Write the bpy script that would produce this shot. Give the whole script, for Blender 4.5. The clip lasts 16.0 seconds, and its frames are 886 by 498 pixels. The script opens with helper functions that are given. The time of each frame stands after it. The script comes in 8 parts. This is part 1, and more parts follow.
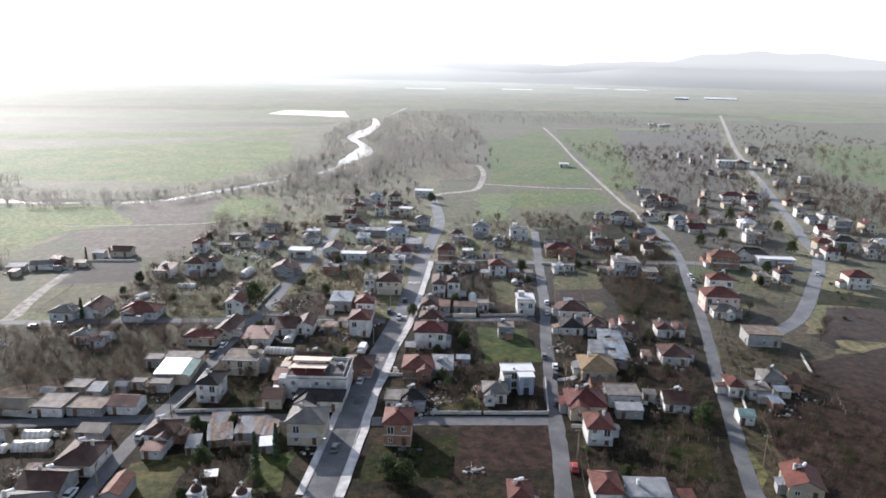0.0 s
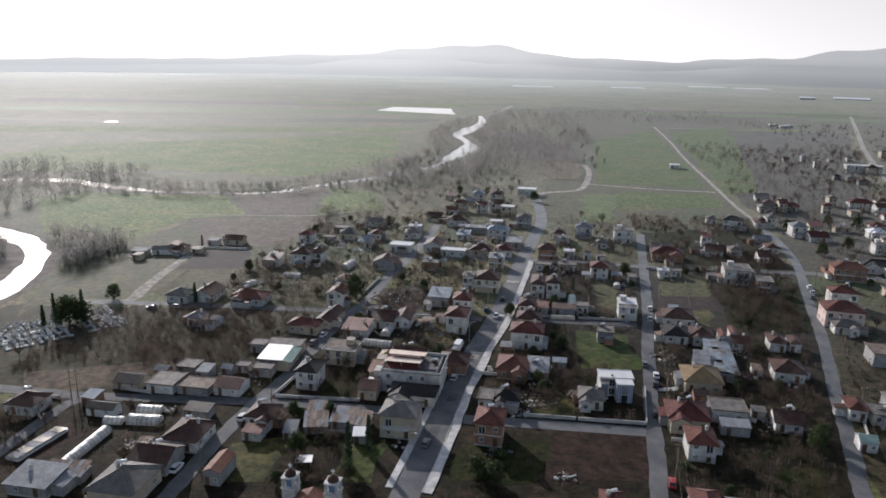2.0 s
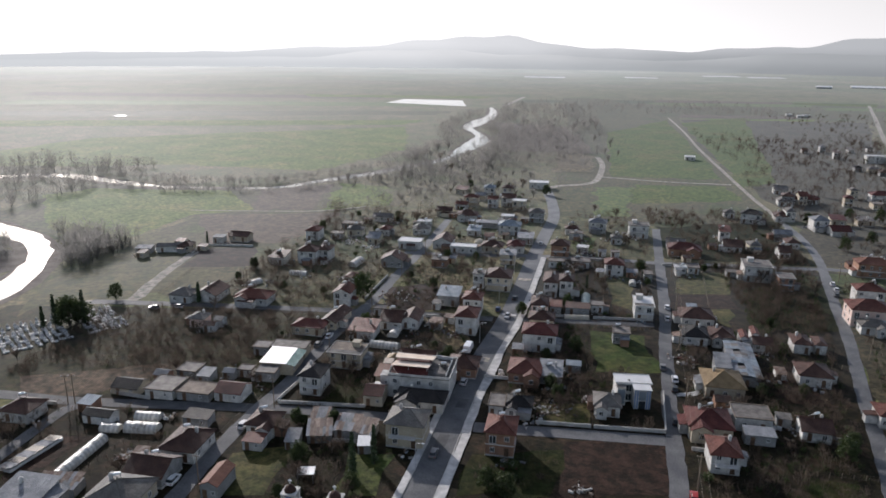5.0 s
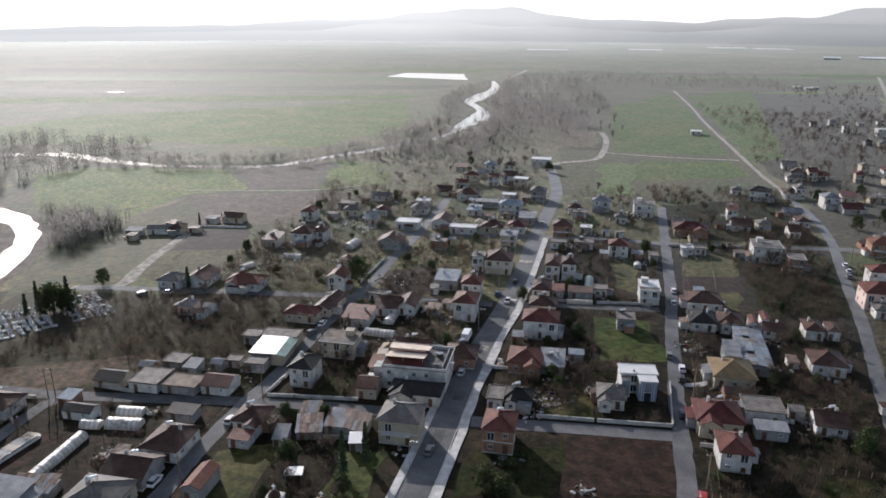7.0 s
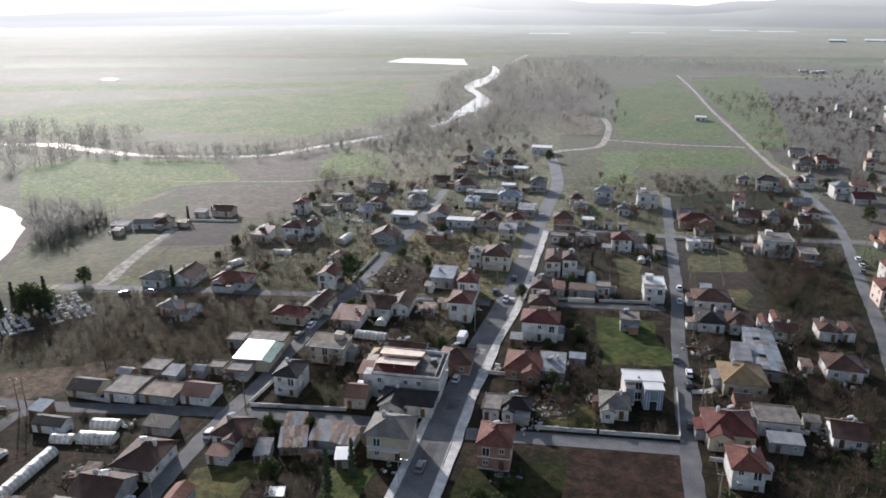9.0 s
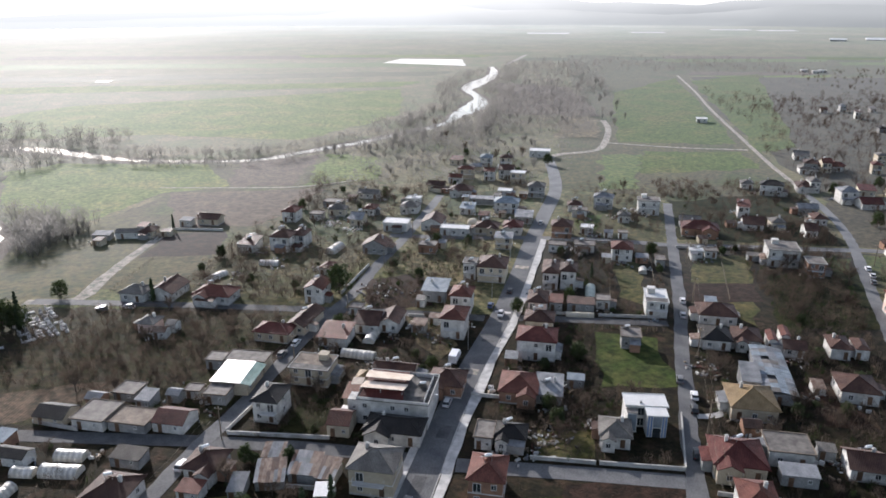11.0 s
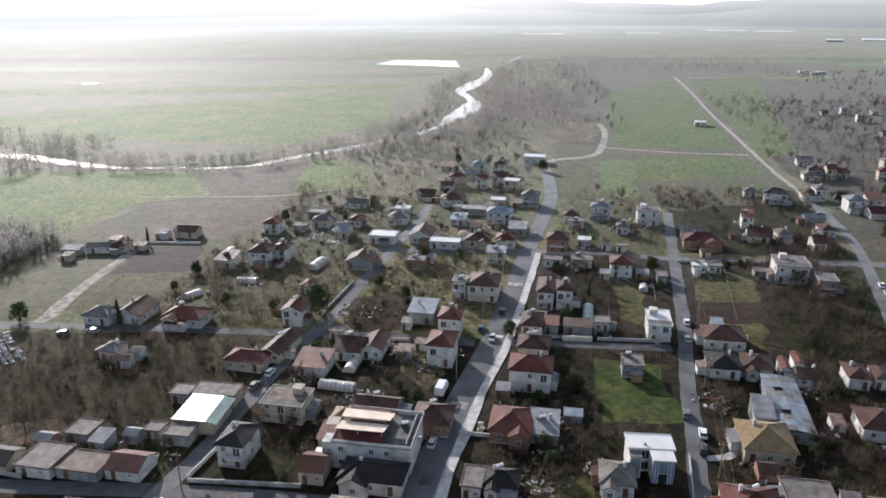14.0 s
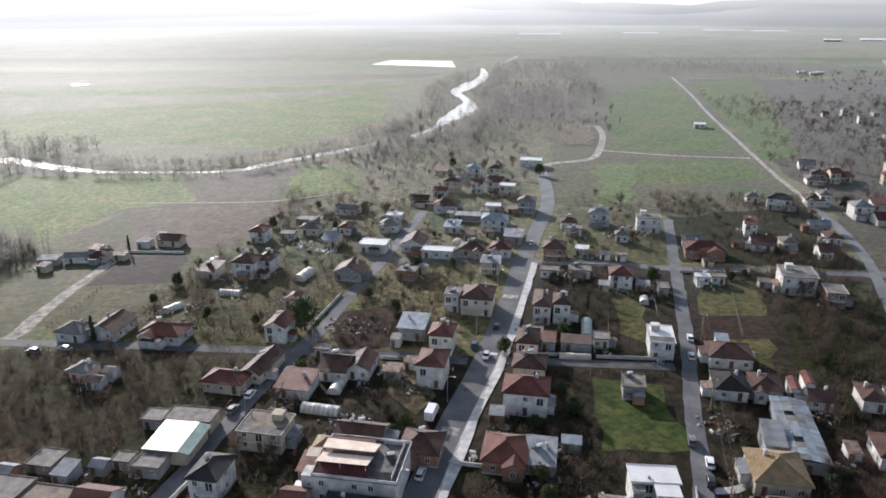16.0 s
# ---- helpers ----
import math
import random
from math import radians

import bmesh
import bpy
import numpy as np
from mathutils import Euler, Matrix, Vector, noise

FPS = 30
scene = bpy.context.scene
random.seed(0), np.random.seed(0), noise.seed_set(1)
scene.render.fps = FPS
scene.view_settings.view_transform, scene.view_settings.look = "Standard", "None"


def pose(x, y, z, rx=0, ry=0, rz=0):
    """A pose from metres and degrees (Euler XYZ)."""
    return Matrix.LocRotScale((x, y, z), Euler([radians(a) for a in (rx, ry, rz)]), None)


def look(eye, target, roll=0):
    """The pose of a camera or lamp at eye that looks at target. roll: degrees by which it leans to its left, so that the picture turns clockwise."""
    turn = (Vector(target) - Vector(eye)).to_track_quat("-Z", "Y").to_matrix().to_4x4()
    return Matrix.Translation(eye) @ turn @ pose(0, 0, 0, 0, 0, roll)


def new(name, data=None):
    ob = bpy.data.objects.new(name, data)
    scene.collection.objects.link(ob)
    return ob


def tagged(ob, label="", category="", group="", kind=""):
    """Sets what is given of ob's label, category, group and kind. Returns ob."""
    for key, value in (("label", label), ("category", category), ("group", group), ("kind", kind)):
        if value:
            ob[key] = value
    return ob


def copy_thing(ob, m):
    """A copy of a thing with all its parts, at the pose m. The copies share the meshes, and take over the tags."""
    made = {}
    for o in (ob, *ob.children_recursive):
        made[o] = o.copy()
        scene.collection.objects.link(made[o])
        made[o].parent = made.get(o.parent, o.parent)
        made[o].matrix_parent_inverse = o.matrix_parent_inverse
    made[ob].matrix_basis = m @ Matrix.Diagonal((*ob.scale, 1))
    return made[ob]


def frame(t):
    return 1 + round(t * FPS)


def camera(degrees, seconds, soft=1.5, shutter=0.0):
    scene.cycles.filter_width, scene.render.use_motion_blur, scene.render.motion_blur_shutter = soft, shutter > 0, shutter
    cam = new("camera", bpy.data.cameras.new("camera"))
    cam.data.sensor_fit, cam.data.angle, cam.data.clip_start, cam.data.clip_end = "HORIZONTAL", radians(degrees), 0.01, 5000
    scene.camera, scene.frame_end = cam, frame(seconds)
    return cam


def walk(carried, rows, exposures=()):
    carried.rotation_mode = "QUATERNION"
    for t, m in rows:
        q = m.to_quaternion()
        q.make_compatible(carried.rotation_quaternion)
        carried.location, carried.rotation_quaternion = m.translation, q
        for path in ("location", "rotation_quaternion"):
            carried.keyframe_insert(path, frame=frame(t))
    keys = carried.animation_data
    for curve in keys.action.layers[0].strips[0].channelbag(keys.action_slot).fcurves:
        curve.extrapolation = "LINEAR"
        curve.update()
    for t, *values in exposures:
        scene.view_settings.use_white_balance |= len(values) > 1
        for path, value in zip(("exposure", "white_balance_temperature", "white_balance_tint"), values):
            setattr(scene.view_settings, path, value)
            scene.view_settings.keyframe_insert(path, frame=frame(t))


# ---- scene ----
cam = camera(63.9, 16.0, soft=1.7)
PATH = [
    (0, (-1.058, -6.757, 90.496), (-1.017, -4.825, 89.979), 1.2),
    (0.5, (-0.389, -6.178, 90.283), (-0.505, -4.251, 89.763), 1.2),
    (1, (-0.049, -5.911, 90.132), (-0.24, -3.991, 89.609), 1.2),
    (1.5, (-0.234, -5.384, 90.088), (-0.46, -3.468, 89.561), 1.1),
    (2, (-0.297, -4.851, 90.072), (-0.541, -2.938, 89.544), 1.1),
    (2.5, (-0.307, -3.942, 89.993), (-0.565, -2.031, 89.462), 1.1),
    (3, (-0.411, -2.818, 89.93), (-0.676, -0.908, 89.398), 1.0),
    (3.5, (-0.493, -1.57, 89.884), (-0.763, 0.339, 89.351), 0.9),
    (4, (-0.631, -0.041, 89.903), (-0.904, 1.867, 89.369), 0.8),
    (6.5, (-0.369, 10.736, 89.855), (-0.647, 12.623, 89.254), 0.4),
    (7, (-0.156, 13.533, 89.892), (-0.437, 15.414, 89.273), 0.3),
    (7.5, (-0.121, 16.229, 89.903), (-0.403, 18.105, 89.269), 0.2),
    (8, (0.046, 19.032, 89.945), (-0.236, 20.902, 89.296), 0.1),
    (8.5, (0.213, 21.793, 89.965), (-0.071, 23.661, 89.307), 0.1),
    (9, (0.311, 24.891, 90.003), (0.027, 26.758, 89.345), 0.0),
    (11.5, (1.128, 38.876, 90.139), (0.845, 40.743, 89.481), -0.2),
    (12, (1.065, 41.526, 90.157), (0.784, 43.394, 89.499), -0.2),
    (12.5, (1.18, 44.143, 90.184), (0.9, 46.011, 89.526), -0.2),
    (13, (1.316, 46.834, 90.127), (1.038, 48.703, 89.47), -0.2),
    (13.5, (1.368, 49.554, 90.221), (1.092, 51.422, 89.563), -0.2),
    (14, (1.154, 52.245, 90.258), (0.882, 54.114, 89.601), -0.2),
    (14.5, (1.421, 54.975, 90.251), (1.149, 56.845, 89.594), -0.2),
    (15, (1.587, 57.85, 90.305), (1.316, 59.72, 89.647), -0.2),
    (15.5, (1.521, 60.544, 90.321), (1.253, 62.414, 89.663), -0.2),
    (16, (1.268, 63.204, 90.301), (1.004, 65.074, 89.643), -0.2),
]
walk(cam, [(t, look(eye, target, roll)) for t, eye, target, roll in PATH],
     exposures=[(0, 0.7, 6380, 14), (0.5, 0.5, 6380, 14), (1.0, 0.18, 6380, 14), (1.5, -0.01, 6380, 14), (3.5, -0.09, 6380, 14), (7.0, 0.1, 6380, 14), (9.0, 0.35, 6380, 14), (12.5, 0.44, 6380, 14), (16.0, 0.43, 6380, 14)])


# ---- light: low winter sun ahead and to the west, hazy bright sky ----
SUN_AZ, SUN_EL = -37.0, 21.0          # degrees from +y towards -x, degrees above the horizon
world = bpy.data.worlds.new("sky")
scene.world = world
world.use_nodes = True
wn = world.node_tree.nodes
sky = wn.new("ShaderNodeTexSky")
sky.sky_type = "NISHITA"
sky.sun_disc = False
sky.sun_elevation = radians(SUN_EL)
sky.sun_rotation = radians(SUN_AZ)
sky.air_density, sky.dust_density, sky.ozone_density = 1.0, 1.2, 1.5
wn["Background"].inputs["Strength"].default_value = 0.15
hazy = wn.new("ShaderNodeHueSaturation")      # thin haze takes the colour out of the sky
hazy.inputs["Saturation"].default_value = 0.72
world.node_tree.links.new(sky.outputs[0], hazy.inputs["Color"])
world.node_tree.links.new(hazy.outputs[0], wn["Background"].inputs["Color"])
sun_data = bpy.data.lights.new("sun", "SUN")
sun_data.energy, sun_data.angle, sun_data.color = 4.6, radians(0.6), (1.0, 0.955, 0.915)
sun = new("sun", sun_data)
to_sun = Vector((math.sin(radians(SUN_AZ)) * math.cos(radians(SUN_EL)), math.cos(radians(SUN_AZ)) * math.cos(radians(SUN_EL)), math.sin(radians(SUN_EL))))
sun.matrix_world = look(Vector((0, 200, 300)) + to_sun * 200, (0, 200, 300))


# ---- materials ----
def mat(name, c1, c2, size=4.0, fine=0.3, rough=0.85, bump=0.3, metal=0.0, spec=0.35, rand=0.0, wave=0.0, sheen=0.0, uv=False, c3=None, haze_gloss=0.0, grit=0.25):
    """Two scales of noise between two or three colours, with relief; rand: spread of brightness from thing to thing; wave: ribs that far apart."""
    m = bpy.data.materials.new(name)
    m.use_nodes = True
    n, l = m.node_tree.nodes, m.node_tree.links
    b = n["Principled BSDF"]
    b.inputs["Roughness"].default_value = rough
    b.inputs["Metallic"].default_value = metal
    b.inputs["Specular IOR Level"].default_value = spec
    if sheen:
        b.inputs["Sheen Weight"].default_value = sheen
        b.inputs["Sheen Roughness"].default_value = 0.5
    tc = n.new("ShaderNodeTexCoord")
    info = n.new("ShaderNodeObjectInfo")
    off = n.new("ShaderNodeVectorMath")
    off.operation = "ADD"
    shift = n.new("ShaderNodeVectorMath")
    shift.operation = "SCALE"
    shift.inputs[0].default_value = (37.0, 51.0, 13.0)
    l.new(info.outputs["Random"], shift.inputs["Scale"])
    l.new(tc.outputs["Object"], off.inputs[0])
    l.new(shift.outputs[0], off.inputs[1])
    big = n.new("ShaderNodeTexNoise")
    big.inputs["Scale"].default_value = 1.0 / size
    big.inputs["Detail"].default_value = 5.0
    small = n.new("ShaderNodeTexNoise")
    small.inputs["Scale"].default_value = 1.0 / fine
    small.inputs["Detail"].default_value = 3.0
    l.new(off.outputs[0], big.inputs["Vector"])
    l.new(off.outputs[0], small.inputs["Vector"])
    ramp = n.new("ShaderNodeValToRGB")
    e = ramp.color_ramp.elements
    e[0].position, e[0].color = 0.34, (*c1, 1)
    e[1].position, e[1].color = 0.66, (*c2, 1)
    if c3:
        e3 = e.new(0.5)
        e3.color = (*c3, 1)
    l.new(big.outputs[0], ramp.inputs[0])
    grain = n.new("ShaderNodeMapRange")
    grain.inputs[1].default_value, grain.inputs[2].default_value = 0.3, 0.7
    grain.inputs[3].default_value, grain.inputs[4].default_value = 1 - grit, 1 + grit * 0.85
    l.new(small.outputs[0], grain.inputs[0])
    mul = n.new("ShaderNodeVectorMath")
    mul.operation = "SCALE"
    l.new(ramp.outputs[0], mul.inputs[0])
    l.new(grain.outputs[0], mul.inputs["Scale"])
    last = mul.outputs[0]
    if haze_gloss > 0.1 and "asphalt" not in name and "tiles" not in name and "sheet" not in name and "roof" not in name:
        # tufts and bare spots a few metres across
        mid = n.new("ShaderNodeTexNoise")
        mid.inputs["Scale"].default_value = 0.42
        mid.inputs["Detail"].default_value = 6.0
        mid.inputs["Roughness"].default_value = 0.65
        l.new(off.outputs[0], mid.inputs["Vector"])
        tuft = n.new("ShaderNodeValToRGB")
        t = tuft.color_ramp.elements
        t[0].position, t[0].color = 0.38, (0.48, 0.54, 0.48, 1)
        t[1].position, t[1].color = 0.62, (1.55, 1.38, 1.30, 1)
        l.new(mid.outputs[0], tuft.inputs[0])
        mt = n.new("ShaderNodeVectorMath")
        mt.operation = "MULTIPLY"
        l.new(last, mt.inputs[0])
        l.new(tuft.outputs[0], mt.inputs[1])
        last = mt.outputs[0]
    if rand:
        rr = n.new("ShaderNodeMapRange")
        rr.inputs[3].default_value, rr.inputs[4].default_value = 1 - rand, 1 + rand
        l.new(info.outputs["Random"], rr.inputs[0])
        mul2 = n.new("ShaderNodeVectorMath")
        mul2.operation = "SCALE"
        l.new(last, mul2.inputs[0])
        l.new(rr.outputs[0], mul2.inputs["Scale"])
        last = mul2.outputs[0]
    height = small.outputs[0]
    if wave:
        w = n.new("ShaderNodeTexWave")
        w.inputs["Scale"].default_value = 0.314 / wave
        w.inputs["Distortion"].default_value = 0.6
        w.inputs["Detail"].default_value = 1.0
        l.new(tc.outputs["UV" if uv else "Object"], w.inputs["Vector"])
        dark = n.new("ShaderNodeMapRange")
        dark.inputs[3].default_value, dark.inputs[4].default_value = 0.78, 1.1
        l.new(w.outputs["Fac"], dark.inputs[0])
        mul3 = n.new("ShaderNodeVectorMath")
        mul3.operation = "SCALE"
        l.new(last, mul3.inputs[0])
        l.new(dark.outputs[0], mul3.inputs["Scale"])
        last = mul3.outputs[0]
        add = n.new("ShaderNodeMath")
        add.operation = "MULTIPLY_ADD"
        add.inputs[1].default_value = 0.6
        l.new(w.outputs["Fac"], add.inputs[0])
        l.new(small.outputs[0], add.inputs[2])
        height = add.outputs[0]
    l.new(last, b.inputs["Base Color"])
    bp = n.new("ShaderNodeBump")
    bp.inputs["Strength"].default_value = bump
    bp.inputs["Distance"].default_value = min(fine, 0.3)
    l.new(height, bp.inputs["Height"])
    l.new(bp.outputs[0], b.inputs["Normal"])
    if haze_gloss:
        # pale gloss that grows towards grazing angles, standing in for distance haze
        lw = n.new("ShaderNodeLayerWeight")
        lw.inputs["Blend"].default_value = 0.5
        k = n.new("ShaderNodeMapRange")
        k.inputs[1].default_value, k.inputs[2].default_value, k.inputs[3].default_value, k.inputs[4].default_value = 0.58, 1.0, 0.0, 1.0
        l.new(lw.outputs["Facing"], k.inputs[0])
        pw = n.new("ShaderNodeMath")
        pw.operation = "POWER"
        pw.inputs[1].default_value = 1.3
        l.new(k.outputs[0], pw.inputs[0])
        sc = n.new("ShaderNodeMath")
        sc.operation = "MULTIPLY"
        sc.inputs[1].default_value = haze_gloss
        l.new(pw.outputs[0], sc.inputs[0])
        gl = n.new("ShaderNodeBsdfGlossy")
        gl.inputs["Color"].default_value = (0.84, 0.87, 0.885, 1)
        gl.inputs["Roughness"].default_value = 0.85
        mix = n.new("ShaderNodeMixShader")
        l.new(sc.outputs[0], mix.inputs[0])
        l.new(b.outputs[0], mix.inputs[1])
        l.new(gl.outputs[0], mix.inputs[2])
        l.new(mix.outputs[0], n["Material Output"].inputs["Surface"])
    return m


M = {}
# ground covers; valley floor and crop colours are lightened in place of haze
EARTH = dict(spec=0.12, haze_gloss=0.2)
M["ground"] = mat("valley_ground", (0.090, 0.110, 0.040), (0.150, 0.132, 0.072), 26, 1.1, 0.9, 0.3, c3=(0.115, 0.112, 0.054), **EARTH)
# dark garden soil; the dimness of the near right is in its colour too
M["yard"] = mat("dark_garden_soil", (0.013, 0.0095, 0.006), (0.038, 0.0255, 0.0165), 5, 0.6, 0.9, 0.7, c3=(0.018, 0.0165, 0.008), **EARTH)
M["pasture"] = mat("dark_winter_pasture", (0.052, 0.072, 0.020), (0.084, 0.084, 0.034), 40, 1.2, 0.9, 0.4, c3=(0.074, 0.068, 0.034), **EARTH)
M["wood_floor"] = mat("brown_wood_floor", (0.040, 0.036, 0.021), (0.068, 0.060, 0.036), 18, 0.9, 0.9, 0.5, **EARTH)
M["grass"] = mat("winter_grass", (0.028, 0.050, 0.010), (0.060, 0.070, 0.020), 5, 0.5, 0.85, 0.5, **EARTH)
# dark lawn green, lowered further so that it holds house and tree shadow
M["dark_grass"] = mat("shaded_lawn", (0.013, 0.022, 0.006), (0.030, 0.030, 0.012), 6, 0.5, 0.85, 0.5, spec=0.06, haze_gloss=0.105)
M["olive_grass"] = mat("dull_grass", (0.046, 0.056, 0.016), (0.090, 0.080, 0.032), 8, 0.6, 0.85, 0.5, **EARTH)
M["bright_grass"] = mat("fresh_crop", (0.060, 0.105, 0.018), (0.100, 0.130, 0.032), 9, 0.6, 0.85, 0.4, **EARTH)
# crop green raised so that it carries the haze over the left plain
M["crop"] = mat("green_crop", (0.100, 0.150, 0.042), (0.165, 0.180, 0.070), 30, 1.2, 0.9, 0.3, c3=(0.125, 0.168, 0.052), spec=0.08, haze_gloss=0.16)
M["meadow"] = mat("green_meadow", (0.062, 0.104, 0.024), (0.104, 0.116, 0.038), 30, 1.2, 0.9, 0.3, c3=(0.076, 0.112, 0.028), spec=0.08, haze_gloss=0.16)
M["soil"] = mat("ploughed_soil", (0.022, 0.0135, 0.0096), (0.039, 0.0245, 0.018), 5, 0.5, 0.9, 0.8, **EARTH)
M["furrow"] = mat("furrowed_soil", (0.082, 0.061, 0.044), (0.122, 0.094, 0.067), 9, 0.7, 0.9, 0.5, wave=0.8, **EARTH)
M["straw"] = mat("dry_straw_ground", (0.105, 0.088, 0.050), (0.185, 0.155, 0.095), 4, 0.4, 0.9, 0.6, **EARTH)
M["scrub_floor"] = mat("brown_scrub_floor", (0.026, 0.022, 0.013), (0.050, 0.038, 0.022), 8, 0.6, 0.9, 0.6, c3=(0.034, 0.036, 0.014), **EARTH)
M["gravel"] = mat("river_gravel", (0.105, 0.088, 0.072), (0.185, 0.160, 0.135), 7, 0.6, 0.9, 0.5, spec=0.08, haze_gloss=0.1)
M["asphalt"] = mat("worn_asphalt", (0.095, 0.097, 0.102), (0.155, 0.155, 0.155), 6, 0.3, 0.8, 0.25, spec=0.15, haze_gloss=0.3)
# darker asphalt: repair patches, and side streets with shade put into the colour
M["asphalt_dark"] = mat("patched_shaded_asphalt", (0.07, 0.071, 0.074), (0.115, 0.115, 0.115), 3, 0.3, 0.8, 0.25, spec=0.15, haze_gloss=0.3)
M["track"] = mat("dusty_track", (0.25, 0.24, 0.22), (0.35, 0.335, 0.305), 6, 0.5, 0.9, 0.4, spec=0.1, haze_gloss=0.15)
M["pavement"] = mat("concrete_paving", (0.36, 0.352, 0.335), (0.60, 0.585, 0.56), 2.2, 0.25, 0.75, 0.25, spec=0.2, haze_gloss=0.1, grit=0.1)
M["kerb"] = mat("kerb_concrete", (0.34, 0.33, 0.31), (0.48, 0.47, 0.44), 2, 0.2, 0.75, 0.2, spec=0.2, haze_gloss=0.1)
# walls
M["white"] = mat("white_stucco", (0.37, 0.36, 0.335), (0.63, 0.62, 0.59), 1.8, 0.2, 0.85, 0.15, rand=0.08, grit=0.2)
M["cream"] = mat("cream_stucco", (0.44, 0.39, 0.30), (0.57, 0.51, 0.40), 3, 0.2, 0.85, 0.15, rand=0.08, grit=0.2)
M["beige"] = mat("beige_stucco", (0.34, 0.295, 0.225), (0.46, 0.405, 0.31), 3, 0.2, 0.85, 0.15, rand=0.1, grit=0.2)
M["pink"] = mat("pink_stucco", (0.58, 0.43, 0.37), (0.68, 0.53, 0.46), 3, 0.2, 0.85, 0.15, rand=0.06, grit=0.2)
M["grey"] = mat("grey_render", (0.19, 0.19, 0.19), (0.30, 0.30, 0.29), 2.5, 0.2, 0.85, 0.2, rand=0.12)
M["brick"] = mat("brick_wall", (0.22, 0.125, 0.085), (0.33, 0.19, 0.125), 2, 0.12, 0.85, 0.4, rand=0.1)
# roofs (ribs follow the slope)
TILE = dict(size=2.2, fine=0.22, rough=0.6, bump=0.6, rand=0.16, wave=0.32, uv=True, spec=0.16, grit=0.36, haze_gloss=0.1)
M["roof_red"] = mat("red_clay_tiles", (0.096, 0.034, 0.025), (0.157, 0.059, 0.044), **TILE)
M["roof_orange"] = mat("orange_clay_tiles", (0.163, 0.069, 0.045), (0.232, 0.105, 0.072), **TILE)
M["roof_dark"] = mat("old_brown_tiles", (0.058, 0.030, 0.024), (0.106, 0.056, 0.042), **TILE)
M["roof_maroon"] = mat("maroon_tiles", (0.079, 0.023, 0.020), (0.131, 0.041, 0.034), **TILE)
M["roof_tan"] = mat("ochre_tiles", (0.240, 0.164, 0.084), (0.336, 0.240, 0.132), **TILE)
M["roof_black"] = mat("charcoal_tiles", (0.018, 0.017, 0.018), (0.034, 0.031, 0.030), **TILE)
M["roof_grey"] = mat("weathered_grey_roof", (0.120, 0.110, 0.100), (0.200, 0.186, 0.168), **TILE)
SHEET = dict(size=2.5, fine=0.3, rough=0.7, bump=0.5, rand=0.15, wave=0.25, uv=True, spec=0.2, grit=0.15, haze_gloss=0.15)
M["roof_metal"] = mat("corrugated_sheet", (0.15, 0.16, 0.175), (0.29, 0.295, 0.305), **SHEET)
M["roof_blue"] = mat("pale_blue_sheet", (0.18, 0.215, 0.25), (0.30, 0.345, 0.38), **SHEET)
M["roof_teal"] = mat("teal_sheet", (0.24, 0.36, 0.32), (0.38, 0.50, 0.45), **SHEET)
M["roof_white"] = mat("white_sheet", (0.72, 0.71, 0.69), (0.85, 0.84, 0.82), size=3, fine=0.3, rough=0.4, bump=0.2, wave=0.3, uv=True, spec=0.5, grit=0.1)
M["roof_rust"] = mat("rusted_sheet", (0.12, 0.065, 0.042), (0.27, 0.205, 0.165), size=1.2, fine=0.25, rough=0.75, bump=0.5, rand=0.2, wave=0.25, uv=True)
M["flat_brown"] = mat("weathered_brown_slab", (0.105, 0.082, 0.064), (0.215, 0.172, 0.135), 2.2, 0.3, 0.85, 0.4, rand=0.1)
M["terrace"] = mat("stained_terrace", (0.050, 0.048, 0.046), (0.15, 0.142, 0.132), 1.8, 0.25, 0.8, 0.3)
M["canvas"] = mat("faded_peach_canvas", (0.64, 0.52, 0.41), (0.78, 0.665, 0.545), 1.6, 0.2, 0.85, 0.25, grit=0.12)
M["flat_roof"] = mat("flat_roof_screed", (0.100, 0.090, 0.082), (0.215, 0.195, 0.175), 1.8, 0.25, 0.8, 0.25, rand=0.15, grit=0.1)
# details
M["glass"] = mat("window_glass", (0.020, 0.024, 0.028), (0.040, 0.045, 0.050), 2, 0.3, 0.12, 0.02, spec=0.6)
M["frame"] = mat("white_window_frame", (0.46, 0.46, 0.45), (0.60, 0.60, 0.59), 1, 0.1, 0.5, 0.05, grit=0.1)
M["door"] = mat("brown_door", (0.080, 0.045, 0.028), (0.14, 0.085, 0.05), 1, 0.1, 0.55, 0.1, rand=0.3)
M["concrete"] = mat("concrete", (0.30, 0.29, 0.27), (0.44, 0.43, 0.41), 2, 0.2, 0.85, 0.3)
M["rail"] = mat("painted_rail", (0.45, 0.45, 0.45), (0.6, 0.6, 0.59), 1, 0.1, 0.5, 0.05, metal=0.3)
M["tank"] = mat("white_enamel_tank", (0.80, 0.80, 0.80), (0.88, 0.88, 0.88), 1, 0.1, 0.3, 0.02, spec=0.6, grit=0.1)
M["steel"] = mat("galvanised_steel", (0.42, 0.42, 0.43), (0.56, 0.56, 0.57), 1, 0.1, 0.4, 0.1, metal=0.8)
M["collector"] = mat("solar_collector", (0.012, 0.015, 0.03), (0.02, 0.024, 0.045), 1, 0.2, 0.15, 0.03, spec=0.6)
M["film"] = mat("milky_greenhouse_film", (0.44, 0.41, 0.35), (0.66, 0.63, 0.57), 2, 0.4, 0.4, 0.2, spec=0.5, wave=1.2)
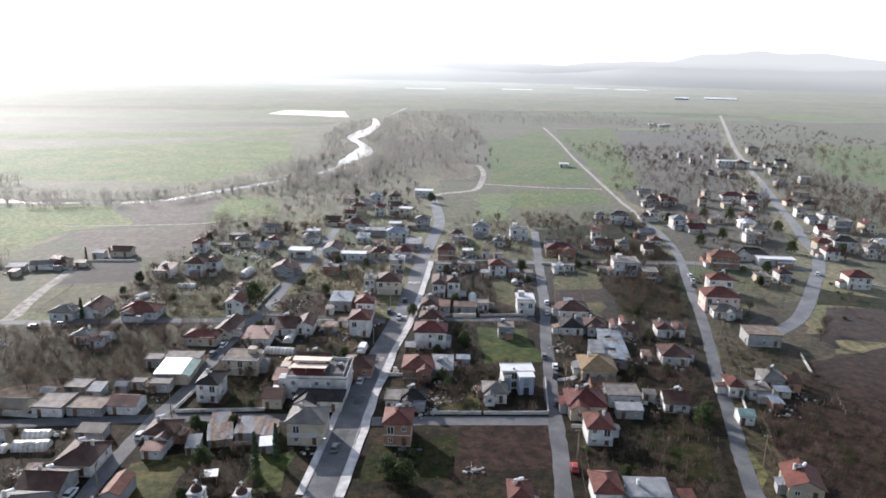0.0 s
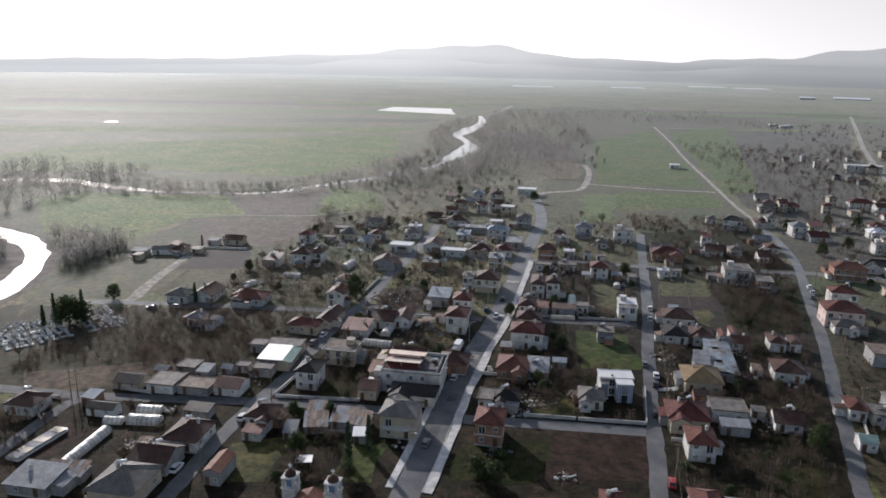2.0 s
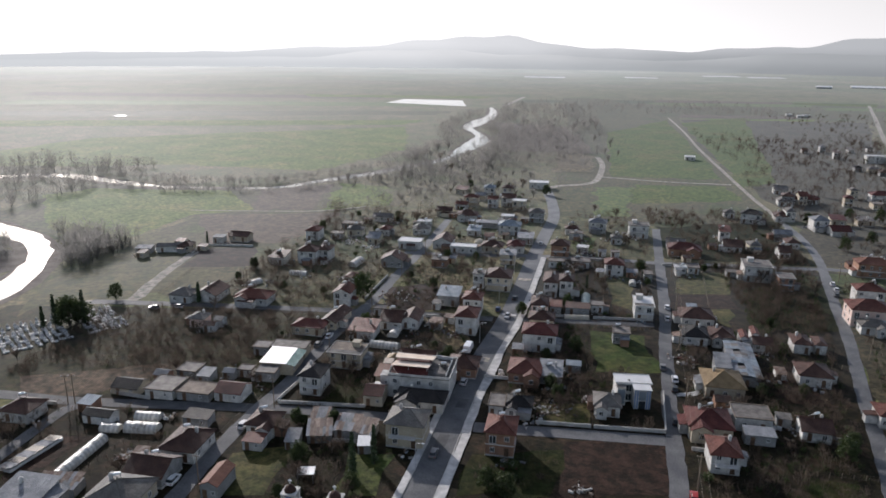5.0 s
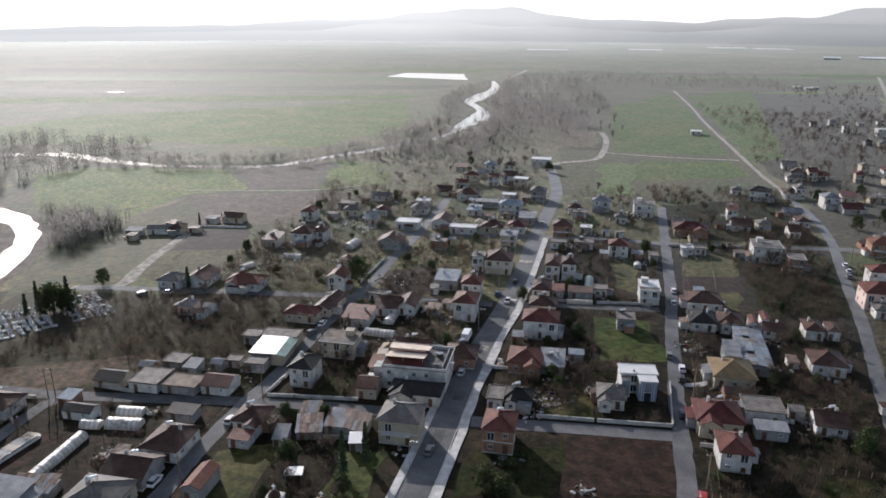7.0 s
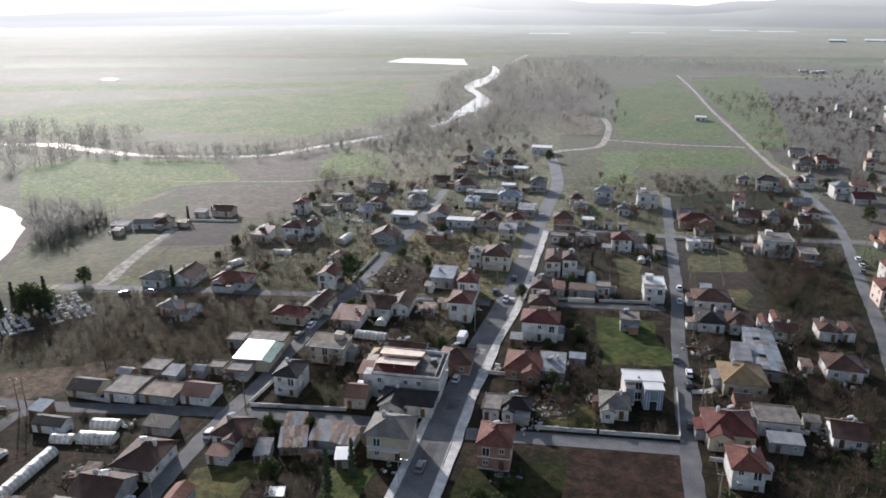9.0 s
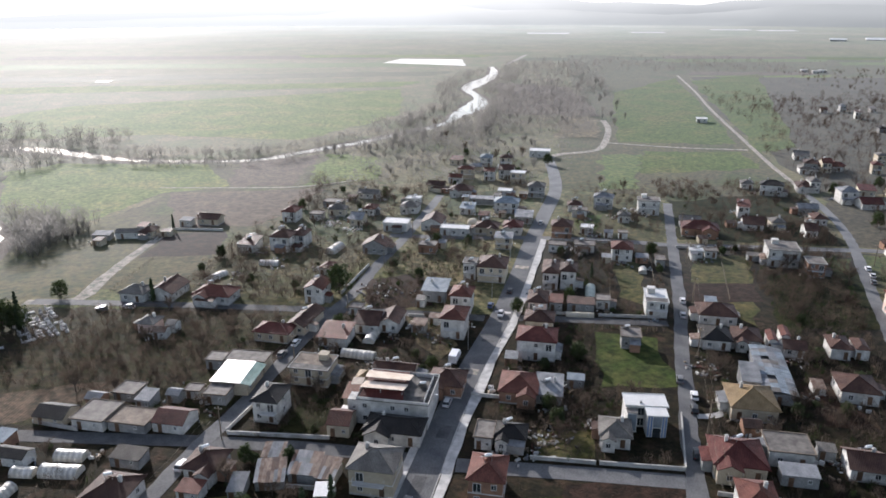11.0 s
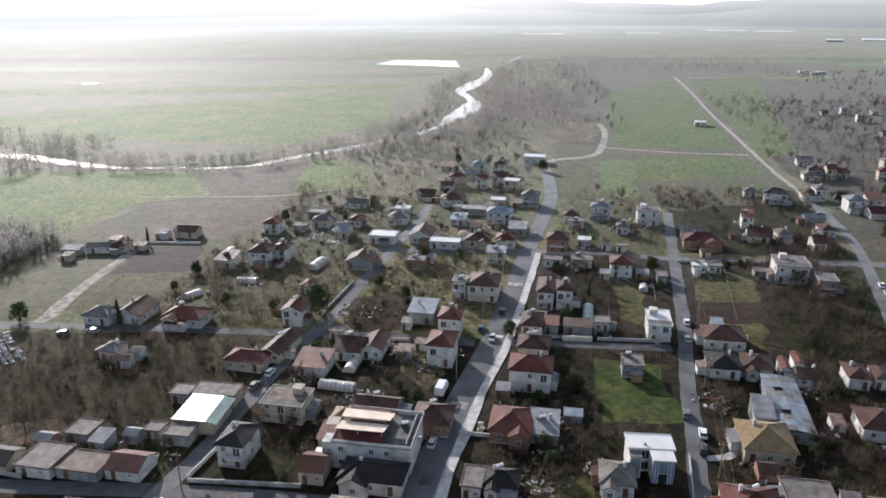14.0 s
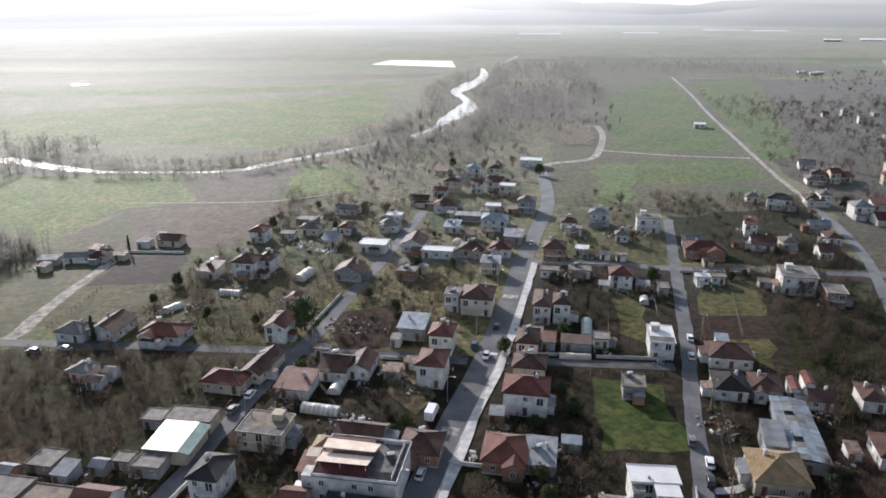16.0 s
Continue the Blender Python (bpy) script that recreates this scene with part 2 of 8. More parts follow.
M["film_green"] = mat("greenish_film", (0.30, 0.36, 0.31), (0.44, 0.50, 0.44), 2, 0.4, 0.4, 0.2, spec=0.5, wave=1.2)
M["cable"] = mat("weathered_cable", (0.13, 0.11, 0.08), (0.20, 0.17, 0.12), 2, 0.3, 0.6, 0.0)
M["wood"] = mat("grey_timber", (0.16, 0.12, 0.085), (0.26, 0.21, 0.155), 2, 0.15, 0.8, 0.3)
M["bark"] = mat("winter_bark", (0.075, 0.058, 0.045), (0.135, 0.108, 0.085), 1.5, 0.2, 0.9, 0.4, rand=0.25)
M["twig"] = mat("bare_twigs", (0.052, 0.036, 0.026), (0.098, 0.070, 0.051), 2, 0.3, 0.9, 0.1, rand=0.3)
# twigs of the far woods, paled to stand in for haze
M["hazed_twig"] = mat("hazed_grey_twigs", (0.125, 0.118, 0.108), (0.185, 0.176, 0.162), 6, 0.6, 0.9, 0.1)


def let_light_through(m, colour, share):
    """Lets light from behind through: real in leaves, added to twigs to brighten them."""
    n, l = m.node_tree.nodes, m.node_tree.links
    thin = n.new("ShaderNodeBsdfTranslucent")
    thin.inputs["Color"].default_value = (*colour, 1)
    both = n.new("ShaderNodeMixShader")
    both.inputs[0].default_value = share
    l.new(n["Principled BSDF"].outputs[0], both.inputs[1])
    l.new(thin.outputs[0], both.inputs[2])
    l.new(both.outputs[0], n["Material Output"].inputs["Surface"])


# extra brightness for the far woods, again in place of haze
let_light_through(M["hazed_twig"], (0.31, 0.30, 0.285), 0.6)
let_light_through(M["twig"], (0.125, 0.098, 0.078), 0.4)
M["cypress"] = mat("cypress_foliage", (0.022, 0.040, 0.015), (0.045, 0.068, 0.026), 1.2, 0.25, 0.75, 0.2, rand=0.2)
M["leaf"] = mat("evergreen_foliage", (0.027, 0.042, 0.013), (0.056, 0.072, 0.025), 1.5, 0.25, 0.75, 0.2, rand=0.3)
let_light_through(M["leaf"], (0.05, 0.075, 0.02), 0.25)
M["tyre"] = mat("tyre_rubber", (0.012, 0.012, 0.012), (0.025, 0.025, 0.025), 1, 0.1, 0.85, 0.1)
M["marble"] = mat("white_marble", (0.38, 0.375, 0.36), (0.60, 0.59, 0.57), 1.5, 0.2, 0.8, 0.1, rand=0.2)
M["paint_blue"] = mat("blue_trim", (0.10, 0.16, 0.28), (0.15, 0.22, 0.36), 1, 0.1, 0.6, 0.05)
for nm, c in (("silver", 0.5), ("white", 0.75), ("grey", 0.13), ("black", 0.02)):
    M["car_" + nm] = mat("car_paint_" + nm, (c, c, c), (c * 1.06, c * 1.06, c * 1.07), 2, 0.2, 0.3, 0.0, spec=0.6)
M["car_red"] = mat("car_paint_red", (0.30, 0.02, 0.02), (0.34, 0.03, 0.025), 2, 0.2, 0.3, 0.0, spec=0.6)
M["car_blue"] = mat("car_paint_blue", (0.04, 0.07, 0.16), (0.05, 0.08, 0.18), 2, 0.2, 0.3, 0.0, spec=0.6)

water = bpy.data.materials.new("river_water")
water.use_nodes = True
wb = water.node_tree.nodes["Principled BSDF"]
wb.inputs["Base Color"].default_value = (0.30, 0.31, 0.29, 1)
wb.inputs["Roughness"].default_value = 0.10
wb.inputs["Specular IOR Level"].default_value = 1.0
rip = water.node_tree.nodes.new("ShaderNodeTexNoise")
rip.inputs["Scale"].default_value = 0.8
rip.inputs["Detail"].default_value = 4
ripb = water.node_tree.nodes.new("ShaderNodeBump")
ripb.inputs["Strength"].default_value = 0.12
ripb.inputs["Distance"].default_value = 0.3
water.node_tree.links.new(rip.outputs[0], ripb.inputs["Height"])
water.node_tree.links.new(ripb.outputs[0], wb.inputs["Normal"])
M["water"] = water
still = bpy.data.materials.new("still_water")
still.use_nodes = True
sb = still.node_tree.nodes["Principled BSDF"]
sb.inputs["Base Color"].default_value = (0.30, 0.32, 0.31, 1)
sb.inputs["Roughness"].default_value = 0.06
sb.inputs["Specular IOR Level"].default_value = 1.0
M["still_water"] = still


# ---- building kit ----
def mesh_of(name, bm, material):
    me = bpy.data.meshes.new(name)
    bm.to_mesh(me)
    bm.free()
    for k in (material if isinstance(material, (list, tuple)) else [material]):
        me.materials.append(k)
    return me


def part(name, bm, material, parent=None, label="", m=None):
    ob = new(name, mesh_of(name, bm, material))
    if parent:
        ob.parent = parent
    if m is not None:
        ob.matrix_basis = m
    return tagged(ob, label)


def piece(name, me, parent, m, label=""):
    """An object of its own on a mesh that alike pieces share."""
    ob = new(name, me)
    ob.parent = parent
    ob.matrix_basis = m
    return tagged(ob, label)


def box(bm, x0, x1, y0, y1, z0, z1, open_bottom=False):
    v = [bm.verts.new(p) for p in ((x0, y0, z0), (x1, y0, z0), (x1, y1, z0), (x0, y1, z0), (x0, y0, z1), (x1, y0, z1), (x1, y1, z1), (x0, y1, z1))]
    faces = [(0, 1, 5, 4), (1, 2, 6, 5), (2, 3, 7, 6), (3, 0, 4, 7), (4, 5, 6, 7)]
    if not open_bottom:
        faces.append((3, 2, 1, 0))
    return [bm.faces.new([v[i] for i in f]) for f in faces]


def beam(bm, a, b, r0, r1, n=4):
    """A tapered rod from a to b."""
    a, b = Vector(a), Vector(b)
    q = (b - a).to_track_quat("Z", "Y")
    rings = []
    for c, r in ((a, r0), (b, r1)):
        rings.append([bm.verts.new(c + q @ Vector((r * math.cos(2 * math.pi * i / n), r * math.sin(2 * math.pi * i / n), 0))) for i in range(n)])
    for i in range(n):
        j = (i + 1) % n
        bm.faces.new((rings[0][i], rings[0][j], rings[1][j], rings[1][i]))
    bm.faces.new(list(reversed(rings[0])))
    bm.faces.new(rings[1])


def tube(bm, pts, r, n=4):
    """One connected rod along a line of points."""
    pts = [Vector(p) for p in pts]
    rings = []
    for i, p in enumerate(pts):
        d = pts[min(i + 1, len(pts) - 1)] - pts[max(i - 1, 0)]
        q = d.to_track_quat("Z", "Y")
        rings.append([bm.verts.new(p + q @ Vector((r * math.cos(2 * math.pi * k / n), r * math.sin(2 * math.pi * k / n), 0))) for k in range(n)])
    for a, b in zip(rings, rings[1:]):
        for k in range(n):
            j = (k + 1) % n
            bm.faces.new((a[k], a[j], b[j], b[k]))


def lathe(bm, rows, n=12, axis="Z"):
    """A turned solid from (radius, height) rows."""
    rings = []
    for r, z in rows:
        ring = []
        for i in range(n):
            a = 2 * math.pi * i / n
            p = (r * math.cos(a), r * math.sin(a), z)
            ring.append(bm.verts.new((p[2], p[0], p[1]) if axis == "X" else p))
        rings.append(ring)
    for k in range(len(rings) - 1):
        for i in range(n):
            j = (i + 1) % n
            bm.faces.new((rings[k][i], rings[k][j], rings[k + 1][j], rings[k + 1][i]))
    bm.faces.new(list(reversed(rings[0])))
    bm.faces.new(rings[-1])


def slope_uv(bm):
    """UVs in metres: u along the contour of each face, v up its slope."""
    uv = bm.loops.layers.uv.verify()
    for f in bm.faces:
        f.normal_update()
        n = f.normal
        u = Vector((0, 0, 1)).cross(n)
        u = u.normalized() if u.length > 0.05 else Vector((1, 0, 0))
        v = n.cross(u)
        for lp in f.loops:
            lp[uv].uv = (lp.vert.co.dot(u), lp.vert.co.dot(v))


def smooth_line(points, step):
    """A soft curve through the points, cut into short steps."""
    p = [Vector(q) for q in points]
    p = [2 * p[0] - p[1]] + p + [2 * p[-1] - p[-2]]
    out = []
    for i in range(1, len(p) - 2):
        n = max(1, int((p[i + 1] - p[i]).length / step))
        for k in range(n):
            t = k / n
            a, b, c, d = p[i - 1], p[i], p[i + 1], p[i + 2]
            out.append(0.5 * ((2 * b) + (c - a) * t + (2 * a - 5 * b + 4 * c - d) * t * t + (3 * b - a - 3 * c + d) * t ** 3))
    out.append(p[-2])
    return out


def ribbon(name, points, width, top, material, label, category, side=0.0, jag=0.0, step=6.0, depth=0.3):
    """A strip of ground along a curve: points are (x, y) or (x, y, width)."""
    pts = smooth_line([(*q[:2], q[2] if len(q) > 2 else width) for q in points], step)
    rng = random.Random(len(points) * 7 + int(abs(points[0][0])))
    bm = bmesh.new()
    rows = []
    for i, q in enumerate(pts):
        a, b = pts[max(0, i - 1)], pts[min(len(pts) - 1, i + 1)]
        d = Vector((b.x - a.x, b.y - a.y)).normalized()
        s = Vector((d.y, -d.x))
        c = Vector((q.x, q.y)) + s * side
        hw = q.z / 2
        l, r = c - s * (hw + rng.uniform(-jag, jag)), c + s * (hw + rng.uniform(-jag, jag))
        rows.append([bm.verts.new((l.x, l.y, top - depth)), bm.verts.new((l.x, l.y, top)), bm.verts.new((r.x, r.y, top)), bm.verts.new((r.x, r.y, top - depth))])
    for a, b in zip(rows, rows[1:]):
        for i in range(3):
            bm.faces.new((a[i], a[i + 1], b[i + 1], b[i]))
    bm.faces.new(list(reversed(rows[0])))
    bm.faces.new(rows[-1])
    bmesh.ops.recalc_face_normals(bm, faces=bm.faces)
    return tagged(part(name, bm, material), label, category, kind="structure")


LEVEL = [0]


def field(corners, material, label, wobble=1.5, name="field"):
    """A plot of ground with slightly uneven borders, a few centimetres proud of the valley floor."""
    LEVEL[0] += 1
    z = 0.012 + 0.0007 * LEVEL[0]
    rng = random.Random(LEVEL[0])
    bm = bmesh.new()
    top = []
    n = len(corners)
    for i, (x, y) in enumerate(corners):
        x2, y2 = corners[(i + 1) % n]
        k = max(1, int(math.hypot(x2 - x, y2 - y) / 6))
        k = min(k, 14)
        for j in range(k):
            t = j / k
            w = wobble if j else 0
            top.append(bm.verts.new((x + (x2 - x) * t + rng.uniform(-w, w), y + (y2 - y) * t + rng.uniform(-w, w), z)))
    f = bm.faces.new(top)
    f.normal_update()
    if f.normal.z < 0:
        f.normal_flip()
    bmesh.ops.triangulate(bm, faces=[f])
    return tagged(part(name, bm, material), label, "field" if name == "field" else "lawn", kind="structure")


# ---- the valley: ground, streets, river, fields ----
bm = bmesh.new()
xs = [-4600, -1500, -500, -200, 0, 200, 500, 1500, 4600]
ys = [-700, -200, 0, 150, 300, 450, 700, 1500, 3000, 4700]
grid = [[bm.verts.new((x, y, 0)) for x in xs] for y in ys]
for a, b in zip(grid, grid[1:]):
    for i in range(len(xs) - 1):
        bm.faces.new((a[i], a[i + 1], b[i + 1], b[i]))
tagged(part("ground", bm, M["ground"]), "flat valley floor of patchy winter grass and earth", "ground", kind="structure")

MAIN = [(-30.5, -40), (-27.6, 60), (-23.7, 126), (-21.6, 148), (-20.2, 166), (-19.0, 179), (-17.4, 192), (-15.8, 204), (-13.6, 217), (-11.0, 234), (-8.9, 254), (-6.6, 278), (-4.0, 309), (0.3, 346), (4.9, 388), (4.0, 425), (1.0, 460)]
LEFT = [(-74, 0), (-73, 100), (-72, 140), (-69.8, 162), (-68.2, 172), (-67.4, 183), (-66.4, 196), (-65.4, 210), (-62.5, 229), (-60.0, 247), (-58.6, 271), (-55.6, 300), (-53.0, 337), (-51, 372)]
MID = [(16, 0), (25, 90), (29.1, 127), (32.3, 155), (34.4, 177), (35.7, 187), (37.2, 198), (38.3, 210), (40.2, 225), (42.8, 242), (45.2, 262), (47.7, 285), (51, 316), (55.0, 352), (57.0, 371)]
THIRD = [(44, 0), (62, 90), (70.8, 127), (74.4, 143), (77.8, 155), (81.8, 170), (86.4, 188), (91.9, 208), (98.8, 233), (105.6, 262), (110.6, 283), (115.5, 302), (121.2, 327), (125.4, 358), (126.8, 395), (127.8, 430), (128.6, 475), (135, 608), (139.8, 702), (149.4, 830), (158, 1000)]
FARRIGHT = [(118, 222), (134, 236), (146, 252), (167, 285), (181, 308), (193, 333), (201.5, 362), (214, 396), (226.5, 437), (243, 487), (263, 548), (287.6, 626), (346.7, 805), (443.6, 1069), (531.7, 1311)]
ribbon("road_main", MAIN, 6.4, 0.10, M["asphalt"], "wide worn grey asphalt main street", "road")
ribbon("road_lane", [(-0.2, 466, 5.5), (8, 480, 5), (29.5, 494), (37.5, 522), (43.6, 579), (42, 620)], 4.5, 0.09, M["track"], "pale lane bending away past the last houses", "road")
ribbon("road_left", LEFT, 4.1, 0.085, M["asphalt"], "narrow grey asphalt village street", "road", jag=0.22, step=3)
ribbon("road_mid", MID, 4.0, 0.088, M["asphalt"], "straight grey asphalt side street", "road", jag=0.22, step=3)
ribbon("road_third", THIRD[:15], 3.8, 0.092, M["asphalt"], "long grey asphalt road out of the village", "road", jag=0.22, step=3)
ribbon("road_fields", THIRD[14:], 2.8, 0.091, M["track"], "straight pale road through the fields", "road", jag=0.15, step=6)
ribbon("road_far", FARRIGHT[:11], 5.6, 0.095, M["asphalt"], "broad grey road curving to the far village", "road")
ribbon("road_far_fields", FARRIGHT[10:], 5.0, 0.094, M["track"], "pale road beyond the far village", "road")
ribbon("road_dirt", [(-162, 222, 4), (-147, 226, 5), (-149.5, 245, 4.4), (-152, 265, 4), (-154.6, 297, 3.6)], 4, 0.07, M["track"], "pale dusty field track", "road", jag=0.3)
ribbon("road_cross_middle", [(-160, 223), (-115, 227), (-66, 230), (-37, 231.5), (-16, 231)], 4.2, 0.075, M["asphalt_dark"], "shaded narrow cross street", "road")
ribbon("road_alley", [(-8, 232.5), (4, 233.4), (20, 234), (38, 235)], 4.0, 0.075, M["asphalt_dark"], "narrow dark alley between gardens", "road")
ribbon("road_cross_far", [(-62, 305.5), (-34, 306.5), (-9, 310), (11, 311.3), (32, 311), (51, 309), (82, 311), (117, 312)], 4.4, 0.077, M["asphalt"], "pale cross street", "road")
ribbon("road_cross_near", [(-160, 155), (-134, 154.6), (-118, 154.6), (-90, 157), (-69, 159), (-43, 160), (-22, 159)], 4.2, 0.079, M["asphalt_dark"], "shaded cross street", "road")
ribbon("road_cross_east", [(-15, 158.6), (8, 159.4), (20, 159.6), (31, 159.8)], 4.6, 0.079, M["asphalt"], "pale short cross street", "road")
ribbon("road_small", [(-119, 90), (-119, 125), (-118.3, 150), (-114, 155.7)], 3.6, 0.073, M["asphalt"], "narrow pale service road", "road")
ribbon("road_link", [(118, 313), (148, 310), (178, 305)], 4.6, 0.078, M["asphalt"], "pale link road", "road")
ribbon("road_field", [(37.2, 523), (80, 512), (126, 509)], 2.6, 0.071, M["track"], "thin pale farm lane between fields", "road", jag=0.3)
ribbon("road_meadow", [(-196, 366), (-160, 371), (-126, 378), (-100, 396)], 1.8, 0.0705, M["track"], "thin pale farm track between the fields", "road", jag=0.2)
ribbon("road_valley", [(-70, 1130), (-30, 1500), (60, 2100)], 7, 0.08, M["track"], "far pale valley road", "road")
# pavements: real steps of 15 cm beside the main street
ribbon("pavement_east", [(x, y) for x, y in MAIN if 100 < y < 330], 2.1, 0.25, M["pavement"], "light concrete pavement with worn slabs", "pavement", side=4.45, jag=0.3, step=5)
ribbon("pavement_west", [(x, y) for x, y in MAIN if 60 < y < 170], 1.5, 0.24, M["pavement"], "light concrete pavement", "pavement", side=-4.2)
ribbon("kerb_east", [(x, y) for x, y in MAIN if 100 < y < 330], 0.22, 0.27, M["kerb"], "pale concrete kerb", "kerb", side=3.33)
ribbon("kerb_west", [(x, y) for x, y in MAIN if 60 < y < 170], 0.22, 0.26, M["kerb"], "pale concrete kerb", "kerb", side=-3.33)

RIVER = [(-250, 120, 15), (-214, 168, 14), (-200, 205, 12), (-201, 236, 11), (-212, 264, 10), (-231, 288, 11), (-258, 305, 14), (-300, 322, 18), (-372, 360, 20), (-392, 415, 16), (-340, 449, 11),
         (-280, 433, 9), (-242, 426, 5), (-205, 430, 2.5), (-172, 438, 5), (-150, 470, 7), (-128, 498, 6), (-104, 540, 3), (-88, 566, 6), (-80, 596, 4), (-76, 630, 12), (-70, 665, 19), (-67, 705, 20), (-69, 742, 11),
         (-82, 785, 9), (-90, 817, 13), (-87, 860, 22), (-83, 905, 21), (-77, 945, 14), (-79, 1030, 10), (-88, 1100, 6)]
ribbon("river_bed", [(x, y, w + 7) for x, y, w in RIVER], 20, 0.055, M["gravel"], "grey gravel banks of the river", "river bank", jag=2.0, step=10)
ribbon("river", RIVER, 15, 0.075, M["water"], "glinting shallow river winding down the valley", "river", jag=1.6, step=7)
ribbon("garden_path", [(37.4, 184.6), (39.4, 184.9), (42.6, 186.2), (45.1, 189.6), (45.2, 192.2)], 1.9, 0.07, M["pavement"], "curved pale concrete garden path", "path", jag=0.05, step=1.0)
bm = bmesh.new()
ring = []
for i in range(40):
    a = 2 * math.pi * i / 40
    ring.append(bm.verts.new((-238 + (26 + 3 * math.sin(3 * a)) * math.cos(a), 255 + (26 + 4 * math.cos(2 * a)) * math.sin(a), 0.062)))
bm.faces.new(ring)
tagged(part("gravel_bar", bm, M["gravel"]), "pale gravel bar inside the river bend", "gravel bar", kind="structure")
pond = field([(-262, 1150), (-250, 1236), (-148, 1232), (-128, 1112)], M["still_water"], "still pale reservoir reflecting the sky", 2.0)
pond.location.z = 0.1
field([(-146, 166), (-88, 166), (-84, 221), (-150, 216)], M["scrub_floor"], "rough brown slope under leafless scrub", 2.5)

# dark yards behind the houses
for corners, words in (([(-134, 92), (-20, 92), (-12, 158), (-11, 236), (-64, 232), (-134, 222)], "dark earth of the old village yards"), ([(-30, 92), (64, 92), (78, 150), (118, 308), (-4, 308), (-18, 170)], "dark earth of the village gardens"),
                       ([(40.5, 164), (80, 166), (94, 232), (44, 238)], "dark garden earth between houses"), ([(38, 118), (68, 120), (75, 158), (36, 158)], "dark garden earth between houses"),
                       ([(-11, 162), (31, 162), (35, 196), (-9, 196)], "dark bare yards of earth"), ([(-8, 198), (15, 198), (15, 230), (-6, 230)], "dark bare yards of earth"), ([(52, 238), (100, 240), (114, 306), (54, 302)], "dark overgrown orchard earth"),
                       ([(-62, 163), (-42, 163), (-40, 186), (-60, 186)], "dark shaded back gardens"), ([(-65, 120), (-26, 122), (-25, 156), (-68, 156)], "dark shaded back gardens"), ([(89, 160), (120, 200), (146, 222), (122, 226), (100, 222)], "dark rough ground beside the road")):
    field(corners, M["yard"], words, 2.0)
# the paler valley ground in the middle gardens stands in for haze there
for corners, kind, words in (([(-134, 96), (-76, 96), (-74.5, 156), (-134, 152)], "yard", "dark bare earth round the greenhouses"), ([(-190, 156), (-148, 158), (-150, 220), (-186, 214)], "scrub_floor", "rough dark ground round the cemetery"),
                             ([(-150, 158), (-72, 162), (-68, 227), (-152, 220)], "scrub_floor", "brown ground under leafless scrub"), ([(-134, 232), (-66, 233), (-62, 302), (-120, 300)], "ground", "pale garden ground between the western houses"),
                             ([(-58, 234), (-14, 234), (-8, 306), (-54, 304)], "ground", "rough brown gardens behind the main street"), ([(-118, 312), (-56, 312), (-52, 400), (-120, 380)], "ground", "brown yards of the old farmsteads"),
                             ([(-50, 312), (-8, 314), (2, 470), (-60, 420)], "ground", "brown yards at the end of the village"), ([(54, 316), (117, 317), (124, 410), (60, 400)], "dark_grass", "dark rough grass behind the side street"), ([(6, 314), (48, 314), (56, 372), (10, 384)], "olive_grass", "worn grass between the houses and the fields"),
                             ([(-4, 238), (24, 240), (44, 304), (-2, 304)], "yard", "dark yards behind the street houses")):
    field(corners, M[kind], words, 2.0)
for corners, kind, words in (([(4, 472), (30, 392), (62, 376), (128, 404), (136, 600), (172, 1000), (420, 1010), (640, 1330), (70, 1330), (16, 720)], "pasture", "dull green pasture on both sides of the straight road"),
                             ([(64, 92), (140, 92), (132, 225), (152, 262), (174, 302), (118, 310), (100, 236), (78, 150)], "wood_floor", "rough brown ground beside the outer road")):
    field(corners, M[kind], words, 3.0)
# long strips of crops across the river plain
for k, (xa, ya, xb, yb, d) in enumerate(((-640, 690, -170, 830, 60), (-700, 790, -150, 960, 70), (-800, 960, -160, 1100, 80), (-900, 1130, -290, 1230, 80), (-420, 1240, -120, 1290, 60), (200, 1060, 420, 1120, 70), (180, 1210, 420, 1250, 60))):
    field([(xa, ya), (xb, yb), (xb + 20, yb + d), (xa - 30, ya + d)], M[("crop", "olive_grass", "bright_grass", "furrow")[k % 4]], "long flat strip of winter crop on the plain", 4.0)

for k, (xa, ya, xb, yb, d) in enumerate(((180, 860, 300, 900, 60), (190, 930, 330, 960, 70), (170, 1010, 330, 1030, 40), (520, 1060, 760, 1120, 90), (420, 1180, 760, 1230, 60), (440, 760, 640, 800, 70), (600, 1260, 900, 1330, 90), (180, 1290, 420, 1310, 60), (-60, 1210, 160, 1250, 70))):
    field([(xa, ya), (xb, yb), (xb + 25, yb + d), (xa + 15, ya + d)], M[("olive_grass", "crop", "furrow", "grass", "bright_grass")[k % 5]], "strip of winter field far up the valley", 4.0)

# pastures and bare woodland floor round the far village
field([(134, 400), (205, 408), (240, 530), (320, 760), (410, 1000), (170, 980), (140, 640)], M["wood_floor"], "brown bare woodland floor by the far village", 4.0)
field([(222, 404), (330, 380), (620, 800), (760, 1180), (470, 1180), (336, 760), (258, 520)], M["pasture"], "dark olive pasture beyond the far village", 4.0)
field([(200, 262), (300, 250), (420, 360), (330, 378), (220, 398), (196, 330)], M["pasture"], "dark olive pasture beside the curving road", 3.0)
field([(118, 318), (170, 312), (186, 345), (205, 402), (134, 396), (126, 360)], M["wood_floor"], "brown yards between the far houses", 2.0)
field([(104, 240), (150, 262), (172, 300), (116, 308)], M["pasture"], "dull grass between the two roads", 2.0)
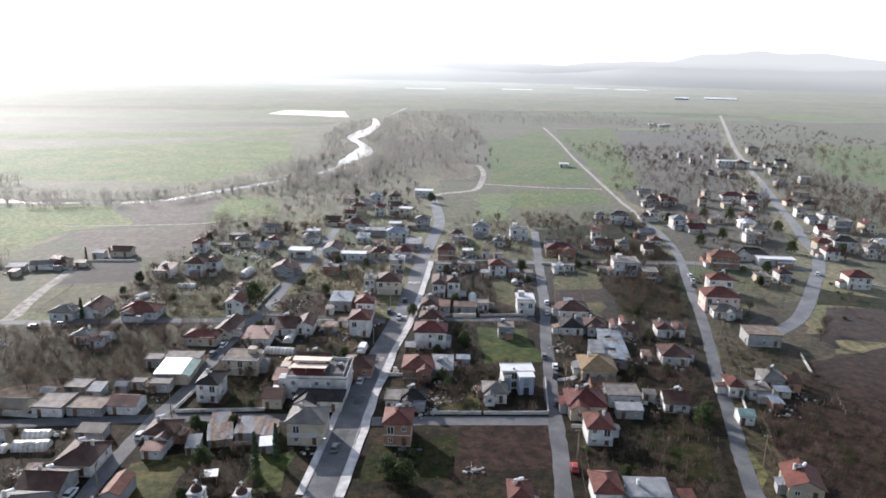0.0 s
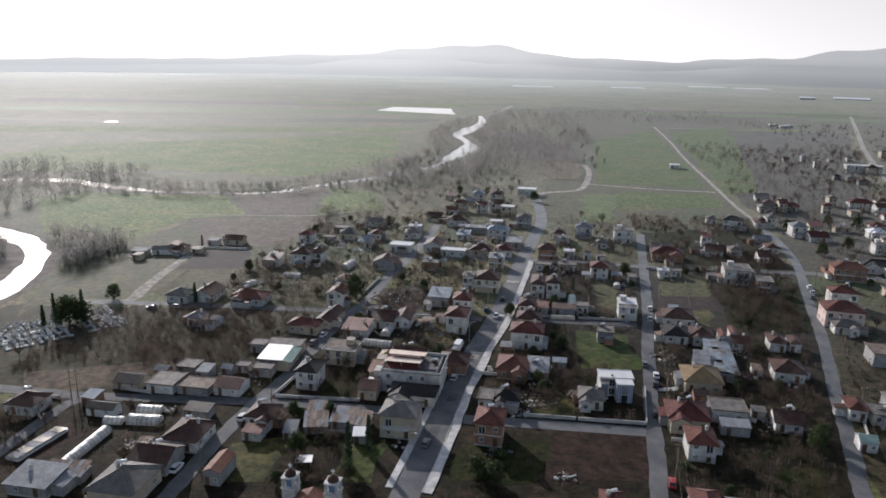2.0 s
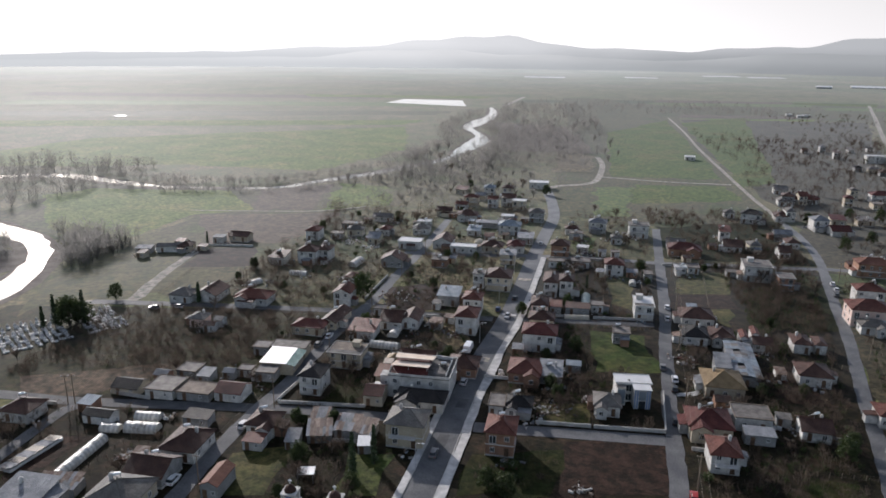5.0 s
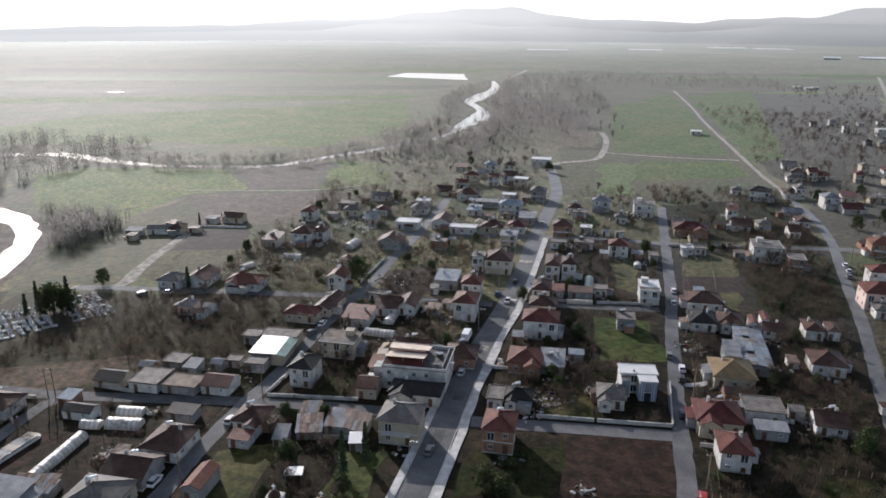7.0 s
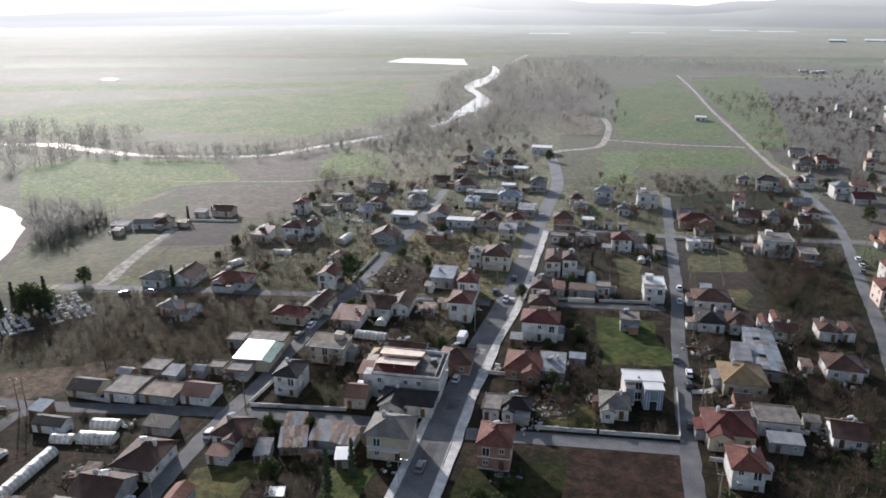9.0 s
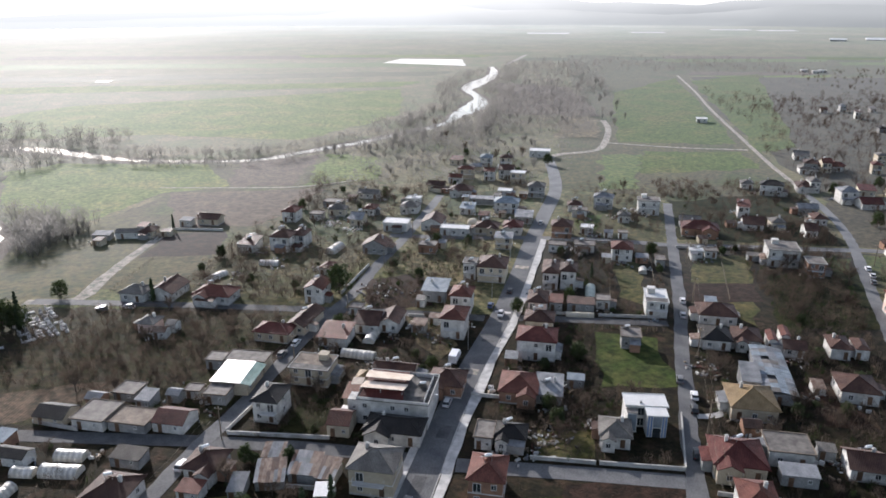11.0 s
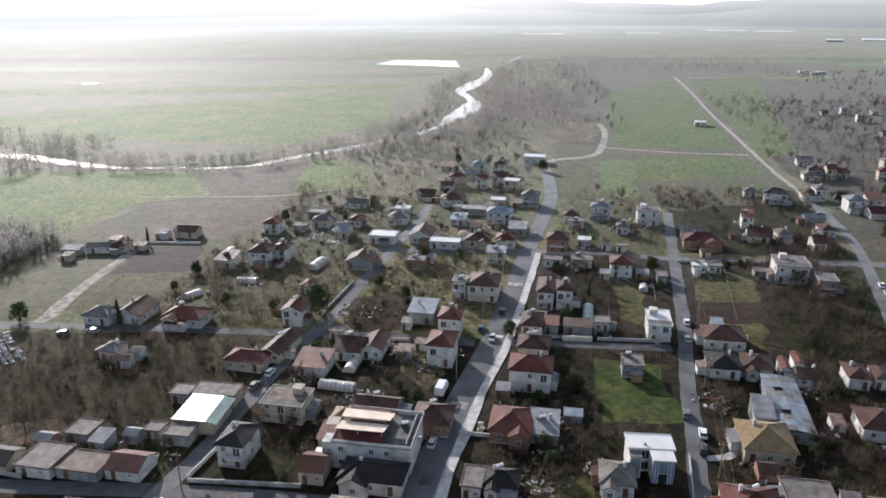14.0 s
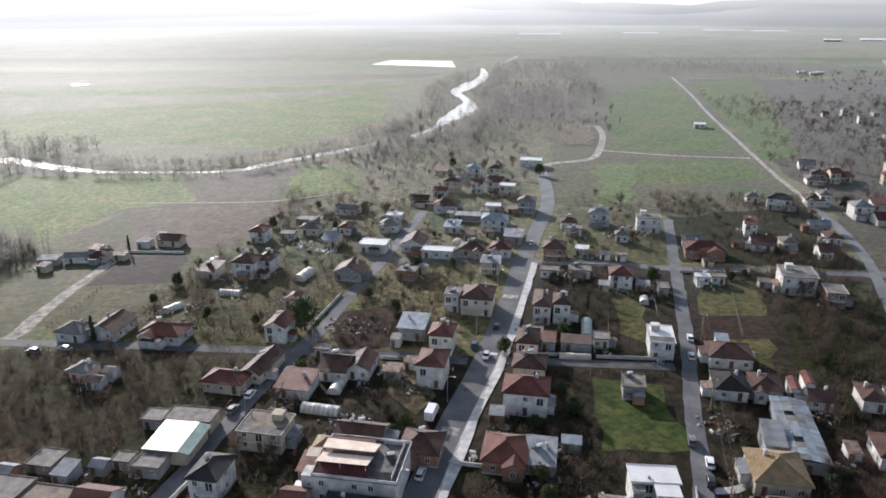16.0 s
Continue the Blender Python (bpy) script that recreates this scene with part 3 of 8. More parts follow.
field([(-196, 236), (-120, 232), (-70, 234), (-66, 300), (-74, 372), (-130, 372), (-186, 352)], M["pasture"], "dull olive grass between the western gardens", 3.0)
field([(-300, 300), (-205, 296), (-190, 350), (-110, 378), (-96, 400), (-140, 460), (-170, 430), (-290, 424)], M["pasture"], "dull olive meadow along the stream", 3.0)
field([(-301.6, 387.1), (-285.7, 412.0), (-197.3, 422.2), (-162.0, 374.1), (-189.0, 356.2), (-197.7, 294.8), (-217.6, 291.4), (-255.5, 326.5)], M["crop"], "flat green winter crop field beside the river")
field([(-180, 425), (-140, 460), (-130, 380), (-162, 374)], M["furrow"], "brown ploughed field below the stream", 3.0)
field([(-136, 461), (-105, 457), (-89, 401), (-125, 380)], M["crop"], "yellowish green meadow beside the stream", 3.0)
field([(-186.1, 356.7), (-111.4, 376.1), (-113.8, 344.9), (-119.4, 312.7), (-155.3, 301.9)], M["furrow"], "dark bare ploughed field behind the houses")
field([(-151.9, 295.2), (-130.9, 301.4), (-119.3, 274.4), (-149.1, 265.7)], M["soil"], "bare brown plot beside the dirt track")
field([(-174.9, 204.5), (-176.4, 222.6), (-149.8, 228.1), (-155.9, 292.7), (-185.1, 283.5), (-190.7, 241.4)], M["olive_grass"], "dull rough pasture beside the dirt track", name="lawn")
field([(-480, 466), (-437, 635), (-161, 811), (-125, 629), (-167, 505), (-282, 509), (-349, 485)], M["crop"], "wide pale green field across the river", 3.0)
field([(5, 458), (29, 480), (27, 387), (7, 390)], M["olive_grass"], "brownish fallow plot by the road bend", 3.0, name="lawn")
field([(32, 481), (58, 486), (46, 397), (28, 393)], M["bright_grass"], "fresh green plot by the road bend", 3.0, name="lawn")
field([(59, 496), (121, 501), (120, 453), (52, 433)], M["meadow"], "green field strip along the farm lane", 3.0)
field([(62, 800), (152, 971), (124, 528), (47, 525)], M["meadow"], "green meadow beside the straight road", 3.0)
field([(164, 938), (263, 1032), (160, 524), (132, 499)], M["meadow"], "green field beyond the straight road", 3.0)
field([(14.3, 345.2), (25.5, 347.1), (20.6, 322.4), (14.7, 323.2)], M["bright_grass"], "small vivid green garden plot", name="lawn")
field([(55.7, 294.7), (75.5, 298.0), (69.4, 265.8), (51.3, 265.2)], M["olive_grass"], "rough green garden plot beside the street", name="lawn")
field([(50.9, 262.8), (69.0, 264.0), (63.5, 235.8), (51.9, 256.2)], M["olive_grass"], "brownish vegetable plot with worn grass", name="lawn")
field([(16.4, 226.3), (33.7, 224.7), (35.3, 197.7), (16.4, 194.7)], M["grass"], "green sunny lawn behind the houses", name="lawn")
field([(7.3, 155.4), (31.1, 158.0), (32.0, 137.8), (4.8, 133.5)], M["soil"], "bare brown earth building plot")
field([(-14.0, 146.4), (6.7, 151.9), (3.7, 133.3), (-15.5, 130.3)], M["dark_grass"], "dark green overgrown lawn with house shadow put into its colour", name="lawn")
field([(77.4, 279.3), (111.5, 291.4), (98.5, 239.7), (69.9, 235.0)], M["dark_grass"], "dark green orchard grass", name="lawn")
field([(-54.3, 178.3), (-47.1, 180.5), (-47.3, 164.9), (-55.9, 163.6)], M["dark_grass"], "small green lawn behind a wall", name="lawn")
field([(-42.0, 142.0), (-31.1, 143.7), (-32.0, 127.7), (-41.9, 126.1)], M["grass"], "green lawn beside the church trees", name="lawn")
field([(-68.0, 137.9), (-55.3, 143.2), (-55.0, 124.1), (-66.5, 122.3)], M["olive_grass"], "green garden plot along the street", name="lawn")
field([(-62.8, 256.2), (-40.9, 266.2), (-32.1, 238.1), (-51.0, 232.3)], M["soil"], "brown earth plot with rubble")
field([(-102.6, 310.8), (-86.1, 338.6), (-68.3, 321.3), (-75.5, 287.9)], M["grass"], "light green yard with scattered boards", name="lawn")
field([(-48.5, 367.9), (-25.7, 384.3), (-27.4, 336.1), (-44.4, 338.3)], M["grass"], "green yard between the houses", name="lawn")
field([(-39.0, 227.7), (-28.9, 229.0), (-21.5, 212.1), (-25.1, 203.4), (-32.8, 211.2)], M["straw"], "vacant plot of dry yellow straw")
field([(121.9, 200.2), (153.0, 212.7), (197.0, 211.6), (125.9, 123.9), (79.1, 123.3), (88.8, 162.7)], M["soil"], "wide ploughed brown field at the village edge")
field([(154.0, 251.9), (177.0, 250.9), (201.6, 244.3), (180.1, 215.0), (134.0, 219.5)], M["soil"], "dark ploughed field beside the curving road")
field([(164.4, 275.5), (184.7, 263.3), (208.7, 254.1), (203.4, 246.9), (151.9, 255.1)], M["dark_grass"], "dull grass strip along a white wall", name="lawn")
field([(464, 852), (609, 802), (357, 457), (355, 634)], M["meadow"], "green field beyond the far village", 3.0)
field([(-109.0, 119.6), (-103.0, 139.2), (-111.0, 138.7), (-112.5, 120.5)], M["soil"], "dug brown bed between the greenhouses")
field([(-142.7, 165.1), (-103.2, 181.8), (-99.2, 174.4), (-120.2, 157.0), (-135.3, 156.0)], M["furrow"], "bare trodden tan strip below the scrub")
field([(-105.7, 276.7), (-80.5, 272.0), (-76.3, 230.8), (-91.5, 228.3)], M["olive_grass"], "dull green garden plot behind houses", name="lawn")
field([(1.3, 173.6), (14.0, 175.6), (13.4, 164.8), (1.5, 163.4)], M["olive_grass"], "rubble-strewn yard with worn grass", name="lawn")
field([(59.8, 153.3), (72.8, 153.6), (66.6, 131.3), (52.1, 133.3)], M["yard"], "rough dark plot below the small house")
field([(59.9, 149.3), (69.6, 148.1), (65.6, 133.5), (55.6, 134.5)], M["dark_grass"], "dull patchy grass plot beside the street", name="lawn")
field([(585, 1324), (654, 1024), (578, 901), (508, 996)], M["olive_grass"], "olive pasture at the far right", 3.0, name="lawn")
field([(463, 1541), (671, 1624), (530, 1278), (409, 1298)], M["meadow"], "green field by the far road", 3.0)
field([(8, 643), (41, 626), (34, 541), (5, 536)], M["straw"], "pale stubble field by the bend", 3.0)
field([(66.0, 206.0), (76.5, 210.1), (74.7, 184.2), (65.1, 184.8)], M["soil"], "brown garden earth behind the long barn")
field([(48.0, 268.2), (71.3, 271.3), (70.9, 255.8), (45.7, 253.2)], M["soil"], "brown ploughed garden plot")
field([(100.1, 302.8), (113.1, 302.0), (107.1, 286.8), (98.3, 287.9)], M["grass"], "bright green plot under the hedge", name="lawn")
field([(26.3, 290.5), (35.0, 291.7), (33.3, 247.3), (25.4, 253.4)], M["olive_grass"], "mown pale green garden strip", name="lawn")
field([(56.5, 297.1), (76.4, 299.7), (70.1, 272.8), (50.5, 270.2)], M["olive_grass"], "green orchard floor", name="lawn")
field([(25, 1628), (163, 1097), (64, 822), (21, 847)], M["olive_grass"], "olive meadow far up the valley, paled by haze gloss", 3.0, name="lawn")
field([(-66, 892), (21, 847), (41, 639), (-42, 644)], M["furrow"], "grey-brown fallow land behind the river", 3.0)


# ---- hills and haze at the end of the valley ----
SKYLINE_AT = [-80, -48, -40, -25, -16, -9.4, -5.8, -0.4, 4.1, 10.4, 18.3, 24, 34, 80]      # bearings in degrees
SKYLINE = [20, 20, 24, 48, 74, 130, 142, 116, 88, 66, 126, 156, 140, 60]                       # crest heights in metres


def hill_range(dist, scale, seed, colour, colour2, label):
    """A hill range with haze put in as glow, its feet fading into the plain."""
    rng = random.Random(seed)
    ph = [(rng.uniform(2, 5) * k, rng.uniform(0, 6.28), 1.0 / k) for k in (5.7, 9.1, 15, 24)]
    bm = bmesh.new()
    rows = []
    for i in range(241):
        deg = -80 + 160 * i / 240
        a = radians(deg)
        h = scale * float(np.interp(deg + (seed - 3) * 2.5, SKYLINE_AT, SKYLINE)) * (1 + 0.5 * sum(w * math.sin(f * a * 1.6 + p) for f, p, w in ph))
        rows.append([bm.verts.new((math.sin(a) * dist * r, math.cos(a) * dist * r, z)) for r, z in ((0.86, -2), (0.91, h * 0.35), (0.96, h * 0.8), (1.0, h), (1.05, h * 0.5))])
    for a, b in zip(rows, rows[1:]):
        for j in range(4):
            bm.faces.new((a[j], b[j], b[j + 1], a[j + 1]))
    for f in bm.faces:
        f.smooth = True
    m = bpy.data.materials.new("distant_hills")
    m.use_nodes = True
    b = m.node_tree.nodes["Principled BSDF"]
    b.inputs["Base Color"].default_value = (0.05, 0.055, 0.05, 1)
    b.inputs["Specular IOR Level"].default_value = 0.0
    # haze put in as emission: palest under the sun, westwards, weaker eastwards
    n, l = m.node_tree.nodes, m.node_tree.links
    tc = n.new("ShaderNodeTexCoord")
    sep = n.new("ShaderNodeSeparateXYZ")
    l.new(tc.outputs["Object"], sep.inputs[0])
    wood = n.new("ShaderNodeTexNoise")
    wood.inputs["Scale"].default_value = 0.0022
    wood.inputs["Detail"].default_value = 6
    l.new(tc.outputs["Object"], wood.inputs["Vector"])
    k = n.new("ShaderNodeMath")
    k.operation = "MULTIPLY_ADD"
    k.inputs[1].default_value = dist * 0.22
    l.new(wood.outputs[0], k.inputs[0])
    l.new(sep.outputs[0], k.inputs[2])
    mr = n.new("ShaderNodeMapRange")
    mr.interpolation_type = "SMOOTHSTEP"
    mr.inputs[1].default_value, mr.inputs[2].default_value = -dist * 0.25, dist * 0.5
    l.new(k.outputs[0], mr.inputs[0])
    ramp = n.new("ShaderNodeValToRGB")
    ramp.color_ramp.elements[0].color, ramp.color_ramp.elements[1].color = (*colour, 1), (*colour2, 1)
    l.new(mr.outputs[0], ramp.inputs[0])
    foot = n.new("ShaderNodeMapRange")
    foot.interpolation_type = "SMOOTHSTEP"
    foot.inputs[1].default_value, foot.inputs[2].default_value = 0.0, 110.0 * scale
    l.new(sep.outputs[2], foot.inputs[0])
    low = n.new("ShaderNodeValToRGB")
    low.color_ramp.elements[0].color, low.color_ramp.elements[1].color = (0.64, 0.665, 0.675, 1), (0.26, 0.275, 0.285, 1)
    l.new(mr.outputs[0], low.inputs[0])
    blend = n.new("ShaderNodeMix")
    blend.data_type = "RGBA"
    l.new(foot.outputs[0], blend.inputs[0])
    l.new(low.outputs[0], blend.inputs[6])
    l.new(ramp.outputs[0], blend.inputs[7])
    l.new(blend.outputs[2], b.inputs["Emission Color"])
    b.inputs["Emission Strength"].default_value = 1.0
    return tagged(part("backdrop_hills", bm, m), label, "hills", kind="structure")


def far_plain():
    """The last kilometres of the plain, a backdrop whose emission imitates haze thickening with distance."""
    bm = bmesh.new()
    rows = [[bm.verts.new((x, y, 0.2)) for x in (-4600, -1500, 0, 1500, 4600)] for y in (1350, 2000, 3000, 4690)]
    for a, b in zip(rows, rows[1:]):
        for i in range(4):
            bm.faces.new((a[i], a[i + 1], b[i + 1], b[i]))
    m = mat("hazy_plain", (0.085, 0.105, 0.042), (0.140, 0.128, 0.072), 160, 20, 0.9, 0.1, spec=0.12, haze_gloss=0.2)
    n, l = m.node_tree.nodes, m.node_tree.links
    b = n["Principled BSDF"]
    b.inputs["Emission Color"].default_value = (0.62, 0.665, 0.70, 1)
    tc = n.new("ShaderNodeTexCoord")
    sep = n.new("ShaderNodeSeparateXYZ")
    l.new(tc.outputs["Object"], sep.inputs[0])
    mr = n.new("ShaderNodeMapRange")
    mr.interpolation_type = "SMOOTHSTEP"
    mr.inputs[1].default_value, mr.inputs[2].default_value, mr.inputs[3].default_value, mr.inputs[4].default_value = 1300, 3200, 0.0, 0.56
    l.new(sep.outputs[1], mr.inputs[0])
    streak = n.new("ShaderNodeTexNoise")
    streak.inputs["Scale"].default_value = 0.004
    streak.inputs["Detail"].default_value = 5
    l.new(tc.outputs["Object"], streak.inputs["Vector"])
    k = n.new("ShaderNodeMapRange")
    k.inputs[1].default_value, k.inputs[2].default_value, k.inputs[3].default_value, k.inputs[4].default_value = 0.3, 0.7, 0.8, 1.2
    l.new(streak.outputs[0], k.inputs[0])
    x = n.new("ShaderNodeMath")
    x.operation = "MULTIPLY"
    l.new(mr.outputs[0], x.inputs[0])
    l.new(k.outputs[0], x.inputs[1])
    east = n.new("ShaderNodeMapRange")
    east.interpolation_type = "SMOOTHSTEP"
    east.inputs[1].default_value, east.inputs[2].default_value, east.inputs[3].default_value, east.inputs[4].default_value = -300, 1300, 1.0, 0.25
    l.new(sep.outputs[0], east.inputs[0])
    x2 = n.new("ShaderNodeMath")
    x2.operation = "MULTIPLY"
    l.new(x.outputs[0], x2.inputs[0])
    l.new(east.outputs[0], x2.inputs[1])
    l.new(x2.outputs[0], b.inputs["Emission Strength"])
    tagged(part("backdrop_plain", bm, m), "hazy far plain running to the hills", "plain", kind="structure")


def haze_backdrop():
    """A glowing wall added behind the hills in place of bright haze, dimming upwards."""
    bm = bmesh.new()
    rows = []
    for i in range(97):
        a = radians(-96 + 2 * i)
        rows.append([bm.verts.new((math.sin(a) * 4720, math.cos(a) * 4720, z)) for z in (-10, 140, 280, 400, 530)])
    for a, b in zip(rows, rows[1:]):
        for j in range(4):
            bm.faces.new((a[j], b[j], b[j + 1], a[j + 1]))
    m = bpy.data.materials.new("horizon_glow")
    m.use_nodes = True
    n, l = m.node_tree.nodes, m.node_tree.links
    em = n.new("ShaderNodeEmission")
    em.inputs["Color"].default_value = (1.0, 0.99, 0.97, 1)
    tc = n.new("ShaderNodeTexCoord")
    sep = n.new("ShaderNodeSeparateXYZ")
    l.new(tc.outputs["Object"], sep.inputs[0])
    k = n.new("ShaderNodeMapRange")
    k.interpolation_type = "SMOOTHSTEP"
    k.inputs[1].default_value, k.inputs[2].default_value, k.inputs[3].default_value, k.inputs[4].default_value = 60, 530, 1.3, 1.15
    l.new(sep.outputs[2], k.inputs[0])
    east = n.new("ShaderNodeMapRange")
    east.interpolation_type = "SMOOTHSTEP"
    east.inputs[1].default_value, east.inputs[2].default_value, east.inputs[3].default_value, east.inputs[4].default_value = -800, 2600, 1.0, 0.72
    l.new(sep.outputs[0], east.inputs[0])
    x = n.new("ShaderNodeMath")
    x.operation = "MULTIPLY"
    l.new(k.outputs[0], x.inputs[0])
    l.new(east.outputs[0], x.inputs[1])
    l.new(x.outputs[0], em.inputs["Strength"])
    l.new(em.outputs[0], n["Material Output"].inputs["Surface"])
    tagged(part("backdrop_haze", bm, m), "glowing wall standing in for white haze above the horizon", "sky", kind="structure")


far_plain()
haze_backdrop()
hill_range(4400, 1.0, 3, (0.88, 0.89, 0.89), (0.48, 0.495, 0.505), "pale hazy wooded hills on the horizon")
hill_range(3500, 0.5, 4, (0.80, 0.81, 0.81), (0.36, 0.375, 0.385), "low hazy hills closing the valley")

# ---- houses ----
def plate(name, xs, zs, holes, y0, y1, material):
    """One connected slab cut from a grid, with holes at cells (i, k)."""
    bm = bmesh.new()
    v = {}

    def at(i, k, s):
        if (i, k, s) not in v:
            v[i, k, s] = bm.verts.new((xs[i], (y0, y1)[s], zs[k]))
        return v[i, k, s]
    full = {(i, k) for i in range(len(xs) - 1) for k in range(len(zs) - 1)} - set(holes)
    for i, k in full:
        c = [(i, k), (i + 1, k), (i + 1, k + 1), (i, k + 1)]
        bm.faces.new([at(*q, 0) for q in c])
        bm.faces.new([at(*q, 1) for q in reversed(c)])
        for (a, b), nb in ((((i, k), (i + 1, k)), (i, k - 1)), (((i + 1, k), (i + 1, k + 1)), (i + 1, k)), (((i + 1, k + 1), (i, k + 1)), (i, k + 1)), (((i, k + 1), (i, k)), (i - 1, k))):
            if nb not in full:
                bm.faces.new((at(*a, 1), at(*b, 1), at(*b, 0), at(*a, 0)))
    return mesh_of(name, bm, material)


ROOF_WORDS = {"red": "red tiled", "orange": "orange tiled", "dark": "old brown tiled", "maroon": "dark red tiled", "tan": "ochre tiled", "black": "charcoal tiled",
              "grey": "weathered grey", "brown": "weathered brown", "metal": "corrugated metal", "blue": "pale blue sheet", "teal": "teal sheet", "white": "white sheet", "rust": "rusty patched sheet"}
SHAPE_WORDS = {"H": "hipped roof", "G": "gabled roof", "Y": "gabled roof", "S": "lean-to roof", "F": "flat roof"}


def window_mesh(w, h):
    t = 0.1
    return plate("window", [-w / 2, -w / 2 + t, -t / 2, t / 2, w / 2 - t, w / 2], [0, t, h - t, h], [(1, 1), (3, 1)], -0.08, 0.02, M["frame"])


def pane_mesh(w, h):
    bm = bmesh.new()
    box(bm, -w / 2 + 0.05, w / 2 - 0.05, -0.03, 0.01, 0.05, h - 0.05)
    return mesh_of("pane", bm, M["glass"])


WIN = {k: (window_mesh(*k), pane_mesh(*k)) for k in ((1.1, 1.25), (0.8, 0.9), (1.6, 2.0))}
bm = bmesh.new()
box(bm, -0.5, 0.5, -0.06, 0.02, 0.0, 2.1)
box(bm, -0.42, 0.42, -0.09, -0.055, 0.15, 0.95)
box(bm, -0.42, 0.42, -0.09, -0.055, 1.1, 1.95)
DOOR = mesh_of("door", bm, M["door"])
bm = bmesh.new()
box(bm, -0.3, 0.3, -0.3, 0.3, -0.6, 1.0)
box(bm, -0.38, 0.38, -0.38, 0.38, 1.0, 1.1)
box(bm, -0.2, 0.2, -0.2, 0.2, 1.1, 1.32)
CHIMNEY = mesh_of("chimney", bm, M["white"])


def add_window(parent, m, size=(1.1, 1.25)):
    w = piece("window", WIN[size][0], parent, m)
    piece("pane", WIN[size][1], w, Matrix.Identity(4))


def roof_mesh(w, d, h, kind, over, rise):
    """Roof of a house w by d with eaves at h: slabs with real thickness."""
    bm = bmesh.new()
    th = 0.16
    a, b = w / 2 + over, d / 2 + over
    if kind == "H":
        along_x = w >= d
        ridge = max(abs(w - d) / 2, 0.25)
        top = [(-ridge, 0), (ridge, 0)] if along_x else [(0, -ridge), (0, ridge)]
        e = [bm.verts.new((x, y, h + th)) for x, y in ((-a, -b), (a, -b), (a, b), (-a, b))]
        lo = [bm.verts.new((x, y, h)) for x, y in ((-a, -b), (a, -b), (a, b), (-a, b))]
        r = [bm.verts.new((x, y, h + th + rise)) for x, y in top]
        if along_x:
            for f in ((e[0], e[1], r[1], r[0]), (e[1], e[2], r[1]), (e[2], e[3], r[0], r[1]), (e[3], e[0], r[0])):
                bm.faces.new(f)
        else:
            for f in ((e[0], e[1], r[0]), (e[1], e[2], r[1], r[0]), (e[2], e[3], r[1]), (e[3], e[0], r[0], r[1])):
                bm.faces.new(f)
        for i in range(4):
            j = (i + 1) % 4
            bm.faces.new((lo[i], lo[j], e[j], e[i]))
        bm.faces.new(list(reversed(lo)))
    elif kind in "GY":
        if kind == "Y":
            a, b = b, a
        sag = h - rise * over / max(0.1, (b - over))
        prof = [(-b, sag), (0, h + rise), (b, sag), (b, sag + th), (0, h + rise + th), (-b, sag + th)]
        ends = [[bm.verts.new((x, y, z)) for y, z in prof] for x in (-a, a)]
        for i in range(6):
            j = (i + 1) % 6
            bm.faces.new((ends[0][i], ends[0][j], ends[1][j], ends[1][i]))
        for q in ends:
            bm.faces.new((q[0], q[1], q[4], q[5]))
            bm.faces.new((q[1], q[2], q[3], q[4]))
        if kind == "Y":
            bmesh.ops.rotate(bm, verts=bm.verts, matrix=Matrix.Rotation(radians(90), 3, "Z"))
    elif kind == "S":
        z0, z1 = h - rise * over / d, h + rise + rise * over / d
        v = [bm.verts.new(p) for p in ((-a, -b, z0), (a, -b, z0), (a, b, z1), (-a, b, z1), (-a, -b, z0 + 0.1), (a, -b, z0 + 0.1), (a, b, z1 + 0.1), (-a, b, z1 + 0.1))]
        for f in ((0, 1, 5, 4), (1, 2, 6, 5), (2, 3, 7, 6), (3, 0, 4, 7), (4, 5, 6, 7), (3, 2, 1, 0)):
            bm.faces.new([v[i] for i in f])
    bmesh.ops.recalc_face_normals(bm, faces=bm.faces)
    slope_uv(bm)
    return bm


HOUSES = []


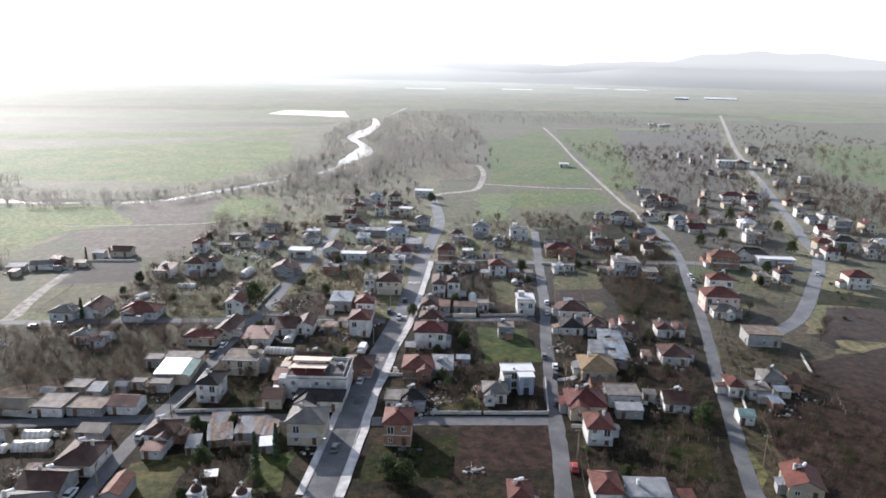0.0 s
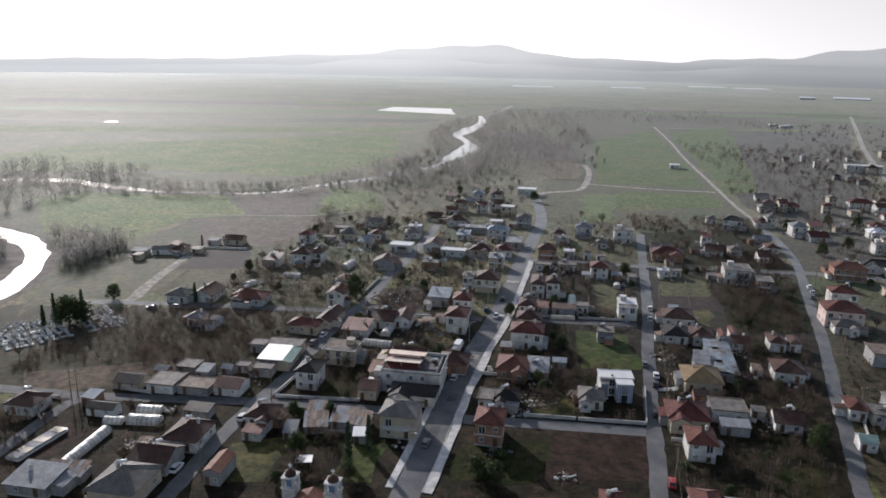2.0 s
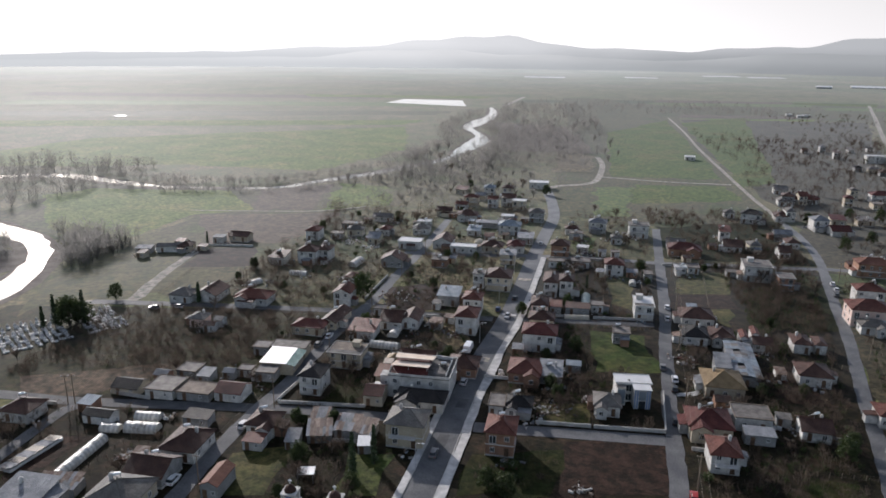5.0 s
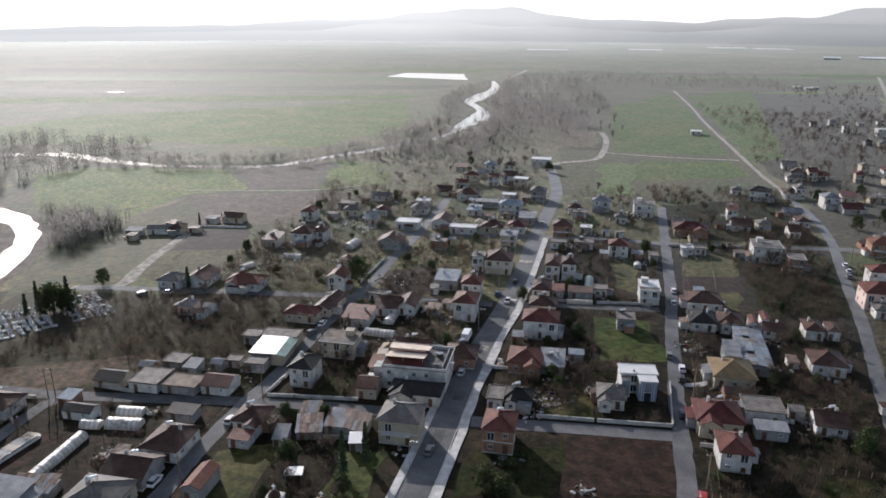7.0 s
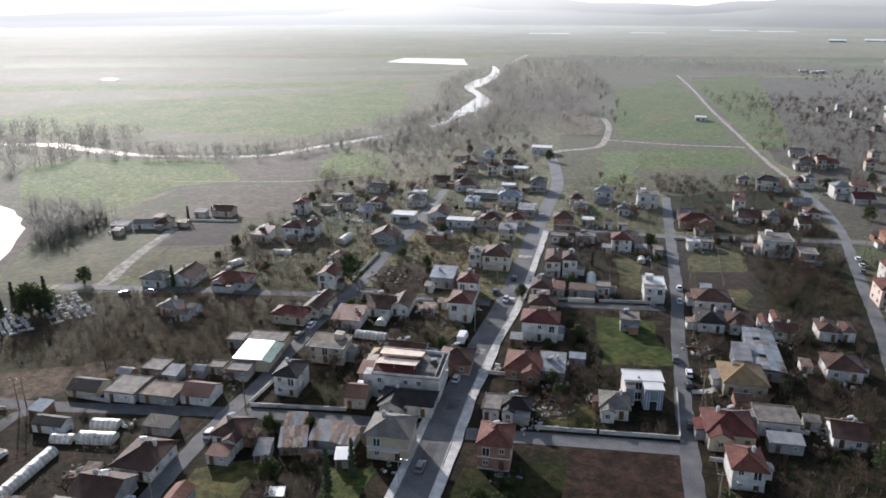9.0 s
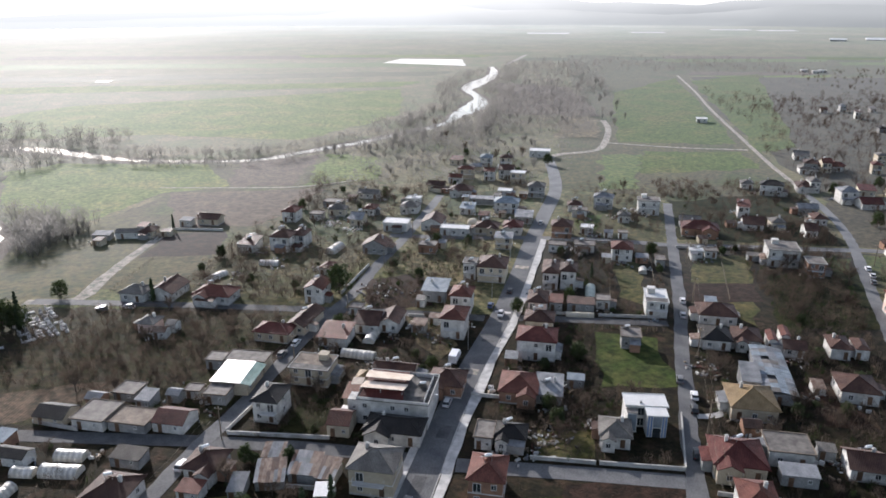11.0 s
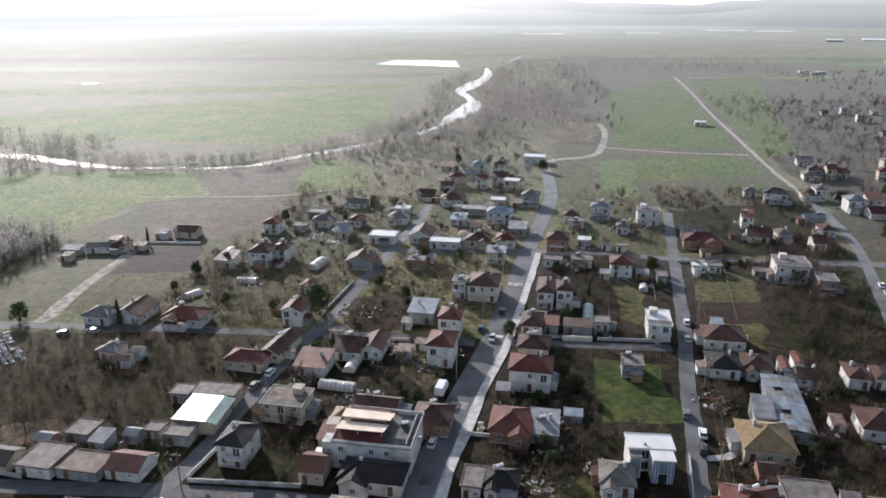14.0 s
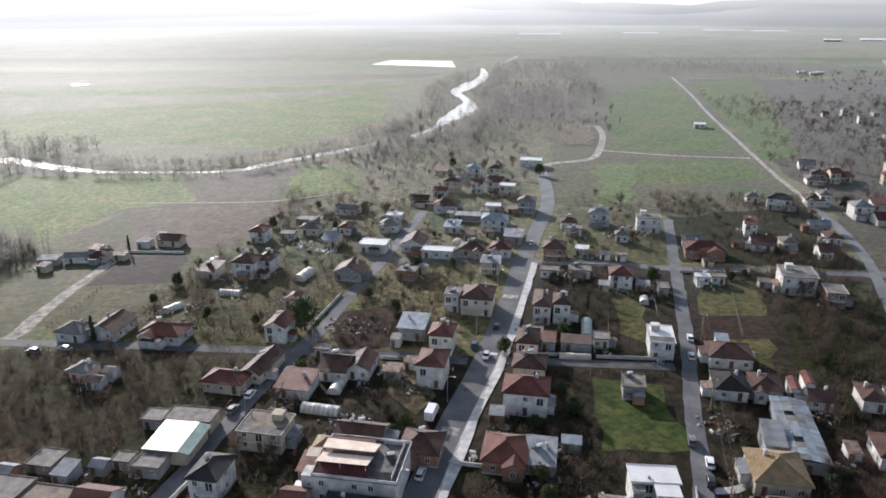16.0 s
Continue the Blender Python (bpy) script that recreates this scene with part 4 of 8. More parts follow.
def house(x, y, w, d, h, turn, roof, roof_colour, wall, extra=""):
    """A house or shed; eaves at h. extra: s solar heater, c chimney, b balcony, p plain shed, d dormer."""
    rng = random.Random(int(x * 31 + y * 17 + w * 7))
    shed = "p" in extra or h < 2.75 or w < 4.0
    storeys = 1 if h < 4.4 else 2
    name = "shed" if shed else "house"
    words = "%s%s %s with a %s %s" % ("two-storey " if storeys == 2 else "small " if shed else "single-storey ", {"brick": "brick", "grey": "grey rendered"}.get(wall, wall + " stucco"),
                                      name, ROOF_WORDS[roof_colour], SHAPE_WORDS[roof])
    ob = tagged(new(name), words, name, group="village houses" if not shed else "village sheds")
    ob.matrix_world = pose(x, y, 0, 0, 0, turn)
    HOUSES.append((x, y, max(w, d) / 2))
    rise = {"H": 0.5 * min(w, d) / 2 + 0.1, "G": 0.48 * d / 2, "Y": 0.48 * w / 2, "S": 0.13 * d, "F": 0.0}[roof]
    # walls
    bm = bmesh.new()
    box(bm, -w / 2, w / 2, -d / 2, d / 2, -0.2, h, open_bottom=True)
    if roof == "G":
        for s in (-1, 1):
            v = [bm.verts.new((s * w / 2, q, z)) for q, z in ((-d / 2, h), (d / 2, h), (0, h + rise))]
            bm.faces.new(v)
    elif roof == "Y":
        for s in (-1, 1):
            v = [bm.verts.new((q, s * d / 2, z)) for q, z in ((-w / 2, h), (w / 2, h), (0, h + rise))]
            bm.faces.new(v)
    elif roof == "S":
        for s in (-1, 1):
            v = [bm.verts.new((s * w / 2, q, z)) for q, z in ((-d / 2, h), (d / 2, h), (d / 2, h + rise))]
            bm.faces.new(v)
        v = [bm.verts.new(p) for p in ((-w / 2, d / 2, h), (w / 2, d / 2, h), (w / 2, d / 2, h + rise), (-w / 2, d / 2, h + rise))]
        bm.faces.new(v)
    part("wall", bm, M[wall], ob)
    if not shed:
        bm = bmesh.new()
        box(bm, -w / 2 - 0.05, w / 2 + 0.05, -d / 2 - 0.05, d / 2 + 0.05, -0.1, 0.45)
        part("plinth", bm, M["concrete"], ob)
        if storeys == 2:
            bm = bmesh.new()
            box(bm, -w / 2 - 0.06, w / 2 + 0.06, -d / 2 - 0.06, d / 2 + 0.06, h / 2 - 0.1, h / 2 + 0.1)
            part("floor_band", bm, M["frame"], ob)
    # roof
    if roof == "F":
        bm = bmesh.new()
        e = 0.35
        box(bm, -w / 2 - e, w / 2 + e, -d / 2 - e, d / 2 + e, h, h + 0.2)
        part("roof", bm, M["flat_roof"] if roof_colour in ("grey", "dark") else M["flat_brown"] if roof_colour == "brown" else M["roof_white"], ob)
        para = new("parapet", plate("parapet", [-w / 2 - e, -w / 2 - e + 0.18, w / 2 + e - 0.18, w / 2 + e], [-d / 2 - e, -d / 2 - e + 0.18, d / 2 + e - 0.18, d / 2 + e], [(1, 1)], -0.08, 0.08, M[wall if roof_colour == "white" else "concrete" if storeys == 2 else "flat_brown"]))
        para.parent = ob
        para.matrix_basis = pose(0, 0, h + 0.285, -90)
        top = h + 0.2
        if storeys == 2 and w > 6.0 and d > 6.9:
            # stair hut, vents and a low terrace wall on the slab
            bm = bmesh.new()
            hx = rng.choice((-1, 1)) * w * 0.22
            box(bm, hx - 1.1, hx + 1.1, d * 0.12, d * 0.12 + 2.2, h + 0.19, h + 1.7)
            box(bm, hx - 1.25, hx + 1.25, d * 0.12 - 0.15, d * 0.12 + 2.35, h + 1.7, h + 1.82)
            part("stair_hut", bm, M[wall], ob)
            bm = bmesh.new()
            box(bm, -w / 2 - 0.1, w / 2 + 0.1, -d / 2 + 0.05, -d / 2 + d * 0.3, h + 0.204, h + 0.26)
            part("terrace_floor", bm, M["terrace"], ob, "dark stained roof terrace floor")
    else:
        part("roof", roof_mesh(w, d, h, roof, 0.2 if shed else 0.5, rise), M["roof_" + roof_colour], ob)
        top = h + rise + 0.16
        if not shed and roof in "HGY":
            # ridge tiles
            bm = bmesh.new()
            if roof == "H":
                rl = max(abs(w - d) / 2, 0.25)
                a, b = w / 2 + 0.5, d / 2 + 0.5
                rid = [(-rl, 0), (rl, 0)] if w >= d else [(0, -rl), (0, rl)]
                beam(bm, (*rid[0], top + 0.02), (*rid[1], top + 0.02), 0.13, 0.13, 6)
                for cx, cy in ((-a, -b), (a, -b), (a, b), (-a, b)):
                    q = rid[0] if (cx < 0 if w >= d else cy < 0) else rid[1]
                    beam(bm, (*q, top + 0.01), (cx, cy, h + 0.17), 0.11, 0.11, 5)
            elif roof == "G":
                beam(bm, (-w / 2 - 0.5, 0, top + 0.02), (w / 2 + 0.5, 0, top + 0.02), 0.13, 0.13, 6)
            else:
                beam(bm, (0, -d / 2 - 0.5, top + 0.02), (0, d / 2 + 0.5, top + 0.02), 0.13, 0.13, 6)
            part("ridge_tiles", bm, M["roof_" + roof_colour], ob)
    # openings
    if shed:
        piece("door", DOOR, ob, pose(-w / 4, -d / 2, 0.02))
        if w > 3.5:
            add_window(ob, pose(w / 4, -d / 2, 1.1), (0.8, 0.9))
    else:
        sh = h / storeys
        for s in range(storeys):
            n = max(2, int(w / 3.1))
            door_at = rng.randrange(n)
            for i in range(n):
                px = -w / 2 + w * (i + 0.5) / n
                if s == 0 and i == door_at:
                    piece("door", DOOR, ob, pose(px, -d / 2 - 0.05, 0.3))
                elif s == 1 and i == door_at:
                    add_window(ob, pose(px, -d / 2, sh + 0.25), (1.6, 2.0))
                elif rng.random() < 0.8:
                    add_window(ob, pose(px, -d / 2, s * sh + 1.05))
            for side in (-1, 1) if y < 380 and x < 130 else ():
                for i in range(max(1, int(d / 4.2))):
                    k = max(1, int(d / 4.2))
                    if rng.random() < 0.35:
                        continue
                    add_window(ob, pose(side * w / 2, -d / 2 + d * (i + 0.5) / k, s * sh + 1.05, 0, 0, 90 * side))
        if storeys == 2 and ("b" in extra or rng.random() < 0.7):
            bw = w * rng.uniform(0.45, 0.9)
            bx = rng.uniform(-1, 1) * (w - bw) / 2
            z = h / 2 + 0.1
            bm = bmesh.new()
            box(bm, bx - bw / 2, bx + bw / 2, -d / 2 - 1.35, -d / 2 - 0.065, z - 0.06, z + 0.1)
            bal = part("balcony", bm, M["frame"], ob)
            bm = bmesh.new()
            for x0, x1, y0, y1 in ((bx - bw / 2, bx + bw / 2, -d / 2 - 1.34, -d / 2 - 1.29), (bx - bw / 2, bx - bw / 2 + 0.05, -d / 2 - 1.29, -d / 2 - 0.07), (bx + bw / 2 - 0.05, bx + bw / 2, -d / 2 - 1.29, -d / 2 - 0.07)):
                box(bm, x0, x1, y0, y1, z + 0.95, z + 1.0)
                box(bm, x0, x1, y0, y1, z + 0.5, z + 0.53)
            nb = int(bw / 0.35)
            for i in range(nb + 1):
                px = bx - bw / 2 + 0.03 + (bw - 0.06) * i / nb
                box(bm, px - 0.015, px + 0.015, -d / 2 - 1.33, -d / 2 - 1.30, z + 0.101, z + 0.95)
            tagged(part("railing", bm, M["rail"], bal), kind="stuff")
        street = any(ya <= y < yb and abs(x - xa - (xb - xa) * (y - ya) / (yb - ya)) < 14 for (xa, ya), (xb, yb) in zip(MAIN, MAIN[1:]))
        if y < 400 and rng.random() < 0.65 and not street:
            # lean-to against the front or a side
            aw, ad, ah = rng.uniform(0.35, 0.6) * w, rng.uniform(1.6, 2.8), rng.uniform(2.1, 2.5)
            side = rng.choice((-1, 0, 1))
            an = new("annex")
            an.parent = ob
            an.matrix_basis = pose(rng.uniform(-.5, .5) * (w - aw), -d / 2 - 0.06, 0) if side == 0 else pose(side * (w / 2 + 0.06), rng.uniform(-.2, .2) * d, 0, 0, 0, 90 * side)
            bm = bmesh.new()
            box(bm, -aw / 2, aw / 2, -ad, 0, -0.15, ah - 0.02, open_bottom=True)
            part("annex_wall", bm, M[rng.choice((wall, "grey", "white", "brick"))], an)
            bm = bmesh.new()
            v = [bm.verts.new(q) for q in ((-aw / 2 - .15, -ad - .25, ah), (aw / 2 + .15, -ad - .25, ah), (aw / 2 + .15, 0, ah + .5), (-aw / 2 - .15, 0, ah + .5), (-aw / 2 - .15, -ad - .25, ah + .1), (aw / 2 + .15, -ad - .25, ah + .1), (aw / 2 + .15, 0, ah + .6), (-aw / 2 - .15, 0, ah + .6))]
            for f in ((0, 1, 5, 4), (1, 2, 6, 5), (2, 3, 7, 6), (3, 0, 4, 7), (4, 5, 6, 7), (3, 2, 1, 0)):
                bm.faces.new([v[i] for i in f])
            slope_uv(bm)
            part("annex_roof", bm, M["roof_" + rng.choice((roof_colour if roof != "F" else "metal", "metal", "rust", "dark"))], an)
        r2 = random.Random(int(abs(x) * 13 + abs(y) * 29))
        if roof == "H" and storeys == 1 and w > 6.0 and y < 420 and r2.random() < 0.5:
            # a gabled wing thrown forward from the front wall
            ww, px = w * r2.uniform(0.36, 0.48), r2.choice((-1, 1)) * w * 0.24
            bm = bmesh.new()
            box(bm, px - ww / 2, px + ww / 2, -d / 2 - 1.7, -d / 2 - 0.07, -0.15, h - 0.03, open_bottom=True)
            v = [bm.verts.new((q, -d / 2 - 1.7, z)) for q, z in ((px - ww / 2, h - 0.03), (px + ww / 2, h - 0.03), (px, h + 0.24 * ww))]
            bm.faces.new(v)
            wing = part("wing", bm, M[wall], ob)
            part("wing_roof", roof_mesh(ww, 4.4, h - 0.02, "Y", 0.3, 0.25 * ww), M["roof_" + roof_colour], wing, m=pose(px, -d / 2 + 0.4, 0))
            add_window(ob, pose(px, -d / 2 - 1.7, 1.05))
        if roof != "F" and ("c" in extra or rng.random() < 0.7):
            cx = rng.choice((-1, 1)) * w * 0.22
            piece("chimney", CHIMNEY, ob, pose(cx, d * 0.12, h + rise * 0.72))
        if "s" in extra or (rng.random() < 0.4 and y < 400):
            sx, sy = rng.uniform(-0.2, 0.2) * w, 0.1 if roof != "F" else rng.uniform(-0.2, 0.3) * d
            if roof == "H" and w < d:
                sx, sy = 0.0, rng.uniform(-0.3, 0.3) * (d - w)
            if roof == "Y":
                sx = 0.0
            if roof == "H" and w >= d:
                sx = rng.uniform(-0.5, 0.5) * max(0.0, w - d)
            if roof == "S":
                sy, top = 0.0, h + rise / 2 + 0.1
            HEATERS.append(ob.matrix_world @ Vector((sx, sy, top - 0.02)))
    return ob


HEATERS = []
# houses of the village, near to far
house(-101.0, 114.8, 9.2, 7.0, 2.8, -2.5, "S", "metal", "grey")
house(-82.0, 116.2, 10.0, 10.6, 3.4, -2.5, "H", "grey", "beige")
house(19.0, 124.1, 4.5, 7.0, 3.2, -2.5, "H", "red", "white")
house(-65.2, 125.1, 3.8, 7.9, 3.2, -2.5, "Y", "orange", "grey")
house(46.4, 125.8, 8.4, 5.3, 2.8, -2.5, "S", "metal", "grey")
house(37.5, 126.0, 5.5, 7.9, 4.0, -2.5, "H", "red", "white")
house(-80.7, 126.8, 8.6, 7.9, 3.0, -2.5, "G", "dark", "grey")
house(82.0, 130.0, 7.1, 8.8, 3.2, -14.0, "Y", "red", "beige")
house(-78.3, 137.4, 8.1, 9.7, 3.0, -2.5, "H", "dark", "white")
house(-64.0, 141.4, 4.6, 3.4, 2.3, -2.5, "S", "red", "white", "p")
house(-106.0, 146.6, 7.4, 3.8, 2.2, -2.5, "G", "black", "white", "p")
house(-125.7, 145.4, 7.1, 7.0, 3.0, -2.5, "H", "dark", "white")
house(-81.8, 149.6, 6.6, 3.8, 2.2, -2.5, "S", "black", "grey", "p")
house(-64.5, 149.2, 6.6, 7.0, 3.0, -2.5, "H", "dark", "white")
house(-29.7, 150.4, 8.7, 7.9, 6.0, -2.5, "H", "grey", "beige")
house(-7.7, 150.5, 6.4, 7.9, 6.0, -2.5, "H", "red", "brick")
house(41.7, 151.6, 6.1, 7.9, 4.6, -2.5, "H", "red", "white")
house(82.6, 160.7, 3.9, 4.4, 2.6, -6.0, "G", "teal", "white")
house(-107.7, 162.6, 7.6, 6.0, 2.0, -2.5, "G", "black", "beige", "p")
house(-88.6, 162.7, 9.0, 6.2, 2.3, -2.5, "F", "brown", "grey")
house(52.6, 163.0, 6.8, 3.5, 2.6, -2.5, "S", "metal", "grey")
house(-97.7, 163.1, 7.7, 7.9, 2.6, -2.5, "F", "grey", "white")
house(-79.4, 164.0, 7.4, 6.6, 2.4, -2.5, "G", "maroon", "white")
house(-29.4, 166.6, 12.3, 6.3, 3.2, -2.5, "H", "black", "white")
house(41.6, 166.5, 9.8, 9.7, 3.4, -2.5, "H", "maroon", "beige")
house(-9.9, 167.8, 3.6, 6.2, 3.0, -2.5, "F", "grey", "white")
house(-4.4, 168.4, 6.4, 5.3, 2.9, -2.5, "H", "black", "white")
house(66.6, 168.2, 6.5, 7.0, 3.0, -6.0, "G", "dark", "white")
house(-90.1, 171.0, 3.6, 4.4, 2.6, -2.5, "S", "metal", "grey")
house(52.7, 171.0, 8.5, 7.0, 3.6, -2.5, "F", "dark", "white")
house(-59.5, 171.7, 5.7, 7.9, 5.4, -2.5, "H", "black", "white")
house(17.9, 172.7, 6.2, 7.0, 3.0, -2.5, "H", "grey", "white")
house(-96.5, 174.2, 5.5, 5.3, 2.2, -2.5, "F", "grey", "grey")
house(92.4, 175.9, 5.5, 6.2, 3.0, -6.0, "F", "dark", "white")
house(86.6, 177.7, 4.2, 7.0, 3.4, -6.0, "H", "red", "white")
house(104.6, 180.3, 3.5, 5.3, 3.0, -6.0, "G", "dark", "brick")
house(99.5, 182.8, 5.9, 7.0, 3.2, -6.0, "H", "grey", "grey")
house(3.6, 188.7, 5.8, 7.9, 2.8, -2.5, "S", "metal", "grey")
house(-3.5, 188.6, 8.6, 9.7, 3.2, -2.5, "H", "red", "brick")
house(-55.1, 188.8, 9.7, 7.9, 4.6, -2.5, "F", "brown", "beige")
house(49.8, 189.2, 9.9, 10.6, 3.4, -2.5, "H", "tan", "beige")
house(10.1, 194.5, 4.0, 2.6, 2.4, -2.5, "S", "blue", "grey")
house(76.5, 199.7, 8.2, 8.8, 3.2, -6.0, "H", "dark", "white")
house(-111.1, 209.0, 4.9, 5.3, 3.2, -2.5, "H", "grey", "pink")
house(-55.6, 210.1, 7.9, 7.9, 3.0, -2.5, "S", "red", "white")
house(0.1, 210.3, 10.0, 8.4, 5.8, -2.5, "H", "maroon", "white")
house(111.5, 215.8, 10.6, 8.8, 4.2, -6.0, "F", "brown", "grey")
house(-67.6, 218.4, 5.4, 13.0, 3.0, -8, "Y", "dark", "cream")
house(-73.4, 209.6, 10.0, 6.4, 2.9, -4, "H", "maroon", "beige")
house(25.6, 219.6, 5.0, 6.0, 3.6, -2.5, "F", "dark", "grey")
house(-48.2, 219.8, 6.8, 8.8, 3.2, -2.5, "G", "dark", "white")
house(68.3, 220.1, 5.1, 5.3, 2.8, -6.0, "G", "dark", "white")
house(-23.5, 220.0, 6.6, 8.8, 6.2, -2.5, "H", "red", "white")
house(-42.1, 221.5, 5.4, 8.8, 3.4, -2.5, "Y", "dark", "white")
house(80.2, 222.2, 4.8, 7.9, 3.2, -6.0, "H", "dark", "white")
house(85.7, 222.3, 3.3, 7.0, 3.0, -6.0, "H", "dark", "white")
house(0.5, 222.4, 7.6, 7.0, 5.6, -2.5, "H", "dark", "beige")
house(48.7, 223.7, 7.3, 8.8, 3.0, -2.5, "H", "black", "white")
house(63.8, 224.4, 2.2, 6.2, 3.0, -6.0, "Y", "red", "white")
house(57.2, 224.4, 6.7, 7.9, 3.0, -6.0, "H", "dark", "white")
house(67.9, 227.3, 2.2, 6.2, 3.2, -6.0, "Y", "red", "white")
house(-54.8, 229.1, 3.7, 3.5, 2.6, -2.5, "F", "grey", "white")
house(-127.8, 230.3, 8.0, 7.0, 3.0, -2.5, "H", "grey", "white")
house(-102.1, 232.8, 12.1, 7.9, 3.0, -2.5, "H", "red", "white")
house(-119.3, 234.5, 8.3, 10.6, 3.0, -2.5, "Y", "dark", "white")
house(-23.4, 236.7, 6.0, 7.9, 6.0, -2.5, "H", "red", "white")
house(-0.3, 237.1, 5.4, 8.8, 5.4, -2.5, "H", "dark", "pink")
house(-70.1, 238.0, 5.9, 7.9, 5.2, -2.5, "Y", "red", "white")
house(52.3, 239.8, 10.5, 8.8, 3.2, -2.5, "H", "dark", "white")
house(108.6, 240.8, 7.8, 6.2, 3.0, -6.0, "H", "grey", "white")
house(5.3, 242.0, 3.8, 5.3, 2.8, -2.5, "S", "red", "grey")
house(12.8, 242.1, 8.1, 4.4, 2.6, -2.5, "S", "dark", "grey")
house(35.3, 243.9, 6.2, 10.4, 5.0, -2.5, "F", "white", "white")
house(19.7, 244.8, 4.0, 4.4, 3.0, -2.5, "F", "grey", "white")
house(-32.8, 244.6, 7.2, 7.9, 4.0, -2.5, "S", "blue", "grey")
house(110.3, 249.2, 12.5, 9.7, 6.2, -6.0, "H", "red", "pink")
house(9.2, 260.8, 4.8, 7.9, 6.6, -2.5, "H", "dark", "white")
house(3.5, 262.2, 4.9, 12.3, 6.0, -2.5, "H", "dark", "white")
house(-23.9, 263.4, 4.1, 5.3, 6.2, -2.5, "F", "grey", "white")
house(-16.3, 265.1, 9.3, 10.6, 5.5, -2.5, "H", "dark", "cream")
house(118.7, 270.4, 9.3, 7.0, 6.0, -6.0, "H", "red", "white")
house(180.9, 278.9, 9.4, 7.9, 5.4, -6.0, "H", "red", "white")
house(-175.0, 284.5, 7.0, 4.2, 2.4, 8, "S", "metal", "grey")
house(-165.5, 288.6, 10.5, 4.6, 2.6, 14, "G", "grey", "white")
house(-158.6, 291.0, 5.2, 6.0, 2.8, 4, "H", "dark", "beige")
house(93.8, 283.5, 5.5, 7.0, 5.0, -6.0, "F", "grey", "brick")
house(-98.9, 284.3, 7.8, 7.9, 5.6, -2.5, "H", "dark", "white")
house(42.1, 284.9, 3.0, 5.3, 3.0, -2.5, "F", "grey", "grey")
house(-62.4, 286.2, 9.4, 7.9, 3.4, -2.5, "Y", "dark", "grey")
house(-42.9, 288.0, 6.4, 5.3, 3.4, -2.5, "F", "grey", "brick")
house(-93.5, 289.6, 5.2, 7.9, 5.0, -2.5, "H", "dark", "white")
house(29.2, 291.1, 7.2, 7.9, 4.8, -2.5, "H", "red", "white")
house(85.7, 294.0, 10.3, 10.6, 6.4, -6.0, "F", "grey", "white")
house(5.7, 295.8, 6.2, 4.4, 3.0, -2.5, "F", "dark", "white")
house(56.6, 296.4, 4.5, 3.5, 2.8, -2.5, "F", "white", "white")
house(62.0, 297.1, 4.0, 3.5, 2.8, -6.0, "F", "grey", "white")
house(-14.8, 297.3, 6.3, 5.3, 4.6, -2.5, "S", "metal", "beige")
house(15.9, 297.6, 7.3, 5.3, 3.0, -2.5, "F", "grey", "white")
house(-150.4, 307.0, 5.2, 3.8, 2.7, -2.5, "S", "metal", "white")
house(135.2, 307.2, 12.9, 7.9, 5.6, -6.0, "H", "orange", "brick")
house(-35.6, 310.6, 11.3, 5.3, 3.2, -2.5, "F", "white", "white")
house(162.0, 312.1, 16.4, 5.3, 3.2, -6.0, "F", "white", "white")
house(7.5, 314.0, 7.9, 7.9, 5.4, -2.5, "H", "dark", "brick")
house(-60.6, 314.2, 10.1, 7.0, 3.6, -2.5, "F", "white", "white")
house(-22.8, 315.0, 9.1, 7.0, 3.2, -2.5, "H", "dark", "beige")
house(31.8, 316.1, 3.5, 3.5, 2.4, -2.5, "F", "dark", "white")
house(-141.6, 311.0, 9.0, 6.0, 3.0, -2.5, "G", "dark", "beige")
house(63.0, 325.0, 14.0, 9.0, 3.4, -6.0, "H", "maroon", "brick")
house(61.0, 336.5, 8.0, 6.0, 3.0, -6.0, "G", "grey", "grey")
house(-12.3, 316.3, 7.4, 7.9, 3.6, -2.5, "H", "maroon", "white")
house(-45.8, 318.8, 8.4, 10.6, 3.6, -2.5, "Y", "dark", "white")
house(-108.6, 320.7, 5.9, 7.9, 4.8, -2.5, "H", "red", "white")
house(194.3, 323.7, 6.7, 7.0, 4.6, -6.0, "H", "red", "white")
house(217.4, 327.4, 7.6, 7.0, 5.4, -6.0, "H", "grey", "white")
house(-8.4, 332.5, 6.8, 7.0, 3.2, -2.5, "S", "metal", "grey")
house(86.3, 336.5, 7.7, 8.8, 3.0, -6.0, "G", "dark", "white")
house(-60.0, 340.8, 7.7, 7.0, 3.2, -2.5, "H", "grey", "white")
house(201.2, 342.7, 8.6, 7.0, 4.0, -6.0, "H", "red", "beige")
house(15.4, 344.3, 6.3, 5.3, 3.2, -2.5, "F", "grey", "white")
house(-16.9, 347.3, 10.4, 7.9, 5.0, -2.5, "H", "blue", "white")
house(45.9, 353.5, 9.1, 7.0, 6.4, -2.5, "F", "grey", "white")
house(-61.1, 354.5, 6.6, 5.3, 3.0, -2.5, "F", "white", "white")
house(169.4, 354.5, 7.7, 7.0, 5.0, -6.0, "F", "grey", "white")
house(-26.9, 358.1, 15.3, 3.5, 3.0, -2.5, "S", "metal", "grey")
house(-84.5, 361.8, 9.8, 5.3, 3.0, -2.5, "G", "grey", "white")
house(-40.7, 372.7, 10.6, 7.9, 3.4, -2.5, "H", "dark", "white")
house(-19.5, 374.8, 6.5, 5.3, 3.0, -2.5, "F", "white", "white")
